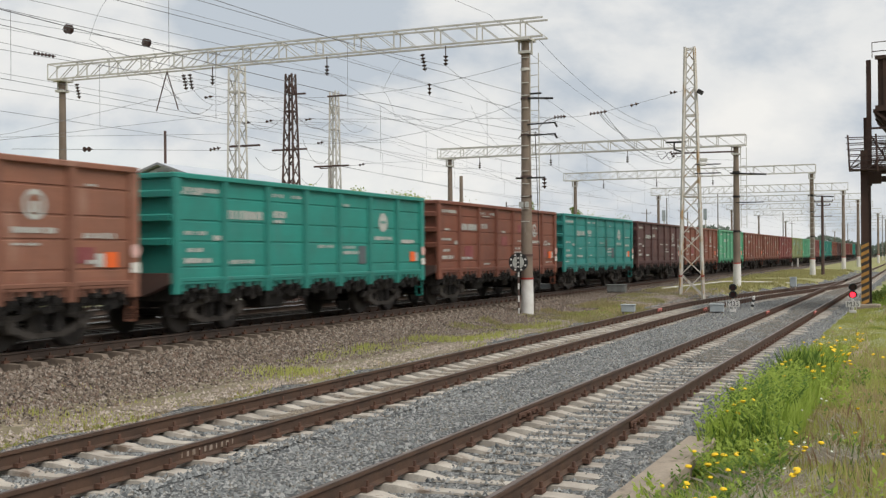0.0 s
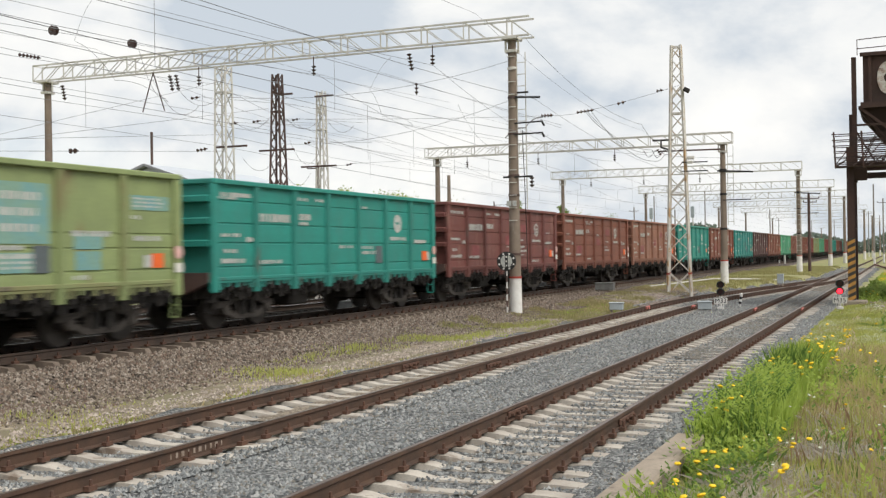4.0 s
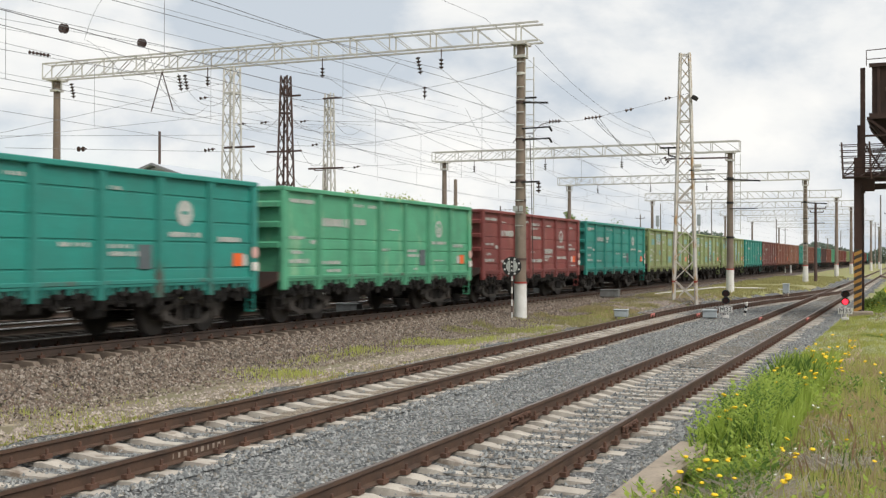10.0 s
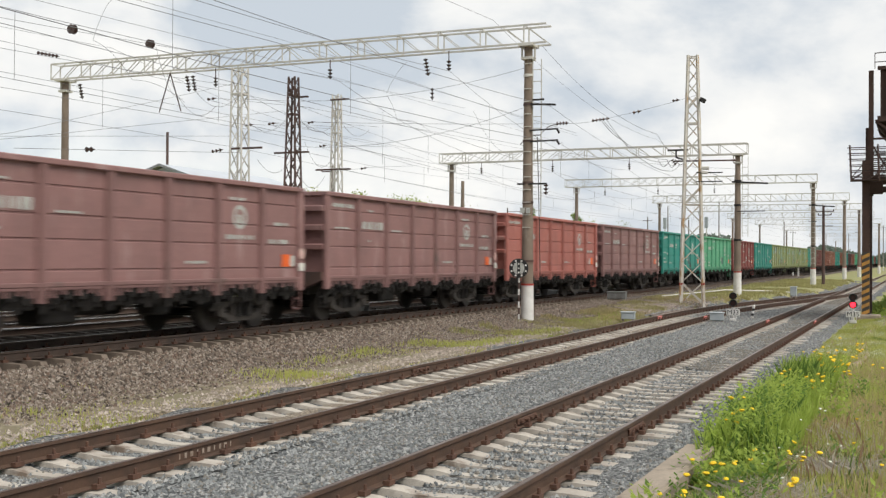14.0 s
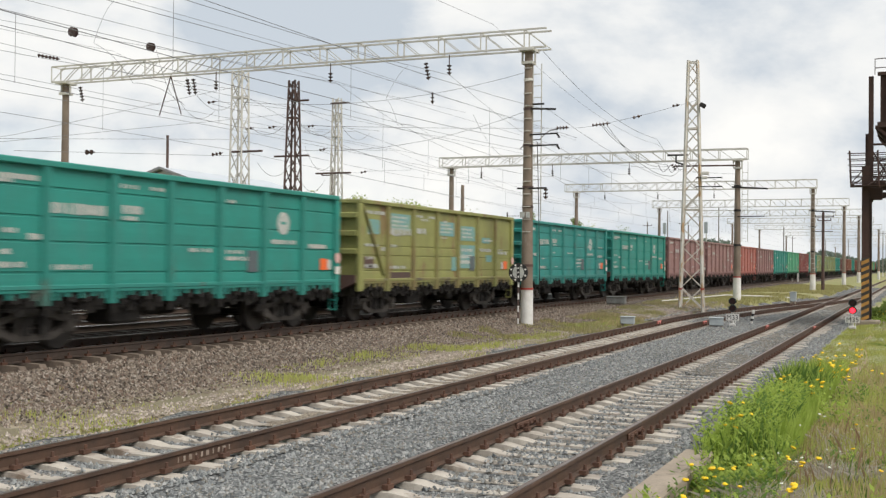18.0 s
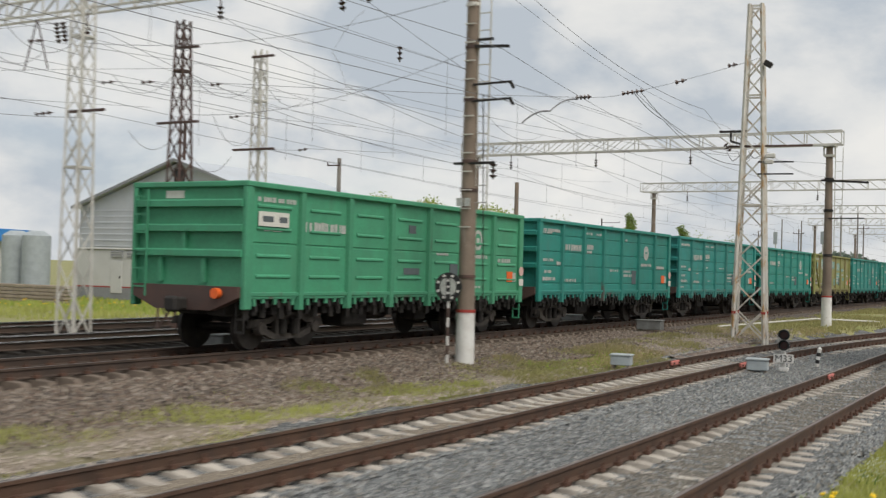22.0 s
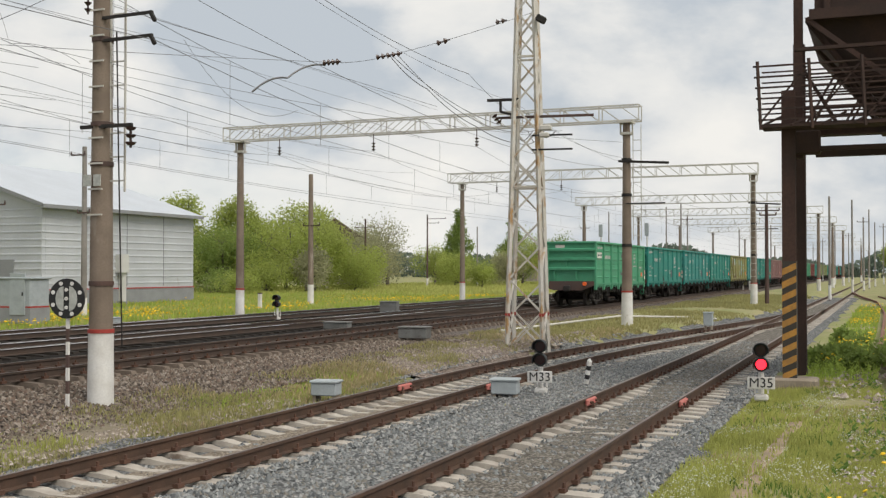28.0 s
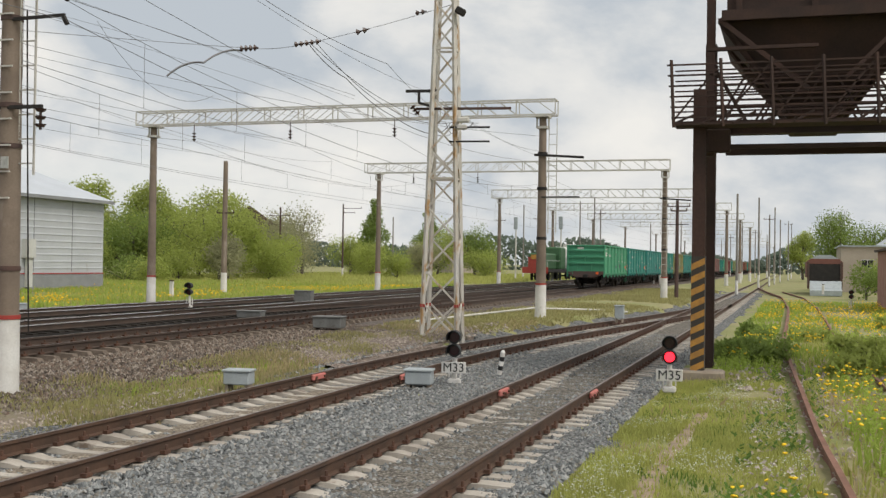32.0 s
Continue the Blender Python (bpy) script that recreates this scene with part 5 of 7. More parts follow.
# concrete kerb beside the siding, white pipe on the ground
kb = thing("concrete_kerb", pose(-2.40, 0, 0.0, 0, 0, -0.6), "worn concrete kerb at the edge of the ballast", "kerb", "", "structure")
for ky0, ky1, kz in ((2.0, 7.3, 0.175), (7.32, 12.9, 0.168)):
    kerb = Shape().prism([(-0.22, -0.5), (0.12, -0.5), (0.12, kz - 0.03), (0.095, kz), (-0.19, kz + 0.004), (-0.22, kz - 0.025)], ky0, ky1)
    part("kerb_block", kerb, M_CONCRETE, kb)
pipe = Shape().path([(-12.3, 57.5, 0.42), (-11.6, 64, 0.46), (-11.0, 70, 0.48), (-8.6, 72, 0.40), (-7.2, 73, 0.30)], 0.045, 7)
tagged(new("ground_pipe", pipe.mesh("ground_pipe", M_GALV, True)), "thin pale pipe lying across the grass", "pipe")

# ---- rusty loading bunker over the old siding ----
bk = thing("loading_bunker", pose(-1.85, 45.5, 0.0), "rusty dark steel loading bunker on tall legs over the siding", "bunker")
leg = part("front_leg", Shape().prism([(-0.135, -0.17), (0.135, -0.17), (0.135, -0.14), (0.12, -0.14), (0.12, 0.14), (0.135, 0.14), (0.135, 0.17), (-0.135, 0.17), (-0.135, 0.14), (-0.12, 0.14), (-0.12, -0.14), (-0.135, -0.14)], 0.0, 6.2, "z"), M_RUST, bk, "riveted rusty steel leg")
part("leg_base", Shape().box(0.1, 0, 0.12, 0.9, 0.7, 0.3, None, 0.04), M_CONCRETE, leg, "concrete footing")
for k in range(9):
    z0 = 0.28 + 0.27 * k
    band = Shape()
    for (xa, ya, xb, yb) in ((-0.14, -0.176, 0.14, -0.176), (-0.141, -0.176, -0.141, 0.176)):
        sl = 0.14
        band.add([(xa, ya, z0 - sl / 2 + (0 if ya == yb else sl)), (xb, yb, z0 + (sl / 2 if ya == yb else 0.07)), (xb, yb, z0 + 0.135 + (sl / 2 if ya == yb else 0.07)), (xa, ya, z0 + 0.135 - sl / 2 + (0 if ya == yb else sl))], [(0, 1, 2, 3)])
    for v in range(len(band.v)):
        x, y, z = band.v[v]
        band.v[v] = (x * 1.01, y * 1.012, z)
    part("hazard_stripe", band, M_YELLOW, leg, "ochre hazard stripe")
part("hazard_ground", Shape().box(0, 0, 1.42, 0.275, 0.35, 2.5), M_HAZARD_BLACK, leg, "black paint under the stripes")
part("rear_leg", Shape().box(-0.03, 3.6, 3.9, 0.26, 0.3, 7.9), M_RUST, bk, "tall rusty steel column")
part("upper_column", Shape().box(0.16, 0.6, 7.3, 0.18, 0.22, 4.9), M_RUST, bk)
for x, y in ((8.4, 0.3), (8.4, 6.0)):
    part("side_leg", Shape().box(x, y, 3.0, 0.3, 0.3, 6.2), M_RUST, bk)
part("lower_beam", Shape().prism([(0.38, 5.30), (0.72, 5.30), (0.72, 5.325), (0.58, 5.325), (0.58, 5.575), (0.72, 5.575), (0.72, 5.60), (0.38, 5.60), (0.38, 5.575), (0.52, 5.575), (0.52, 5.325), (0.38, 5.325)], 0.2, 8.6, "x"), M_RUST, bk, "riveted rusty girder")
part("lower_beam", Shape().box(4.4, 6.0, 5.48, 8.4, 0.2, 0.16), M_RUST, bk)
part("thin_rail", Shape().box(4.6, 0.3, 5.02, 8.0, 0.06, 0.10), M_RUST, bk)
part("bracket", Shape().box(0.35, 0.5, 5.17, 0.5, 0.3, 0.5, None, 0.03), M_RUST, bk)
bin_part = part("bin", Shape().box(4.6, 3.2, 8.8, 8.2, 5.6, 2.0), M_RUST, bk, "rust-brown sheet steel bin")
for k in range(6):
    part("stiffener", Shape().box(0.75 + 1.55 * k, 0.36, 8.8, 0.12, 0.1, 2.0), M_RUST, bin_part)
part("bin_rim", Shape().box(4.6, 0.33, 9.8, 8.4, 0.16, 0.14), M_RUST, bin_part)
part("bin_sill", Shape().box(4.6, 0.3, 7.82, 8.4, 0.2, 0.22), M_RUST, bin_part)
M_FADED = paint("faded_white_paint", (0.52, 0.50, 0.46), (0.30, 0.2, 0.16), 0.85, 0, 5, 1.0, 25, 0.1, (0.14, 0.07, 0.05), 0.55)
ring = Shape()
for k in range(18):
    a0, a1 = 2 * math.pi * k / 18, 2 * math.pi * (k + 1) / 18
    ring.add([(1.35 + 0.34 * math.cos(a0), 0.345, 8.85 + 0.62 * math.sin(a0)), (1.35 + 0.34 * math.cos(a1), 0.345, 8.85 + 0.62 * math.sin(a1)), (1.35 + 0.09 * math.cos(a1), 0.345, 8.85 + 0.16 * math.sin(a1)), (1.35 + 0.09 * math.cos(a0), 0.345, 8.85 + 0.16 * math.sin(a0))], [(0, 1, 2, 3)])
part("painted_ring", ring, M_FADED, bin_part, "weathered white painted ring")
for ix in range(2):
    for iy in range(2):
        cx, cy = 2.35 + 4.1 * ix, 1.85 + 2.75 * iy
        top = [(cx - 2.05, cy - 1.37, 7.82), (cx + 2.05, cy - 1.37, 7.82), (cx + 2.05, cy + 1.37, 7.82), (cx - 2.05, cy + 1.37, 7.82)]
        low = [(cx - 0.5, cy - 0.4, 5.95), (cx + 0.5, cy - 0.4, 5.95), (cx + 0.5, cy + 0.4, 5.95), (cx - 0.5, cy + 0.4, 5.95)]
        fn = part("funnel", Shape().add(top + low, [(0, 1, 5, 4), (1, 2, 6, 5), (2, 3, 7, 6), (3, 0, 4, 7), (4, 5, 6, 7)]), M_RUST, bk, "sheet steel discharge funnel")
        part("gate", Shape().box(cx, cy, 5.86, 1.15, 0.95, 0.22, None, 0.03), M_RUST, fn)
        part("rib", Shape().beam((cx - 2.0, cy - 1.4, 7.75), (cx - 0.5, cy - 0.43, 5.8), 0.09).beam((cx + 2.0, cy - 1.4, 7.75), (cx + 0.5, cy - 0.43, 5.8), 0.09), M_RUST, fn)
gal = part("gallery", Shape().box(3.6, -0.25, 5.42, 8.2, 0.7, 0.05), M_RUST, bk, "rusty walkway grating")
for k in range(6):
    part("gallery_rail", Shape().beam((-0.55 - 0.02 * k, -0.6, 5.55 + 0.22 * k), (7.8, -0.6, 5.55 + 0.22 * k), 0.035), M_RUST, gal)
    part("gallery_rail", Shape().beam((-0.55, 0.15, 5.55 + 0.22 * k), (7.8, 0.15, 5.55 + 0.22 * k), 0.03), M_RUST, gal)
for k in range(9):
    x = -0.5 + 1.0 * k
    part("gallery_post", Shape().beam((x, -0.6, 5.35), (x - 0.06, -0.64, 6.75), 0.05), M_RUST, gal)
    part("gallery_brace", Shape().beam((x, -0.6, 5.5), (x + 0.9, -0.6, 6.6), 0.035), M_RUST, gal)
for y in (1.1, 2.2):
    for k in range(7):
        part("truss_bar", Shape().beam((0.15, y, 5.62 + 0.17 * k), (8.2, y, 5.66 + 0.17 * k), 0.035), M_RUST, gal)
    for k in range(10):
        part("truss_brace", Shape().beam((0.2 + 0.8 * k, y, 5.5), (1.0 + 0.8 * k, y, 6.9), 0.045).beam((1.0 + 0.8 * k, y, 5.5), (0.2 + 0.8 * k, y, 6.9), 0.045), M_RUST, gal)
part("cable_tray", Shape().box(1.25, -0.3, 7.0, 2.2, 0.14, 0.07), M_RUST, gal, "thin steel tray over the walkway")
part("hopper_tie", Shape().beam((0.35, 0.3, 7.75), (2.2, 0.3, 6.2), 0.1).beam((2.9, 0.25, 6.4), (4.3, 0.25, 7.8), 0.08), M_RUST, gal)
for k in range(14):
    part("grating_bar", Shape().beam((-0.5 + 0.6 * k, -0.62, 5.42), (-0.1 + 0.6 * k, 0.6, 5.8), 0.04), M_RUST, gal)
part("roof_rail", Shape().beam((0.3, 0.4, 9.8), (0.3, 0.4, 10.4), 0.03).beam((0.3, 0.4, 10.4), (8, 0.4, 10.7), 0.03).beam((0.3, 0.4, 10.05), (8, 0.4, 10.25), 0.03), M_RUST, bk)

# ---- old siding half buried in weeds ----
SIDING = [(0.9, 26.0), (0.58, 33.6), (0.40, 36.9), (0.07, 47.4), (-0.2, 56.7), (-0.12, 70), (-0.08, 86.5), (-0.6, 110), (-2.2, 130), (-3.44, 150)]


def line_s(y):
    for (xa, ya), (xb, yb) in zip(SIDING, SIDING[1:]):
        if y <= yb:
            s = (y - ya) / (yb - ya)
            return xa + (xb - xa) * s
    return SIDING[-1][0]


old = thing("old_siding", pose(0, 0, 0), "old rusty siding half buried in weeds", "railway track", "", "structure")
M_RAIL_RED = paint("rail_red_rust", (0.24, 0.12, 0.085), (0.15, 0.075, 0.05), 0.85, 0.1, 2, 0.8, 30, 0.3)
part("rail", rail_shape(line_s, 0.0, 0.24, 30, 150, 1.5), M_RAIL_RED, old, "crooked red-rusted rail", True)
part("rail", rail_shape(line_s, 1.62, 0.20, 30, 132, 1.5), M_RAIL_RED, old, "crooked red-rusted rail", True)
slp = sleeper_shape().mesh("sleeper", M_SLEEPER_OLD)
for k in range(24):
    y = 30.5 + 0.6 * k
    part("sleeper", slp, M_SLEEPER_OLD, old, "", False, pose(line_s(y) + 0.8, y, 0.06 - 0.03 * (k % 3), 0, 0, 2 * (k % 3)))

# ---- warehouse and huts beyond the main lines ----
M_CLAD = paint("pale_cladding", (0.48, 0.50, 0.53), (0.40, 0.415, 0.44), 0.65, 0.05, 0.5, 0.6, 12, 0.05, (0.33, 0.32, 0.31), 0.66, 0.4, False)
M_ROOF = paint("pale_roof", (0.52, 0.555, 0.60), (0.44, 0.47, 0.51), 0.5, 0.1, 0.4, 0.6, 12, 0.05, None, 0.6, 1, False)
M_PLINTH = paint("grey_plinth", (0.26, 0.27, 0.28), (0.2, 0.2, 0.21), 0.8, 0, 1, 0.7, 20, 0.2)
M_HUT = paint("hut_white", (0.56, 0.56, 0.54), (0.46, 0.46, 0.44), 0.7, 0, 1, 0.6, 20, 0.1)
wh = thing("warehouse", pose(-47.0, 74.0, 0.3), "pale grey clad warehouse with a low gabled roof", "warehouse")
LW, DW, EV, RG = 15.6, 20.0, 6.2, 9.4
part("front_gable", Shape().prism([(-DW, 1.0), (0, 1.0), (0, EV), (-DW / 2, RG), (-DW, EV)], 0, 0.3), M_CLAD, wh)
part("back_gable", Shape().prism([(-DW, 0), (0, 0), (0, EV), (-DW / 2, RG), (-DW, EV)], LW - 0.3, LW), M_CLAD, wh)
part("side_wall", Shape().box(-0.15, LW / 2, 0.5 + EV / 2, 0.3, LW - 0.62, EV - 1.0), M_CLAD, wh)
part("side_wall", Shape().box(-DW + 0.15, LW / 2, EV / 2, 0.3, LW - 0.62, EV), M_CLAD, wh)
part("plinth", Shape().box(-0.12, LW / 2, 0.45, 0.34, LW, 1.1), M_PLINTH, wh)
part("plinth", Shape().box(-DW / 2, 0.13, 0.45, DW, 0.30, 1.1), M_PLINTH, wh)
part("red_stripe", Shape().box(0.07, LW / 2, 1.06, 0.03, LW, 0.07), M_REDBAND, wh)
for k in range(11):
    z = 1.4 + 0.45 * k
    part("cladding_lap", Shape().prism([(0, z), (0.035, z), (0.0, z + 0.1)], 0.02, LW - 0.02), M_CLAD, wh)
    part("cladding_lap", Shape().prism([(0, z), (-0.035, z), (0.0, z + 0.1)], -DW + 0.02, -0.02, "x"), M_CLAD, wh)
for y in (4, 8, 12):
    part("cladding_joint", Shape().box(0.01, y, 3.7, 0.03, 0.05, 5.0), M_PLINTH, wh)
part("roof", Shape().prism([(0.5, EV - 0.12), (0.5, EV + 0.02), (-DW / 2, RG + 0.28), (-DW / 2, RG + 0.14)], -0.5, LW + 0.5), M_ROOF, wh, "pale sheet metal roof slope")
part("roof", Shape().prism([(-DW - 0.5, EV - 0.12), (-DW - 0.5, EV + 0.02), (-DW / 2 - 0.01, RG + 0.28), (-DW / 2 - 0.01, RG + 0.14)], -0.5, LW + 0.5), M_ROOF, wh)
part("eave", Shape().box(0.52, LW / 2, EV - 0.1, 0.1, LW + 1.0, 0.22), M_PLINTH, wh, "dark eave gutter")
part("barge_board", Shape().beam((0.5, -0.52, EV - 0.05), (-DW / 2, -0.52, RG + 0.2), 0.06, 0.2).beam((-DW - 0.5, -0.52, EV - 0.05), (-DW / 2, -0.52, RG + 0.2), 0.06, 0.2), M_PLINTH, wh)
# the gable is closed; black colour stands for the unlit room
win = part("gable_window", Shape().box(-DW / 2 + 0.2, -0.03, 8.2, 1.0, 0.06, 1.5), M_BLACKPAINT, wh, "gable window as a black panel for the unlit inside")
part("frame", Shape().box(-DW / 2 + 0.2, -0.07, 8.2, 0.12, 0.05, 1.6).box(-DW / 2 + 0.2, -0.07, 8.97, 1.15, 0.05, 0.1).box(-DW / 2 + 0.2, -0.07, 7.43, 1.15, 0.05, 0.1), M_PLINTH, win)
part("flue", Shape().tube((-DW / 2 - 0.2, 0.8, RG), (-DW / 2 - 0.2, 0.8, RG + 3.0), 0.11, None, 10), M_DARKSTEEL, wh, "tall dark flue pipe", True)
part("door", Shape().box(-3.4, -0.04, 1.7, 2.6, 0.08, 2.4), M_PLINTH, wh)
part("corner_box", Shape().box(0.25, 7.2, 2.7, 0.5, 0.8, 1.2).box(0.2, 7.3, 1.2, 0.3, 0.4, 2.0), M_HUT, wh)


def hut(m, w, d, h, label, cat, mat, doors=(), vents=()):
    o = thing("equipment_hut", m, label, cat)
    part("body", Shape().box(0, 0, h / 2 + 0.1, w, d, h, None, 0.04), mat, o)
    part("roof", Shape().box(0, 0, h + 0.14, w + 0.16, d + 0.16, 0.1, None, 0.03), mat, o)
    part("red_stripe", Shape().box(0, 0, 0.72, w + 0.02, d + 0.02, 0.07), M_REDBAND, o)
    part("plinth", Shape().box(0, 0, 0.36, w + 0.03, d + 0.03, 0.64), M_PLINTH, o)
    for x in doors:
        dd = part("door", Shape().box(x, -d / 2 - 0.03, 1.25, 0.75, 0.05, 1.7, None, 0.01), mat, o)
        part("handle", Shape().box(x + 0.28, -d / 2 - 0.08, 1.25, 0.04, 0.05, 0.14), M_BLACK, dd)
    for x in vents:
        vv = part("vent", Shape().box(x, -d / 2 - 0.03, h - 0.15, 0.8, 0.05, 0.34), M_PLINTH, o)
        for k in range(4):
            part("slat", Shape().box(x, -d / 2 - 0.07, h - 0.27 + 0.08 * k, 0.76, 0.04, 0.03), mat, vv)
    return o


hut(pose(-39.0, 57.6, 0.3, 0, 0, 4), 5.2, 2.4, 2.6, "white equipment container with doors and vents", "equipment hut", M_HUT, (-1.7, 0.7, 1.6), (0.6, 2.0))
hut(pose(-44.6, 57.0, 0.3, 0, 0, 4), 4.6, 2.4, 2.6, "white equipment container beside the warehouse", "equipment hut", M_HUT, (0.6,), (0.6, 1.7))
hut(pose(-33.1, 57.3, 0.3, 0, 0, 4), 1.9, 1.2, 1.75, "grey cabinet with a red stripe by the line", "equipment cabinet", M_ZINC, (0.35,))
# a pair of vertical tanks and a stack of beams seen left of the warehouse
for dx in (0.0, 1.5):
    tk = thing("storage_tank", pose(-46.5 + dx, 51.5, 0.35), "pale grey upright cylindrical tank on a slab", "storage tank", "pair of tanks")
    part("shell", Shape().tube((0, 0, 0.2), (0, 0, 3.2), 0.7, None, 18), M_ZINC, tk, "", True)
    part("dome", Shape().tube((0, 0, 3.2), (0, 0, 3.45), 0.7, 0.35, 18), M_ZINC, tk, "", True)
    part("slab", Shape().box(0, 0, 0.1, 1.5, 1.6, 0.2), M_CONCRETE, tk)
M_BLUE = paint("blue_sheet", (0.03, 0.20, 0.55), (0.05, 0.26, 0.6), 0.6, 0, 1, 0.5, 20, 0.1)
shed = thing("blue_shed", pose(-66, 62, 0.3), "low shed with a bright blue roof", "shed")
part("wall", Shape().box(0, 0, 1.6, 9, 4, 3.2), M_HUT, shed)
part("roof", Shape().prism([(-5, 3.2), (5, 3.2), (5, 4.0), (-5, 4.4)], -2.4, 2.4), M_BLUE, shed, "bright blue sheet roof")
for k in range(5):
    st = thing("concrete_beam", pose(-43.0 + 0.04 * k, 49.6, 0.42 + 0.17 * k, 0, 0, 3), "grey concrete beam in a stack on the grass", "concrete beam", "stacked beams")
    part("beam", Shape().box(0, 0, 0, 4.6, 0.5, 0.15, None, 0.02), M_CONCRETE, st)


def plain_pole(m, h, label, arms=(), r=0.13, white=0.9, mat=None):
    p = thing("line_pole", m, label, "pole", "poles along the line")
    part("shaft", Shape().tube((0, 0, -0.3), (0, 0, h), r, r * 0.72, 10), mat or M_POLE_GREY, p, "", True)
    if white:
        part("painted_base", Shape().tube((0, 0, -0.2), (0, 0, white), r + 0.012, r + 0.006, 10), M_WHITE, p, "whitewashed base", True)
    for z, x0, x1 in arms:
        part("cross_arm", Shape().beam((x0, -0.12, z), (x1, -0.12, z), 0.07), M_DARKSTEEL, p)
        for x in (x0, x1):
            part("pin_insulator", Shape().tube((x, -0.12, z), (x, -0.12, z + 0.18), 0.05, 0.03, 6), M_INS, p)
    return p


plain_pole(pose(-35.9, 64.5, 0.3), 8.2, "grey concrete pole with insulators beyond the lines", ((7.8, -0.7, 0.1), (5.0, -0.3, 0.4)), 0.15)
plain_pole(pose(-37.6, 60.5, 0.3), 5.4, "slim grey lamp pole beside the huts", ((5.2, 0, 0.7),), 0.10)
plain_pole(pose(-35.3, 86.0, 0.3), 8.6, "concrete catenary pole at the edge of the meadow", ((5.2, -0.5, 0.7),), 0.2, 1.3, M_POLE)
plain_pole(pose(-59, 143, 0.3), 8.6, "wooden telegraph pole in the meadow", ((7.6, -1.3, 1.3),), 0.14, 0.9, M_DARKSTEEL)
plain_pole(pose(-60, 165, 0.3), 10.2, "pole with a lamp bracket in the meadow", ((9.6, 0, 2.8), (9.0, 0, 1.8)), 0.14, 1.2, M_DARKSTEEL)
plain_pole(pose(-52.5, 165, 0.3), 8.4, "slim pole in the meadow", (), 0.12, 1.0)
plain_pole(pose(-7.15, 95.6, 0.3), 6.5, "dark pole with cross arms beside a gantry pole", ((6.1, -0.6, 0.8), (5.8, -0.4, 0.6)), 0.14, 0, M_DARKSTEEL)
for k, (x, y, h) in enumerate(((-40, 176, 9), (-38, 182, 11), (-36, 186, 11), (-33, 170, 9), (-31, 190, 12), (-28.5, 150, 7.5), (-25.5, 176, 10), (-24.5, 165, 11), (-22, 205, 9), (-18, 215, 10),
                                (-4.4, 120, 8.5), (-3.4, 150, 10), (-2.6, 170, 9), (-2.2, 190, 11), (-1.6, 210, 10), (-0.4, 240, 11), (0.2, 280, 12), (-6, 330, 11), (-7, 260, 10), (-8, 220, 10), (2.5, 300, 9), (-14, 300, 10), (-18.5, 340, 10), (-24, 330, 10), (-30, 300, 10))):
    plain_pole(pose(x, y, 0.3), h, "grey line pole with whitewashed base, far off", ((h - 0.6, -0.7, 0.7),) if k % 3 == 0 else (), 0.12, 1.3 if k % 2 else 1.0)
# signal heads on tall masts
for x, y in ((-33.8, 160), (-27.5, 158)):
    s = plain_pole(pose(x, y, 0.3), 7.2, "tall pale signal mast with a grey lamp case", (), 0.11, 0.9, M_GALV)
    part("lamp_case", Shape().box(0, -0.2, 7.4, 0.5, 0.25, 1.6, None, 0.06), M_ZINC, s, "grey signal lamp case")
for x, y, h in ((-32.6, 75.2, 0.9), (-15.0, 150, 1.0), (-14.4, 151, 1.1), (2.6, 118, 0.8)):
    mk = thing("marker_post", pose(x, y, 0.32), "short white marker post beside the track", "marker post", "marker posts")
    part("post", Shape().box(0, 0, h / 2, 0.2, 0.16, h, None, 0.02), M_WHITE, mk)
    part("cap", Shape().box(0, 0, h + 0.03, 0.22, 0.18, 0.06), M_DARKSTEEL, mk)

# ---- rolling stock and buildings far off ----
M_LOCO_G = paint("loco_green", (0.045, 0.12, 0.05), None, 0.5)
M_LOCO_R = paint("loco_red", (0.34, 0.045, 0.03), None, 0.5)
M_TANK = paint("tank_white", (0.66, 0.65, 0.62), (0.5, 0.48, 0.45), 0.5)
lo = thing("shunting_locomotive", pose(-27.6, 150, Z_MAIN), "green shunting locomotive with an orange-red front", "locomotive")
part("frame", Shape().box(0, 0, 1.1, 3.0, 12, 0.35, None, 0.05), M_BLACK, lo)
part("cab", Shape().box(0, 2.6, 2.6, 3.0, 3.0, 2.7, None, 0.15), M_LOCO_G, lo)
part("hood", Shape().box(0, -2.2, 2.2, 2.0, 6.4, 1.9, None, 0.15), M_LOCO_G, lo)
part("nose", Shape().box(0, -5.44, 2.1, 1.9, 0.1, 1.2, None, 0.03).box(0, -6.0, 1.2, 3.0, 0.12, 0.7), M_LOCO_R, lo, "orange-red nose and buffer beam")
part("number_panel", Shape().box(0, -5.52, 2.7, 1.2, 0.05, 0.5), M_YELLOW, lo)
for x in (-1, 1):
    part("rail", Shape().beam((x * 1.4, -5.9, 1.3), (x * 1.4, -5.9, 2.3), 0.05).beam((x * 1.4, -5.9, 2.3), (x * 1.4, 1.1, 2.3), 0.05), M_STENCIL, lo)
for y in (-4.3, -2.3, 2.3, 4.3):
    part("wheelset", Shape().tube((-0.85, y, 0.5), (-0.7, y, 0.5), 0.5, None, 14).tube((0.7, y, 0.5), (0.85, y, 0.5), 0.5, None, 14).tube((-0.8, y, 0.5), (0.8, y, 0.5), 0.09, None, 8), M_WHEEL, lo)


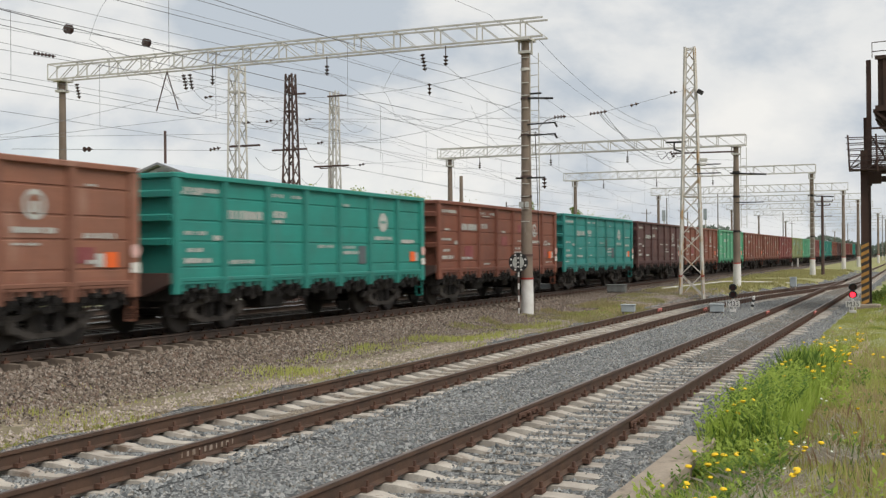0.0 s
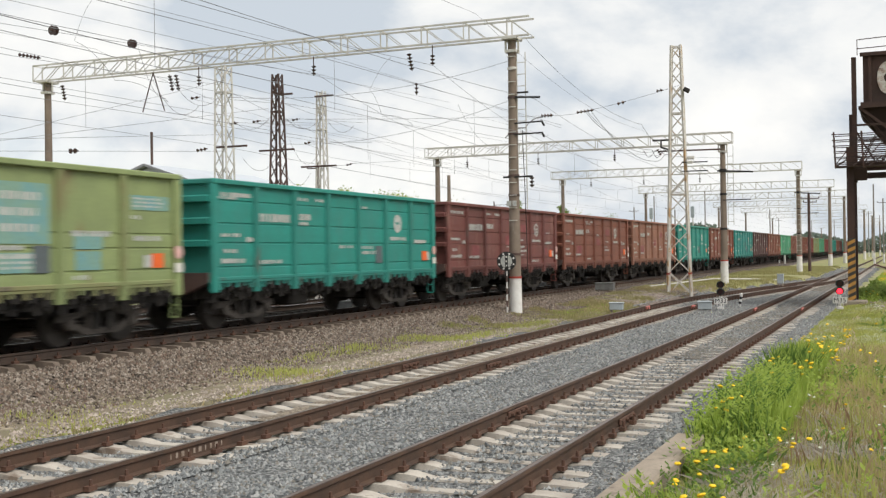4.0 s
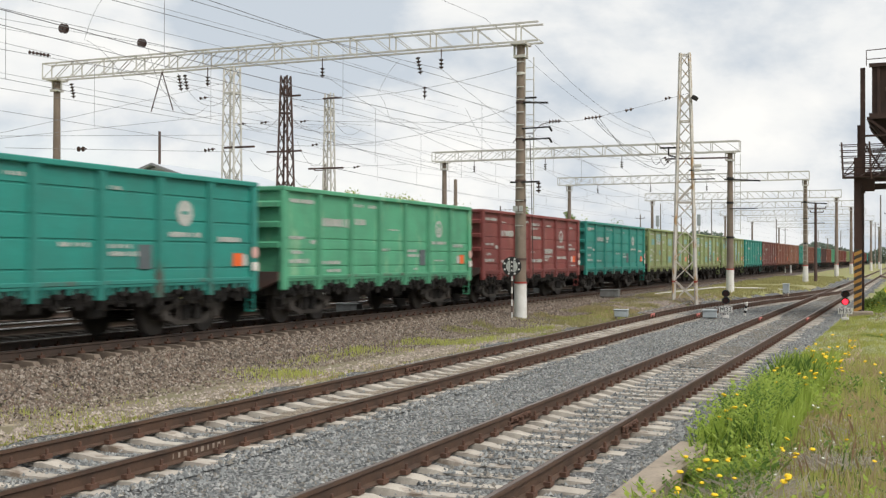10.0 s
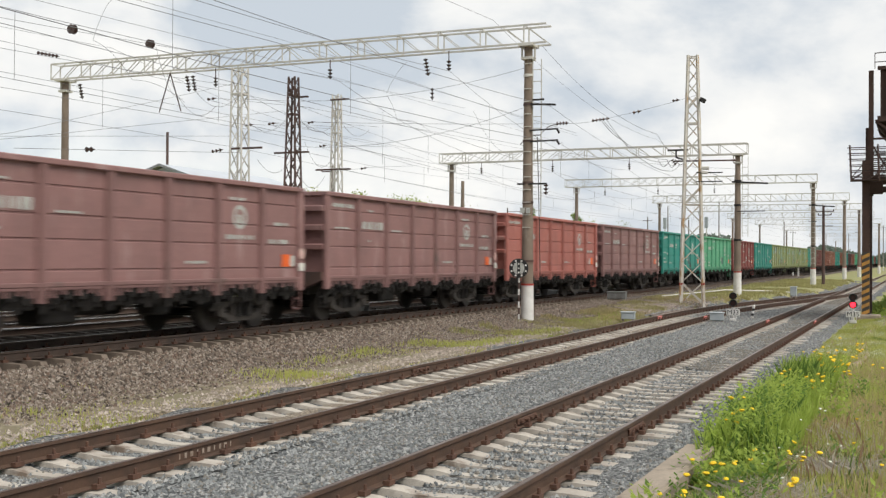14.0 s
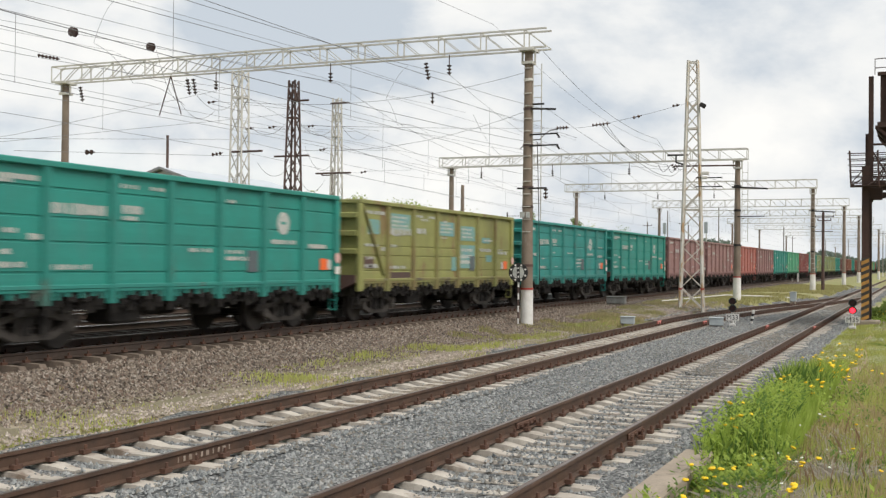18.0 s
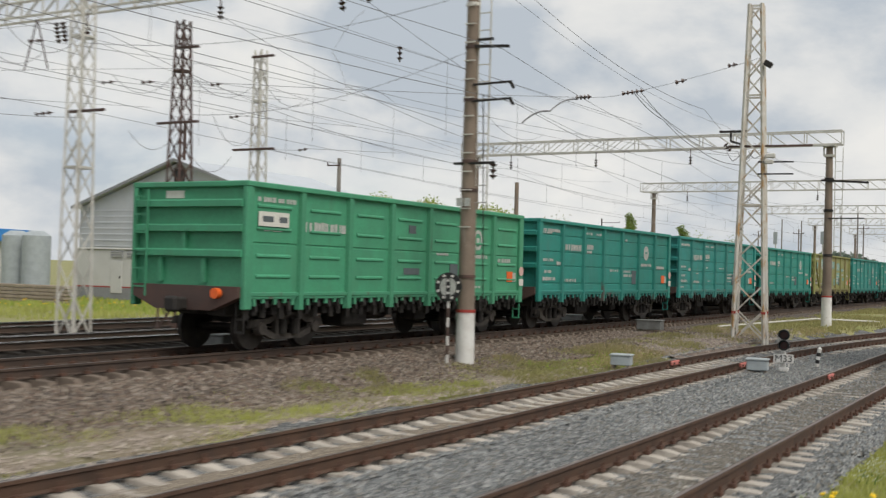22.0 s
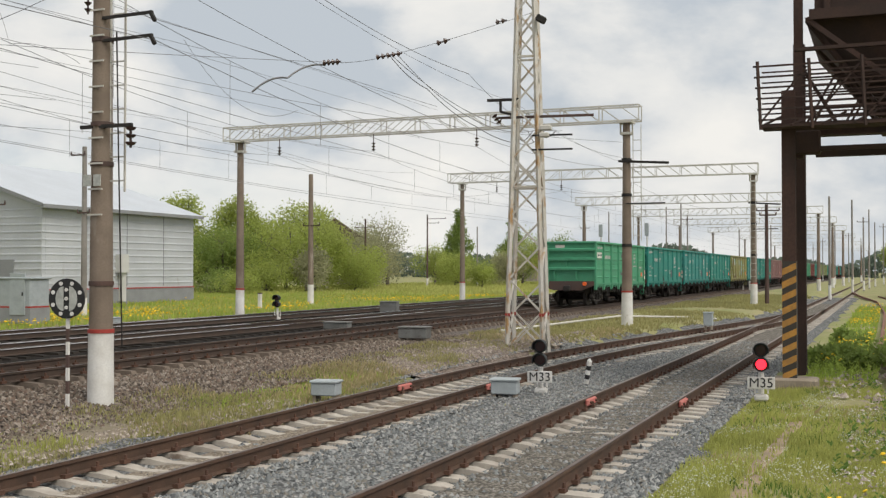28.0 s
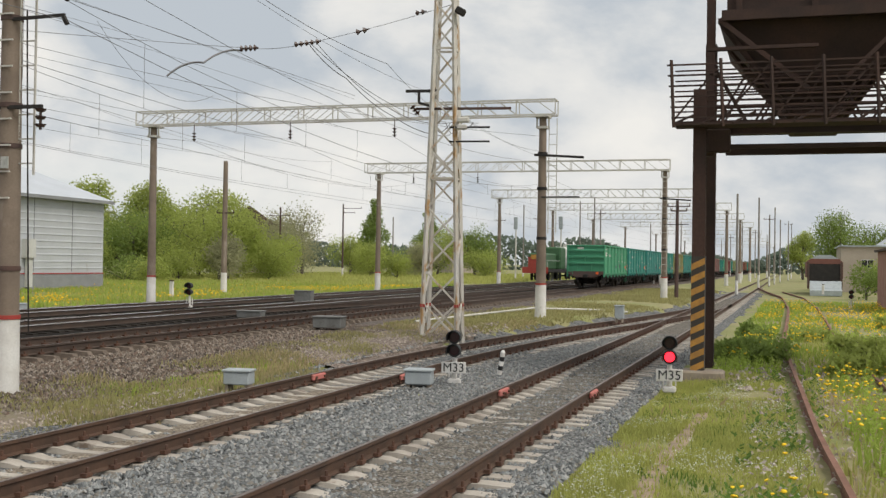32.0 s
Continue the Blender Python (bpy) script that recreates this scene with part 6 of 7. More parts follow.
def tank_wagon(y, label):
    t = thing("tank_wagon", pose(-27.6, y, Z_MAIN), label, "tank wagon", "tank wagons behind the locomotive")
    part("barrel", Shape().tube((0, -5.4, 2.6), (0, 5.4, 2.6), 1.5, None, 20).tube((0, -5.7, 2.6), (0, -5.4, 2.6), 1.0, 1.5, 20), M_TANK, t, "", True)
    part("dome", Shape().tube((0, 0, 4.0), (0, 0, 4.5), 0.6, None, 14), M_TANK, t, "", True)
    part("frame", Shape().box(0, 0, 0.98, 2.6, 11.6, 0.3), M_UNDER, t)
    for yy in (-4.6, -2.8, 2.8, 4.6):
        part("wheelset", Shape().tube((-0.85, yy, 0.48), (-0.7, yy, 0.48), 0.48, None, 14).tube((0.7, yy, 0.48), (0.85, yy, 0.48), 0.48, None, 14).tube((-0.8, yy, 0.48), (0.8, yy, 0.48), 0.09, None, 8), M_WHEEL, t)


tank_wagon(163, "white tank wagon coupled to the locomotive")
tank_wagon(175.5, "white tank wagon behind another tank wagon")
hw = thing("hopper_wagon", pose(2.95, 126, 0.12), "brown hopper wagon on the old siding", "hopper wagon")
part("body", Shape().prism([(-1.55, 1.5), (1.55, 1.5), (1.55, 2.9), (1.2, 3.2), (-1.2, 3.2), (-1.55, 2.9)], 0, 10), paint("hopper_brown", (0.19, 0.075, 0.055), None, 0.7), hw)
# no recess is cut: a black panel gives the opening's shade
part("end_opening", Shape().box(0, -0.03, 2.0, 2.7, 0.06, 1.5), M_BLACK, hw, "flat black panel for the shaded opening in the wagon end")
part("roof_ridge", Shape().prism([(-1.2, 3.2), (1.2, 3.2), (0.5, 3.55), (-0.5, 3.55)], 0.1, 9.9), M_ZINC, hw)
for x in (-1.4, 1.4):
    part("end_post", Shape().box(x, -0.1, 1.7, 0.2, 0.15, 2.4), M_DARKSTEEL, hw)
for yy in (1.2, 3.0, 7.0, 8.8):
    part("wheelset", Shape().tube((-0.85, yy, 0.48), (-0.7, yy, 0.48), 0.48, None, 14).tube((0.7, yy, 0.48), (0.85, yy, 0.48), 0.48, None, 14).tube((-0.8, yy, 0.48), (0.8, yy, 0.48), 0.09, None, 8), M_WHEEL, hw)
part("frame", Shape().box(0, 5, 1.2, 2.4, 10, 0.5), M_UNDER, hw)
bs = thing("buffer_stop", pose(2.95, 121.5, 0.1), "pale concrete buffer stop before the hopper wagon", "buffer stop")
part("block", Shape().prism([(0, 0), (2.2, 0), (2.2, 1.25), (1.5, 1.25), (0.9, 0.55), (0, 0.45)], -1.3, 1.3, "x"), M_ZINC, bs)
bg = thing("beige_building", pose(9.5, 140, 0.1), "low beige brick building with a small window", "building")
M_BEIGE = paint("beige_render", (0.42, 0.36, 0.30), (0.33, 0.28, 0.23), 0.85, 0, 0.6, 0.7, 20, 0.2)
part("wall", Shape().box(0, 6, 2.3, 9.2, 12, 4.6), M_BEIGE, bg)
part("roof", Shape().box(0, 6, 4.66, 9.6, 12.4, 0.14), M_ZINC, bg)
wn1 = part("window", Shape().box(-2.1, -0.02, 2.9, 1.1, 0.06, 0.75), M_BLACKPAINT, bg)
part("frame", Shape().box(-2.1, -0.06, 2.9, 0.06, 0.05, 0.75).box(-2.1, -0.06, 3.28, 1.2, 0.06, 0.06).box(-2.1, -0.06, 2.52, 1.2, 0.06, 0.06), M_HUT, wn1)
rw = thing("rusty_garage", pose(5.1, 84, 0.1), "rusty sheet metal garage with pale corrugated wall", "garage")
M_PINKSHEET = paint("pale_rust_sheet", (0.40, 0.24, 0.20), (0.30, 0.15, 0.11), 0.8, 0, 1.2, 0.8, 20, 0.2, (0.2, 0.08, 0.05), 0.6, 0.3)
for k in range(16):
    part("corrugated_sheet", Shape().prism([(0, 0.62 * k), (0.06, 0.62 * k + 0.15), (0.06, 0.62 * k + 0.45), (0, 0.62 * k + 0.60), (0.12, 0.62 * k + 0.60), (0.12, 0.62 * k)], 0, 3.4, "z"), M_PINKSHEET, rw)
part("roof", Shape().box(2.4, 5, 3.45, 5.2, 10.4, 0.12), M_RUST, rw)
part("wall", Shape().box(2.5, 5, 1.7, 4.6, 9.9, 3.38), M_PINKSHEET, rw)


def house(m, w, d, h, wall_mat, roof_mat, label):
    o = thing("house", m, label, "house", "houses far off")
    part("wall", Shape().box(0, 0, h / 2, w, d, h), wall_mat, o)
    part("roof", Shape().prism([(-w / 2 - 0.4, h), (w / 2 + 0.4, h), (0, h + w * 0.38)], -d / 2 - 0.4, d / 2 + 0.4), roof_mat, o)
    for x in (-w / 4, w / 4):
        part("window", Shape().box(x, -d / 2 - 0.03, h * 0.55, 0.9, 0.06, 1.1), M_BLACKPAINT, o)
    return o


M_PINKROOF = paint("pink_red_roof", (0.46, 0.13, 0.14), None, 0.7)
house(pose(-72, 262, 0.2, 0, 0, 40), 7, 9, 3.0, M_BEIGE, M_PINKROOF, "small house with a pinkish red roof")
house(pose(-78, 172, 0.2, 0, 0, 25), 8, 10, 7.2, M_BEIGE, M_DARKSTEEL, "old house among the trees with a dark roof")
house(pose(18, 215, 0.0, 0, 0, 10), 10, 12, 5.0, M_HUT, M_ROOF, "pale house with a light roof beyond the sheds")

# ---- trees and bushes ----
M_BARK = paint("bark", (0.13, 0.11, 0.09), (0.07, 0.06, 0.05), 0.95, 0, 3, 0.8, 25, 0.5)


def leafage(name, c):
    m = paint(name, c, tuple(v * 0.55 for v in c), 0.75, 0, 0.35, 0.9, 3.0, 0, None, 0.6, 1, True, True)
    nd, lk = m.node_tree.nodes, m.node_tree.links
    b = nd["Principled BSDF"]
    b.inputs["Specular IOR Level"].default_value = 0.2
    thin = nd.new("ShaderNodeBsdfTranslucent")
    both = nd.new("ShaderNodeMixShader")
    both.inputs[0].default_value = 0.55
    lk.new(b.inputs["Base Color"].links[0].from_socket, thin.inputs["Color"])
    lk.new(b.outputs[0], both.inputs[1])
    lk.new(thin.outputs[0], both.inputs[2])
    lk.new(both.outputs[0], nd["Material Output"].inputs[0])
    return m


M_LEAF_FRESH = leafage("leaf_fresh", (0.45, 0.52, 0.135))
M_LEAF_GREEN = leafage("leaf_green", (0.27, 0.36, 0.09))
M_LEAF_DULL = leafage("leaf_dull", (0.42, 0.42, 0.24))


def crown_mesh(seed, lobes, count, size):
    """Small leaf quads thickest near the skin of several overlapping lobes."""
    rng = np.random.default_rng(seed)
    vs, fs = [], []
    w = np.array([l[3] * l[4] for l in lobes])
    pick = rng.choice(len(lobes), count, p=w / w.sum())
    d = rng.normal(size=(count, 3))
    d /= np.linalg.norm(d, axis=1)[:, None]
    rad = rng.uniform(0.2, 1.0, count) ** 0.5 * rng.uniform(0.75, 1.3, count)
    lo_ = np.array([[l[0], l[1], l[2]] for l in lobes])[pick]
    sc = np.array([[l[3], l[3], l[4]] for l in lobes])[pick]
    p = lo_ + d * rad[:, None] * sc
    a = rng.normal(size=(count, 3))
    a /= np.linalg.norm(a, axis=1)[:, None]
    b = np.cross(a, rng.normal(size=(count, 3)))
    b /= np.linalg.norm(b, axis=1)[:, None]
    s = (size * rng.uniform(0.6, 1.4, count))[:, None]
    quad = np.stack([p - a * s, p + b * s * 0.55, p + a * s, p - b * s * 0.55], 1).reshape(-1, 3)
    me = bpy.data.meshes.new("crown")
    me.from_pydata(quad.tolist(), [], np.arange(count * 4).reshape(-1, 4).tolist())
    return me


def tree(x, y, z, h, w, leaf, label, seed, form="round", name="tree", group="trees beyond the meadow"):
    rng = random.Random(seed)
    t = thing(name, pose(x, y, z, 0, 0, rng.uniform(0, 360)), label, name, group)
    th = h * (0.85 if form != "bush" else 0.5)
    r = 0.028 * h + 0.03
    tr = Shape()
    p = Vector((0, 0, -0.3))
    pts = [p]
    for k in range(5):
        p = p + Vector((rng.uniform(-0.05, 0.05) * h * 0.5, rng.uniform(-0.05, 0.05) * h * 0.5, (th + 0.3) / 5))
        pts.append(p)
    for k, (a, b) in enumerate(zip(pts, pts[1:])):
        tr.tube(a, b, r * (1 - k / 6), r * (1 - (k + 1) / 6), 7, False)
    part("trunk", tr, M_BARK, t, "", True)
    lobes = []
    limbs = Shape()
    n = 15 if form != "bush" else 9
    for k in range(n):
        s = (k + 0.5) / n
        if form == "cone":
            zz, rr, lr = h * (0.15 + 0.8 * s), w * 0.42 * (1 - s) ** 0.8, w * (0.30 - 0.2 * s)
        elif form == "tall":
            zz, rr, lr = h * (0.30 + 0.62 * s), w * 0.36 * math.sin(math.pi * (0.2 + 0.75 * s)), w * rng.uniform(0.18, 0.30)
        elif form == "bush":
            zz, rr, lr = h * (0.25 + 0.45 * rng.random()), w * 0.36 * rng.random() ** 0.5, w * rng.uniform(0.18, 0.28)
        else:
            zz, rr, lr = h * (0.30 + 0.52 * s), w * 0.36 * math.sin(math.pi * (0.15 + 0.7 * s)), w * rng.uniform(0.22, 0.36)
        an = rng.uniform(0, 6.283)
        c = (rr * math.cos(an), rr * math.sin(an), zz)
        lobes.append((*c, lr, lr * rng.uniform(0.75, 1.25)))
        j = min(4, int(zz / h * 4))
        limbs.tube(pts[j], c, r * 0.32, r * 0.1, 5, False)
        for q in range(3):
            limbs.tube(c, (c[0] + rng.uniform(-1, 1) * lr, c[1] + rng.uniform(-1, 1) * lr, c[2] + rng.uniform(0.2, 1.1) * lr), r * 0.1, r * 0.03, 4, False)
    part("limb_frame", limbs, M_BARK, t)
    count = int(min(9500, 800 + 170 * w * h * (0.75 if form == "tall" else 1.0)))
    me = crown_mesh(seed, lobes, count, 0.075 + 0.007 * h)
    me.materials.append(leaf)
    part("crown", me, leaf, t, "")
    return t


FR, GR, DU = M_LEAF_FRESH, M_LEAF_GREEN, M_LEAF_DULL
TREES = [(-72, 124, 10.4, 7, FR, "tall"), (-67, 127, 10.2, 6, FR, "tall"), (-64, 119, 6.6, 7.5, GR, "round"), (-61, 122, 7.0, 6.5, FR, "round"), (-62.5, 130, 8.4, 8, FR, "round"), (-58, 128, 8.0, 7, FR, "round"),
         (-66, 141, 11.0, 8, FR, "round"), (-54.5, 120, 4.8, 6, DU, "bush"), (-62, 150, 6.8, 8, DU, "round"), (-58, 140, 6.0, 7, FR, "bush"), (-69, 171, 9.6, 9.5, DU, "round"), (-66, 182, 6.2, 8, FR, "bush"),
         (-66, 192, 13.0, 6.5, GR, "cone"), (-59.5, 201, 11.2, 6.5, GR, "cone"), (-60, 176, 5.0, 8, FR, "bush"), (-56, 196, 7.5, 8, FR, "round"), (-52, 205, 8.0, 7, GR, "round"), (-75, 140, 9, 8, FR, "round"),
         (-60, 112, 2.6, 5, GR, "bush"), (-66, 116, 4.6, 6, FR, "bush"), (-58, 118, 4.2, 6, FR, "bush"), (-63.5, 138, 6.5, 7, FR, "bush"), (-55, 132, 4.5, 7, FR, "bush"), (-50, 160, 4.0, 6, FR, "bush"), (-46, 190, 4.5, 7, FR, "bush"), (-52, 178, 5.5, 7, DU, "bush"), (-56, 110, 2.2, 4.5, FR, "bush"), (-80, 118, 8, 8, FR, "round"), (-74, 66, 6, 7, FR, "round"), (-84, 70, 7, 8, FR, "round"), (-70, 56, 5, 6, DU, "bush"), (-90, 60, 7, 9, FR, "round"),
         (8.2, 220, 12.0, 9, GR, "round"), (14, 230, 10.0, 8, GR, "round"), (2.5, 260, 9.5, 6, FR, "tall"), (16, 175, 8, 7, FR, "round"), (5.6, 112, 2.6, 4, GR, "bush"), (7.5, 120, 3.2, 4, FR, "bush")]
KIND_WORDS = {"tall": "tall loose tree in fresh spring leaf", "round": "round leafy tree in fresh spring green", "cone": "narrow conical dark green tree", "bush": "low spreading green bush in the meadow"}
for i, (x, y, h, w, leaf, form) in enumerate(TREES):
    tree(x, y, 0.3 if y > 20 else 0.1, h, w, leaf, KIND_WORDS[form], 40 + i, form, "bush" if form == "bush" else "tree")

rb = random.Random(77)
for k in range(22):
    bx, by = (rb.uniform(-1.5, -0.3), rb.uniform(49, 60)) if k < 6 else (rb.uniform(0.9, 4.5), rb.uniform(36, 60)) if k < 15 else (rb.uniform(2.0, 8.0), rb.uniform(60, 92))
    tree(bx, by, -0.05, rb.uniform(0.35, 0.75), rb.uniform(0.9, 1.7), rb.choice((M_LEAF_GREEN, M_LEAF_FRESH)), "low leafy weed clump over the old siding", 300 + k, "bush", "bush", "weed clumps at the old siding")

# far woods along the horizon
rngw = np.random.default_rng(5)
nw = 26000
wx = rngw.uniform(-520, 420, nw)
base_h = 9 + 3.2 * np.sin(wx * 0.05) + 2.2 * np.sin(wx * 0.17 + 1)
wz = rngw.uniform(0, 1, nw) ** 0.75 * base_h
wy = 470 + 60 * np.sin(wx * 0.011) + rngw.uniform(-14, 14, nw) + 0.1 * np.abs(wx)
p = np.stack([wx, wy, wz], 1)
a = rngw.normal(size=(nw, 3))
a /= np.linalg.norm(a, axis=1)[:, None]
b = np.cross(a, rngw.normal(size=(nw, 3)))
b /= np.linalg.norm(b, axis=1)[:, None]
s = rngw.uniform(0.7, 1.6, nw)[:, None]
q = np.stack([p - a * s, p + b * s * 0.6, p + a * s, p - b * s * 0.6], 1).reshape(-1, 3)
# distance haze is mixed into this paler, greyer leaf colour
M_LEAF_FAR = leafage("leaf_far", (0.19, 0.24, 0.19))
sheet("far_woods", q.tolist(), np.arange(nw * 4).reshape(-1, 4).tolist(), M_LEAF_FAR, "dark green woods along the horizon", "woods", "stuff")


# ---- stones, grass and flowers ----
def stones(name, count, place, size, material, label, seed):
    """Loose crushed stones, each a skewed broken lump half sunk in its bed."""
    rng = np.random.default_rng(seed)
    xs, ys = place(rng, count)
    free = np.ones(len(xs), bool)
    lift = np.zeros(len(xs))
    for line, start, cover in ((X_B, 5.2, 0.42), (X_A, 7.1, 0.06), (X_M[0], 12.3, 0.0)):
        near = np.abs(xs - line)
        gap = np.abs((ys - start + PITCH / 2) % PITCH - PITCH / 2)
        lone = rng.random(len(xs))
        drift = np.array([noise.noise((x * 0.8, y * 0.5, 17)) for x, y in zip(xs, ys)])
        buried = cover + (0.55 * np.clip((ys - 17) / 9, 0, 1) if line == X_B else 0.0)
        spare = np.where(near < 0.5, buried + 0.5 * drift, np.where(near > 1.12, 0.6 if cover else 0.08, np.where(near > 1.0, 0.25 if cover else 0.03, 0.05)))
        free &= ~((near < 1.42) & (gap < 0.12 + 0.04 * rng.random(len(xs))) & (lone > spare))
        free &= ~(np.abs(near - 0.795) < 0.10)
        lift += np.where((near > 1.1) & (near < 1.45) & (line == X_A), 0.03, 0.0)
        lift += np.where((near < 0.55) & (gap < 0.14) & (line > -12), 0.03, 0.0)
    free &= ~((xs > -2.65) & (xs < -2.2) & (ys < 13.2))
    free &= ~((np.abs(xs - X_A) < 0.72) & (ys > 13.5) & (ys < 43) & (rng.random(len(xs)) < 0.8))
    if material is M_STONE:
        free &= np.array([x > line_a(y) - (1.95 if y > 42 else 1.5 + 0.25 * noise.noise((x, y * 0.7, 4))) for x, y in zip(xs, ys)])
    xs, ys = xs[free], ys[free]
    n = len(xs)
    zs = np.array([ground_z(x, y) for x, y in zip(xs, ys)]) + 0.012 + lift[free]
    base = np.array([(1, 0, -0.35), (0, 1, -0.35), (-1, 0, -0.35), (0, -1, -0.35), (0.15, 0.1, 0.85)], float)
    r = size * rng.uniform(0.6, 1.35, n)[:, None, None]
    v = base[None] * rng.uniform(0.55, 1.25, (n, 5, 1)) * r + rng.normal(size=(n, 5, 3)) * r * 0.18
    an = rng.uniform(0, 6.283, n)
    c, sn = np.cos(an)[:, None], np.sin(an)[:, None]
    v = np.stack([v[:, :, 0] * c - v[:, :, 1] * sn, v[:, :, 0] * sn + v[:, :, 1] * c, v[:, :, 2] * 0.8], 2)
    v += np.stack([xs, ys, zs], 1)[:, None, :]
    f0 = np.array([(0, 1, 4), (1, 2, 4), (2, 3, 4), (3, 0, 4)])
    f = (f0[None] + 5 * np.arange(n)[:, None, None]).reshape(-1, 3)
    return sheet(name, v.reshape(-1, 3).tolist(), f.tolist(), material, label, "stones", "stuff")


def in_box(x0, x1, y0, y1, power=1.0):
    def place(rng, n):
        return rng.uniform(x0, x1, n), y0 + (y1 - y0) * rng.uniform(0, 1, n) ** power
    return place


for ob_name, args in (("ballast_stones", (76000, in_box(-10.3, -2.35, 5.5, 32, 1.5), 0.031, M_STONE, "loose grey crushed stones between the sidings", 1)),
                      ("ballast_stones", (60000, in_box(-10.3, -2.4, 30, 62, 1.3), 0.036, M_STONE, "loose grey crushed stones between the sidings", 2)),
                      ("ballast_stones", (42000, in_box(-14.9, -11.9, 10, 56, 1.2), 0.039, M_STONE_BROWN, "loose brown stones on the slope of the main line bed", 3)),
                      ("ballast_stones", (1500, in_box(-12.4, -10.0, 10, 38, 1.1), 0.027, M_STONE_PALE, "scattered pale stones on the dry verge", 4)),
                      ("ballast_stones", (7000, in_box(-12.7, -11.2, 9, 42, 1.2), 0.03, M_STONE_BROWN, "brown stones strewn over the dry verge", 9)),
                      ("ballast_stones", (4200, in_box(-10.9, -9.65, 7, 40, 1.2), 0.03, M_STONE_PALE, "pale stones strewn along the edge of the siding", 10)),
                      ("ballast_stones", (14000, in_box(-10.3, -2.6, -7, 6), 0.032, M_STONE, "loose grey stones along the near sidings", 12)),
                      ("ballast_stones", (9000, in_box(-14.9, -11.6, -7, 10.5), 0.034, M_STONE_BROWN, "loose brown stones on the near slope", 13)),
                      ("ballast_stones", (420, in_box(-1.3, 3.0, 43, 52), 0.06, M_STONE_PALE, "broken concrete rubble by the loading bunker", 8)),
                      ("ballast_stones", (2600, in_box(-12.6, -8.9, 45, 59), 0.048, M_STONE_PALE, "scattered pale stones at the foot of the tower", 6)),
                      ("ballast_stones", (500, in_box(-0.5, 1.2, 33, 44), 0.035, M_STONE_PALE, "scattered stones between weeds at the old siding", 7))):
    stones(ob_name, *args)


def path_x(y):
    return -1.25 - 0.012 * (y - 24) + 0.12 * math.sin(y * 0.5)


def bare(x, y):
    """Trodden or rail-covered ground, where little grows."""
    if 23 < y < 40 and noise.noise((x * 14, y * 14, 2)) > -0.18 and abs(x - path_x(y)) < 0.15 + 0.12 * noise.noise((x * 3, y * 2, 5)):
        return True
    if 44 < y < 128 and bed_edge(y) - 0.1 < x < -2.6:
        return True
    return 30 < y < 92 and (-0.22 < x - line_s(y) < 0.12 or -0.12 < x - line_s(y) - 1.62 < 0.10)


def blades(name, count, place, height, width, material, label, seed, patch=0.55, cut=-0.2, lean=0.45):
    """Single grass blades in patches, each a thin bent pair of triangles."""
    rng = np.random.default_rng(seed)
    xs, ys = place(rng, count)
    ok = np.array([noise.noise((x * patch, y * patch, seed)) > cut + 0.25 * rng.random() and not bare(x, y) for x, y in zip(xs, ys)])
    xs, ys = xs[ok], ys[ok]
    n = len(xs)
    zs = np.array([rough_z(x, y, -0.07) for x, y in zip(xs, ys)])
    tall = np.array([0.75 + 0.6 * noise.noise((x * 0.8, y * 0.8, 11)) for x, y in zip(xs, ys)])
    h = height * rng.uniform(0.45, 1.25, n) * tall
    an = rng.uniform(0, 6.283, n)
    w = width * rng.uniform(0.6, 1.4, n)
    dx, dy = np.cos(an), np.sin(an)
    le = rng.uniform(0, lean, n) * h
    la = rng.uniform(0, 6.283, n)
    lx, ly = np.cos(la) * le, np.sin(la) * le
    v = np.stack([np.stack([xs - dx * w, ys - dy * w, zs], 1), np.stack([xs + dx * w, ys + dy * w, zs], 1),
                  np.stack([xs + lx * 0.35 + dx * w * 0.8, ys + ly * 0.35 + dy * w * 0.8, zs + h * 0.6], 1), np.stack([xs + lx, ys + ly, zs + h], 1),
                  np.stack([xs + lx * 0.35 - dx * w * 0.8, ys + ly * 0.35 - dy * w * 0.8, zs + h * 0.6], 1)], 1)
    f = (np.array([(0, 1, 2, 3, 4)])[None] + 5 * np.arange(n)[:, None, None]).reshape(-1, 5)
    return sheet(name, v.reshape(-1, 3).tolist(), f.tolist(), material, label, "grass", "stuff")


M_GRASS = leafage("grass_green", (0.56, 0.58, 0.18))
M_GRASS_DARK = leafage("weed_green", (0.43, 0.55, 0.11))
M_GRASS_DRY = leafage("grass_dry", (0.60, 0.49, 0.29))
M_GRASS_OLIVE = leafage("grass_olive", (0.45, 0.42, 0.19))
M_GRASS_DEEP = leafage("grass_deep", (0.16, 0.27, 0.055))
M_STRAW = leafage("dead_grass", (0.66, 0.60, 0.52))
M_STEM = leafage("brown_stem", (0.42, 0.29, 0.18))
blades("tall_weeds", 5000, in_box(-2.3, -1.3, 12.5, 23), 0.56, 0.012, M_GRASS_DARK, "lush tall green weeds beside the ballast", 11, 0.7, -0.3)
blades("tall_weeds", 2400, in_box(-2.25, -1.5, 7, 12.8), 0.30, 0.011, M_GRASS_DARK, "green weeds along the concrete kerb", 17, 0.8, -0.2)
blades("grass", 44000, in_box(-2.2, 3.4, 6.5, 27), 0.18, 0.006, M_GRASS, "fresh green grass beside the siding", 12, 0.6, -0.55)
blades("grass_litter", 22000, in_box(-1.9, 3.4, 6.5, 27), 0.11, 0.007, M_GRASS_DRY, "short dry litter between the grass", 30, 0.4, -0.7, 1.8)
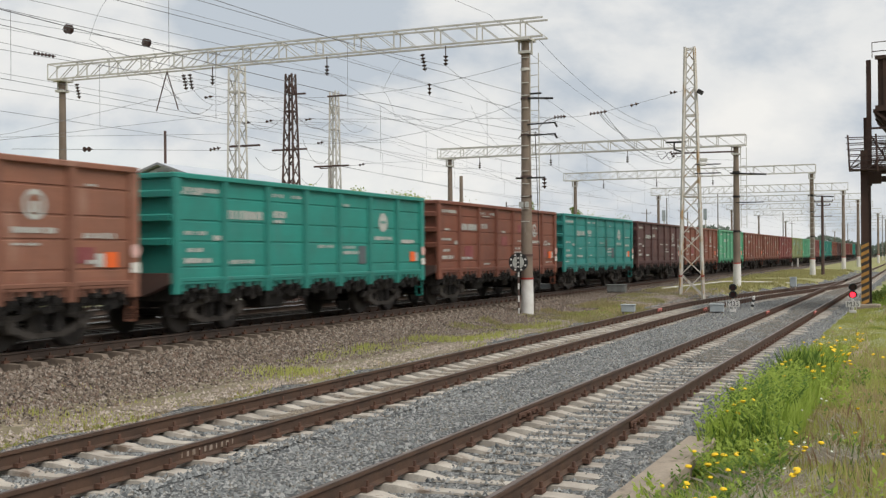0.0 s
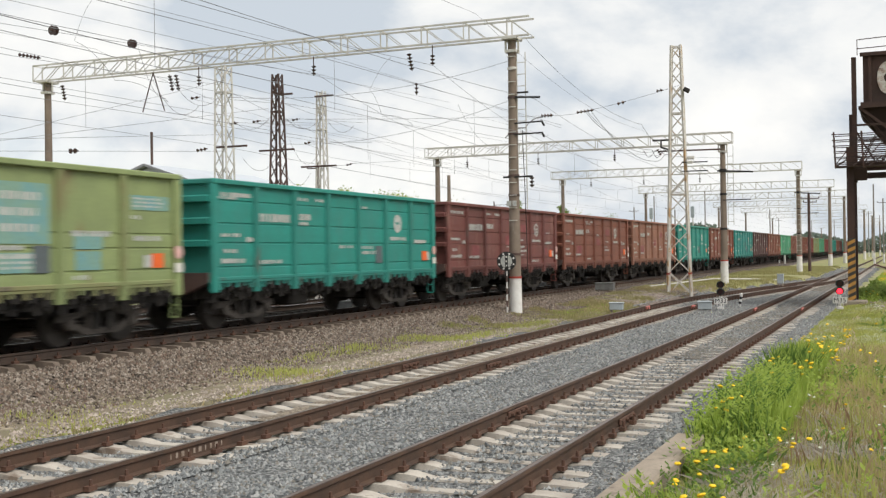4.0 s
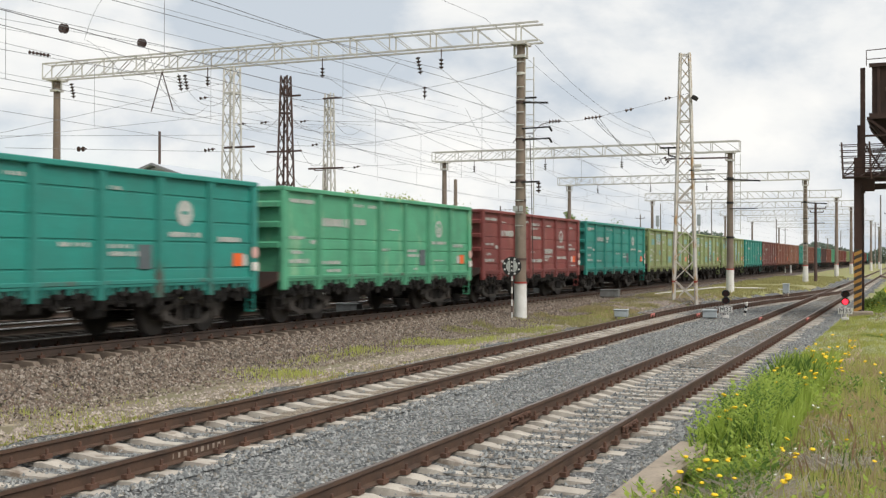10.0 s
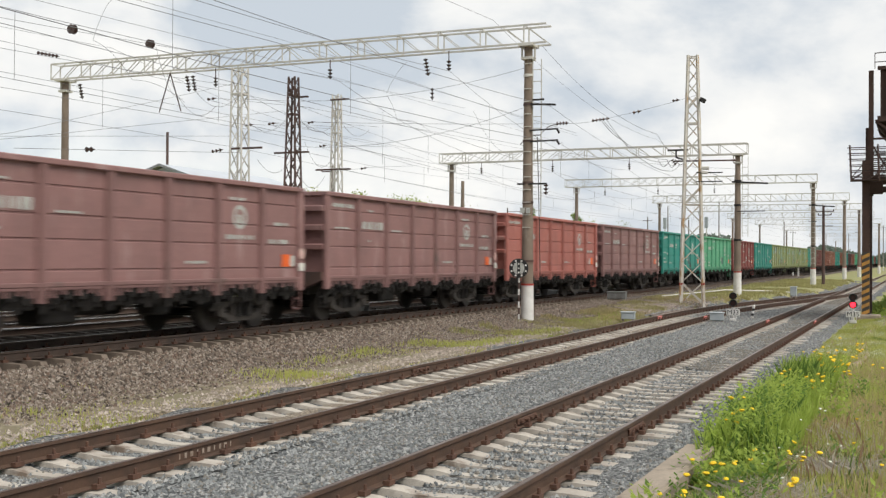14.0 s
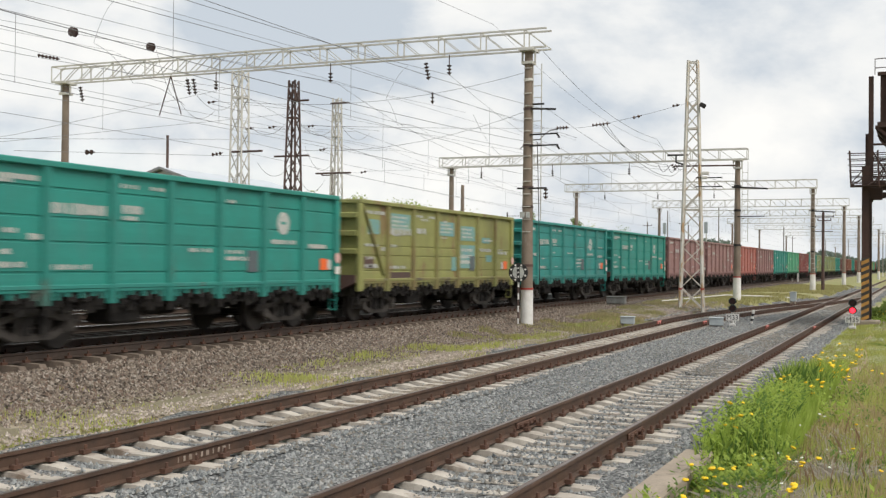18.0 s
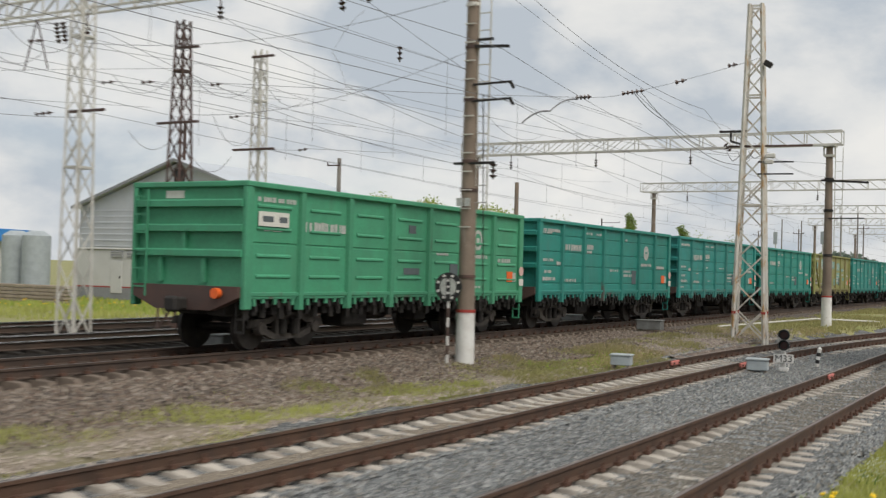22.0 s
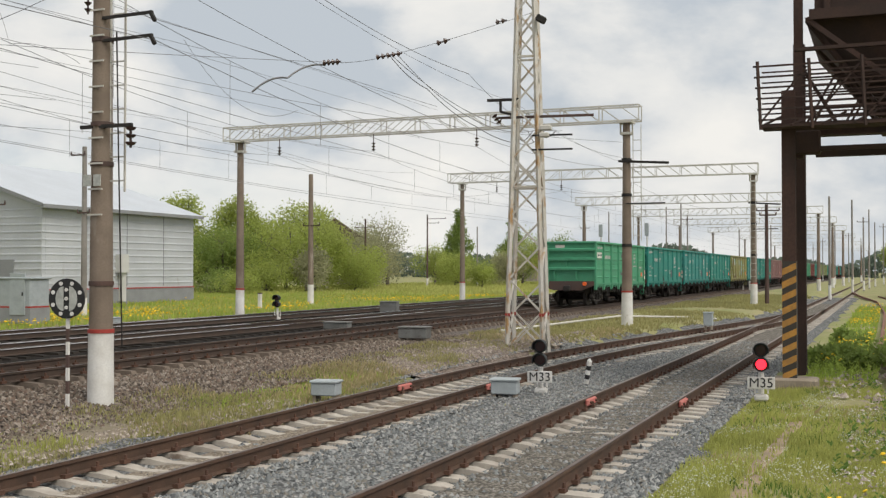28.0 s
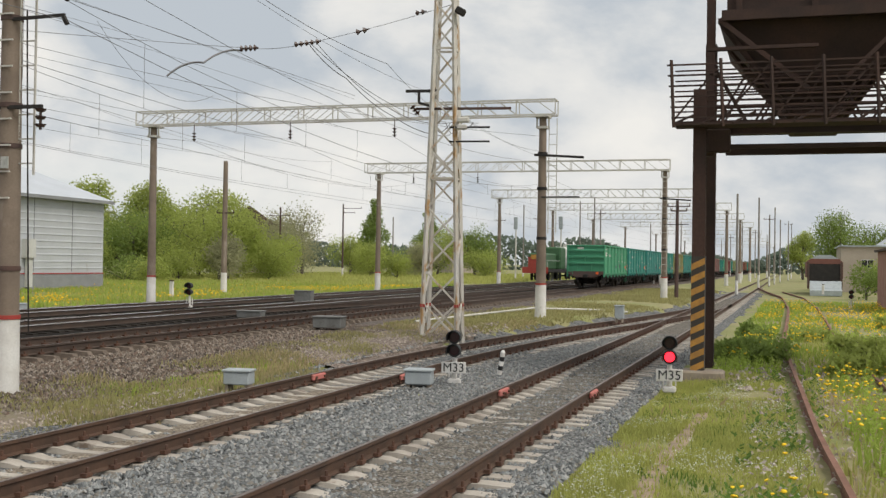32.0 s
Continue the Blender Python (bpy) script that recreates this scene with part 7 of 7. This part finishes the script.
blades("tall_grass", 9000, in_box(-1.8, 3.4, 6.5, 20), 0.42, 0.007, M_GRASS, "upright clumps of long grass", 23, 1.1, 0.1, 0.3)
blades("dry_grass", 30000, in_box(-1.7, 3.4, 6.5, 25), 0.24, 0.005, M_GRASS_DRY, "dry brownish grass stems among the green", 13, 0.6, -0.15, 0.9)
blades("dry_grass", 5000, in_box(-1.3, 3.4, 6.5, 19), 0.40, 0.003, M_STEM, "upright reddish brown dead stems", 24, 0.5, -0.05, 0.5)
blades("dead_grass", 20000, in_box(-1.8, 3.4, 6.8, 20), 0.17, 0.006, M_STRAW, "matted pale dead grass lying flat", 25, 0.75, 0.05, 2.2)
blades("dry_grass", 16000, in_box(-1.0, 3.4, 7, 19), 0.32, 0.005, M_GRASS_DRY, "upright straw-coloured dry stems", 52, 0.6, -0.05, 0.5)
blades("grass", 22000, in_box(3.0, 16, -7, 45, 1.0), 0.24, 0.016, M_GRASS, "open grass beside the footpath", 56, 0.3, -0.5)
blades("dry_grass", 10000, in_box(3.0, 14, -7, 45, 1.0), 0.24, 0.014, M_GRASS_DRY, "dry grass beside the footpath", 57, 0.3, -0.2)
blades("grass", 9000, in_box(-2.1, 3.4, -7, 7), 0.2, 0.012, M_GRASS, "open grass beside the kerb", 58, 0.4, -0.5)
blades("grass", 60000, in_box(-2.4, 0.4, 26, 47), 0.13, 0.009, M_GRASS, "short fresh grass beside the footpath", 14, 0.5, -0.45)
blades("grass", 30000, in_box(0.3, 9, 28, 62, 1.2), 0.20, 0.012, M_GRASS, "fresh grass around the old siding", 26, 0.3, -0.4)
blades("dry_grass", 9000, in_box(-2.2, 4.0, 28, 52), 0.20, 0.009, M_GRASS_DRY, "dry stems in the short grass", 27, 0.4, 0.0, 0.8)
blades("tall_weeds", 26000, in_box(-1.7, 9, 47, 100, 1.1), 0.30, 0.02, M_GRASS_DARK, "lush weeds over the old siding", 15, 0.22, -0.3)
blades("tall_weeds", 9000, in_box(0.8, 6, 33, 50, 1.0), 0.34, 0.016, M_GRASS_DARK, "lush weeds over the old siding", 16, 0.4, 0.0)
blades("grass", 15000, in_box(-12.9, -9.9, 9, 40, 1.1), 0.14, 0.008, M_GRASS, "grass tufts on the dry verge", 18, 0.6, -0.02)
blades("grass", 16000, in_box(-12.4, -10.4, 17, 40, 0.8), 0.2, 0.01, M_GRASS, "green clumps on the dry verge", 55, 0.35, 0.02)
blades("dry_grass", 16000, in_box(-12.9, -9.9, 9, 40, 1.1), 0.10, 0.008, M_GRASS_DRY, "short dry grass on the verge", 28, 0.5, -0.25, 1.2)
blades("grass", 34000, in_box(-12.9, -9.6, 30, 62), 0.19, 0.014, M_GRASS_OLIVE, "dull green grass strip along the main line bed", 19, 0.3, -0.3)
blades("grass", 9000, in_box(-12.6, -9.8, 28, 50), 0.17, 0.012, M_GRASS_DARK, "fresh tufts in the grass strip", 70, 0.4, 0.05)
blades("dry_grass", 16000, in_box(-12.9, -9.0, 36, 62), 0.20, 0.014, M_GRASS_DRY, "dry grass strip along the main line bed", 29, 0.3, -0.1, 0.8)
blades("grass", 9000, in_box(-10.2, -7.2, 46, 66), 0.18, 0.014, M_GRASS_OLIVE, "dull grass by the curving track", 61, 0.3, -0.2)
blades("dry_grass", 6000, in_box(-10.2, -7.2, 46, 66), 0.16, 0.014, M_GRASS_DRY, "dry grass by the curving track", 62, 0.3, -0.1, 0.8)
blades("grass", 34000, in_box(-13.2, -5.6, 56, 125), 0.18, 0.03, M_GRASS_OLIVE, "dull dry grass between the lines", 20, 0.15, -0.3)
blades("grass", 26000, in_box(-78, -31, 112, 230), 0.5, 0.08, M_GRASS, "meadow among the far trees", 51, 0.05, -0.6)
blades("grass", 46000, in_box(-62, -31, 40, 120), 0.32, 0.03, M_GRASS, "green meadow beyond the main lines", 21, 0.08, -0.6)
blades("grass", 2600, in_box(-9.9, -2.6, 8, 46), 0.11, 0.01, M_GRASS, "sparse green tufts in the ballast", 22, 0.9, 0.3)


def broad_weeds(name, count, place, material, label, seed, low=0.2, high=0.5):
    """Upright leafy weeds: stalks with pairs of broad pointed leaves."""
    rng = np.random.default_rng(seed)
    xs, ys = place(rng, count)
    s = Shape()
    for x, y in zip(xs, ys):
        if noise.noise((x * 0.7, y * 0.45, seed)) < -0.05 or bare(x, y):
            continue
        z = rough_z(x, y, -0.07)
        h = rng.uniform(low, high)
        lean = rng.normal(0, 0.08, 2)
        n = int(5 + h * 14)
        for i in range(n):
            t = (i + 0.6) / n
            an = 2.4 * i + rng.uniform(-0.4, 0.4)
            ln = rng.uniform(0.07, 0.13) * (1.25 - 0.7 * t)
            c = Vector((x + lean[0] * t, y + lean[1] * t, z + h * t))
            d = Vector((math.cos(an), math.sin(an), rng.uniform(0.1, 0.9)))
            side = Vector((-math.sin(an), math.cos(an), 0)) * ln * 0.26
            s.add([c, c + d * ln * 0.5 + side, c + d * ln, c + d * ln * 0.5 - side], [(0, 1, 2, 3)])
    return sheet(name, s.v, s.f, material, label, "weeds", "stuff")


broad_weeds("leafy_weeds", 300, in_box(-2.38, -1.55, 12.9, 18), M_GRASS_DARK, "bright tall leafy weeds at the edge of the ballast", 41, 0.35, 0.75)
broad_weeds("leafy_weeds", 240, in_box(-2.3, -0.8, 16, 24), M_GRASS_DARK, "bright leafy weeds at the edge of the ballast", 44, 0.25, 0.5)
broad_weeds("leafy_weeds", 330, in_box(-2.25, -1.3, 6.8, 13), M_GRASS_DARK, "bright leafy weeds beside the concrete kerb", 42, 0.15, 0.42)
broad_weeds("leafy_weeds", 700, in_box(-1.8, 3.2, 7, 21), M_GRASS_DARK, "low leafy weeds in dry grass", 45, 0.08, 0.3)
broad_weeds("leafy_weeds", 500, in_box(-2.2, 3.2, 7, 22), M_GRASS_DEEP, "dark green leafy weeds among the grass", 47, 0.1, 0.4)
broad_weeds("leafy_weeds", 260, in_box(-2.35, -1.5, 12.6, 19), M_GRASS_DEEP, "dark tall leafy weeds at the edge of the ballast", 63, 0.3, 0.7)
broad_weeds("leafy_weeds", 200, in_box(-2.25, -1.2, 7, 12.6), M_GRASS_DEEP, "dark leafy weeds beside the concrete kerb", 64, 0.15, 0.4)
blades("dead_grass", 9000, in_box(-1.7, -0.2, 8.6, 12.5), 0.2, 0.006, M_STRAW, "matted grey dead grass beside the weeds", 65, 0.9, -0.1, 2.4)
blades("tall_weeds", 2600, in_box(-2.3, -1.4, 12.5, 20), 0.6, 0.016, M_GRASS_DEEP, "dark blades among the tall weeds", 66, 0.9, 0.0, 0.6)
blades("grass", 9000, in_box(-2.2, 3.4, 6.5, 24), 0.26, 0.006, M_GRASS_DEEP, "dark green grass blades among the dry", 53, 0.9, 0.0)
blades("grass", 16000, in_box(-2.3, 0.3, 27, 46), 0.12, 0.009, M_GRASS_DEEP, "dark green blades in the short grass", 54, 0.8, 0.0)
broad_weeds("leafy_weeds", 260, in_box(-0.6, 0.5, 30, 46), M_GRASS_DEEP, "dark leafy weeds along the old rail", 48, 0.12, 0.35)
broad_weeds("leafy_weeds", 1500, in_box(0.8, 5.5, 34, 60), M_GRASS_DARK, "bright leafy weeds at the old siding", 43, 0.2, 0.6)
broad_weeds("leafy_weeds", 500, in_box(-1.7, 0.0, 47, 66), M_GRASS_DARK, "bright leafy weeds behind the bunker post", 46, 0.2, 0.5)


def flowers(name, count, place, size, height, material, label, seed, patch=0.4, cut=0.0):
    """Small flower heads, each a shallow many-sided cup on its stalk's height."""
    rng = np.random.default_rng(seed)
    xs, ys = place(rng, count)
    s = Shape()
    for x, y in zip(xs, ys):
        if noise.noise((x * patch, y * patch, seed)) < cut or bare(x, y):
            continue
        z = rough_z(x, y, -0.07) + height * rng.uniform(0.6, 1.2)
        r = size * rng.uniform(0.7, 1.25)
        tx, ty = rng.normal(0, 0.35, 2)
        k = 7
        tx, ty = tx * 0.5, ty * 0.5
        turn = [6.2832 * i / k for i in range(k)]
        rings = []
        for q, up in ((0.35, -0.35), (1.0, 0.1), (0.72, 0.5)):
            rings += [(x + q * r * math.cos(e), y + q * r * math.sin(e), z + r * (up + q * (tx * math.cos(e) + ty * math.sin(e)))) for e in turn]
        fs = [tuple(range(k - 1, -1, -1)), tuple(range(2 * k, 3 * k))]
        for j in (0, k):
            fs += [(j + i, j + (i + 1) % k, j + k + (i + 1) % k, j + k + i) for i in range(k)]
        s.add(rings, fs)
    return sheet(name, s.v, s.f, material, label, "flowers", "stuff")


M_DANDELION = paint("dandelion_yellow", (0.86, 0.58, 0.01), (0.8, 0.46, 0.01), 0.7, 0, 3, 0.6, 60, 0, None, 0.6, 1, False)
M_FLUFF = paint("white_flower", (0.62, 0.64, 0.54), None, 0.9, 0, 3, 0.3, 60, 0, None, 0.6, 1, False)
flowers("dandelions", 100, in_box(-2.0, -1.0, 17.5, 26), 0.035, 0.50, M_DANDELION, "cluster of yellow dandelions above the weeds", 31, 0.9, -0.1)
flowers("dandelions", 12, in_box(-2.2, -1.75, 12.5, 15.5), 0.031, 0.55, M_DANDELION, "yellow dandelions at the end of the kerb", 67, 1.1, -0.3)
flowers("dandelions", 46, in_box(-2.15, -0.9, 8.3, 12), 0.032, 0.34, M_DANDELION, "yellow dandelions by the kerb", 36, 1.1, -0.1)
flowers("dandelions", 90, in_box(-1.6, 2.4, 8, 22), 0.03, 0.36, M_DANDELION, "scattered yellow dandelions in dry grass", 37, 0.8, 0.1)
flowers("dandelions", 40, in_box(-0.8, 0.4, 31, 36), 0.034, 0.20, M_DANDELION, "yellow dandelions at the old rail", 38, 0.8, 0.0)
flowers("dandelions", 5200, in_box(-1.5, 8, 50, 98), 0.03, 0.32, M_DANDELION, "yellow flowers among weeds at the old siding", 32, 0.25, -0.05)
flowers("dandelions", 500, in_box(0.5, 5, 37, 46), 0.03, 0.38, M_DANDELION, "yellow flowers beside the old rail", 39, 0.5, 0.05)
blades("grass", 36000, in_box(-60, -30.5, 46, 125), 0.32, 0.036, M_GRASS_DARK, "fresh green patches in the meadow", 68, 0.1, -0.45)
flowers("dandelions", 1800, in_box(-37, -30, 52, 112), 0.045, 0.28, M_DANDELION, "yellow dandelions along the edge of the meadow", 69, 0.12, -0.1)
flowers("dandelions", 2600, in_box(-62, -31, 44, 120), 0.04, 0.26, M_DANDELION, "yellow dandelions across the meadow", 33, 0.09, 0.2)
flowers("white_flowers", 11000, in_box(-2.3, 0.3, 25, 44), 0.008, 0.13, M_FLUFF, "tiny white flowers in short grass", 34, 0.7, 0.0)
flowers("white_flowers", 140, in_box(-1.8, 3.0, 7, 20), 0.016, 0.34, M_FLUFF, "small white flowers in dry grass", 35, 0.6, -0.1)
# trodden earth path
pv, pf = [], []
for j in range(40):
    y = 23 + 0.44 * j
    cx = path_x(y)
    for i in range(5):
        x = cx + (i - 2) * (0.075 + 0.04 * noise.noise((3, y * 0.8, 2))) + 0.05 * noise.noise((i, y * 1.3, 2))
        pv.append((x, y, rough_z(x, y, -0.06) + 0.012 - 0.02 * (i in (0, 4))))
for j in range(39):
    for i in range(4):
        pf.append((j * 5 + i, j * 5 + i + 1, j * 5 + 6 + i, j * 5 + 5 + i))
sheet("footpath", pv, pf, M_DIRT, "narrow trodden bare earth path in the grass", "path", "structure", True)


def motions():
    for i, w in enumerate(wagons):
        walk(w, [(t, pose(X_M[0], s + SPACING * i - 6.4, Z_MAIN)) for t, s in TRAIN])


motions()
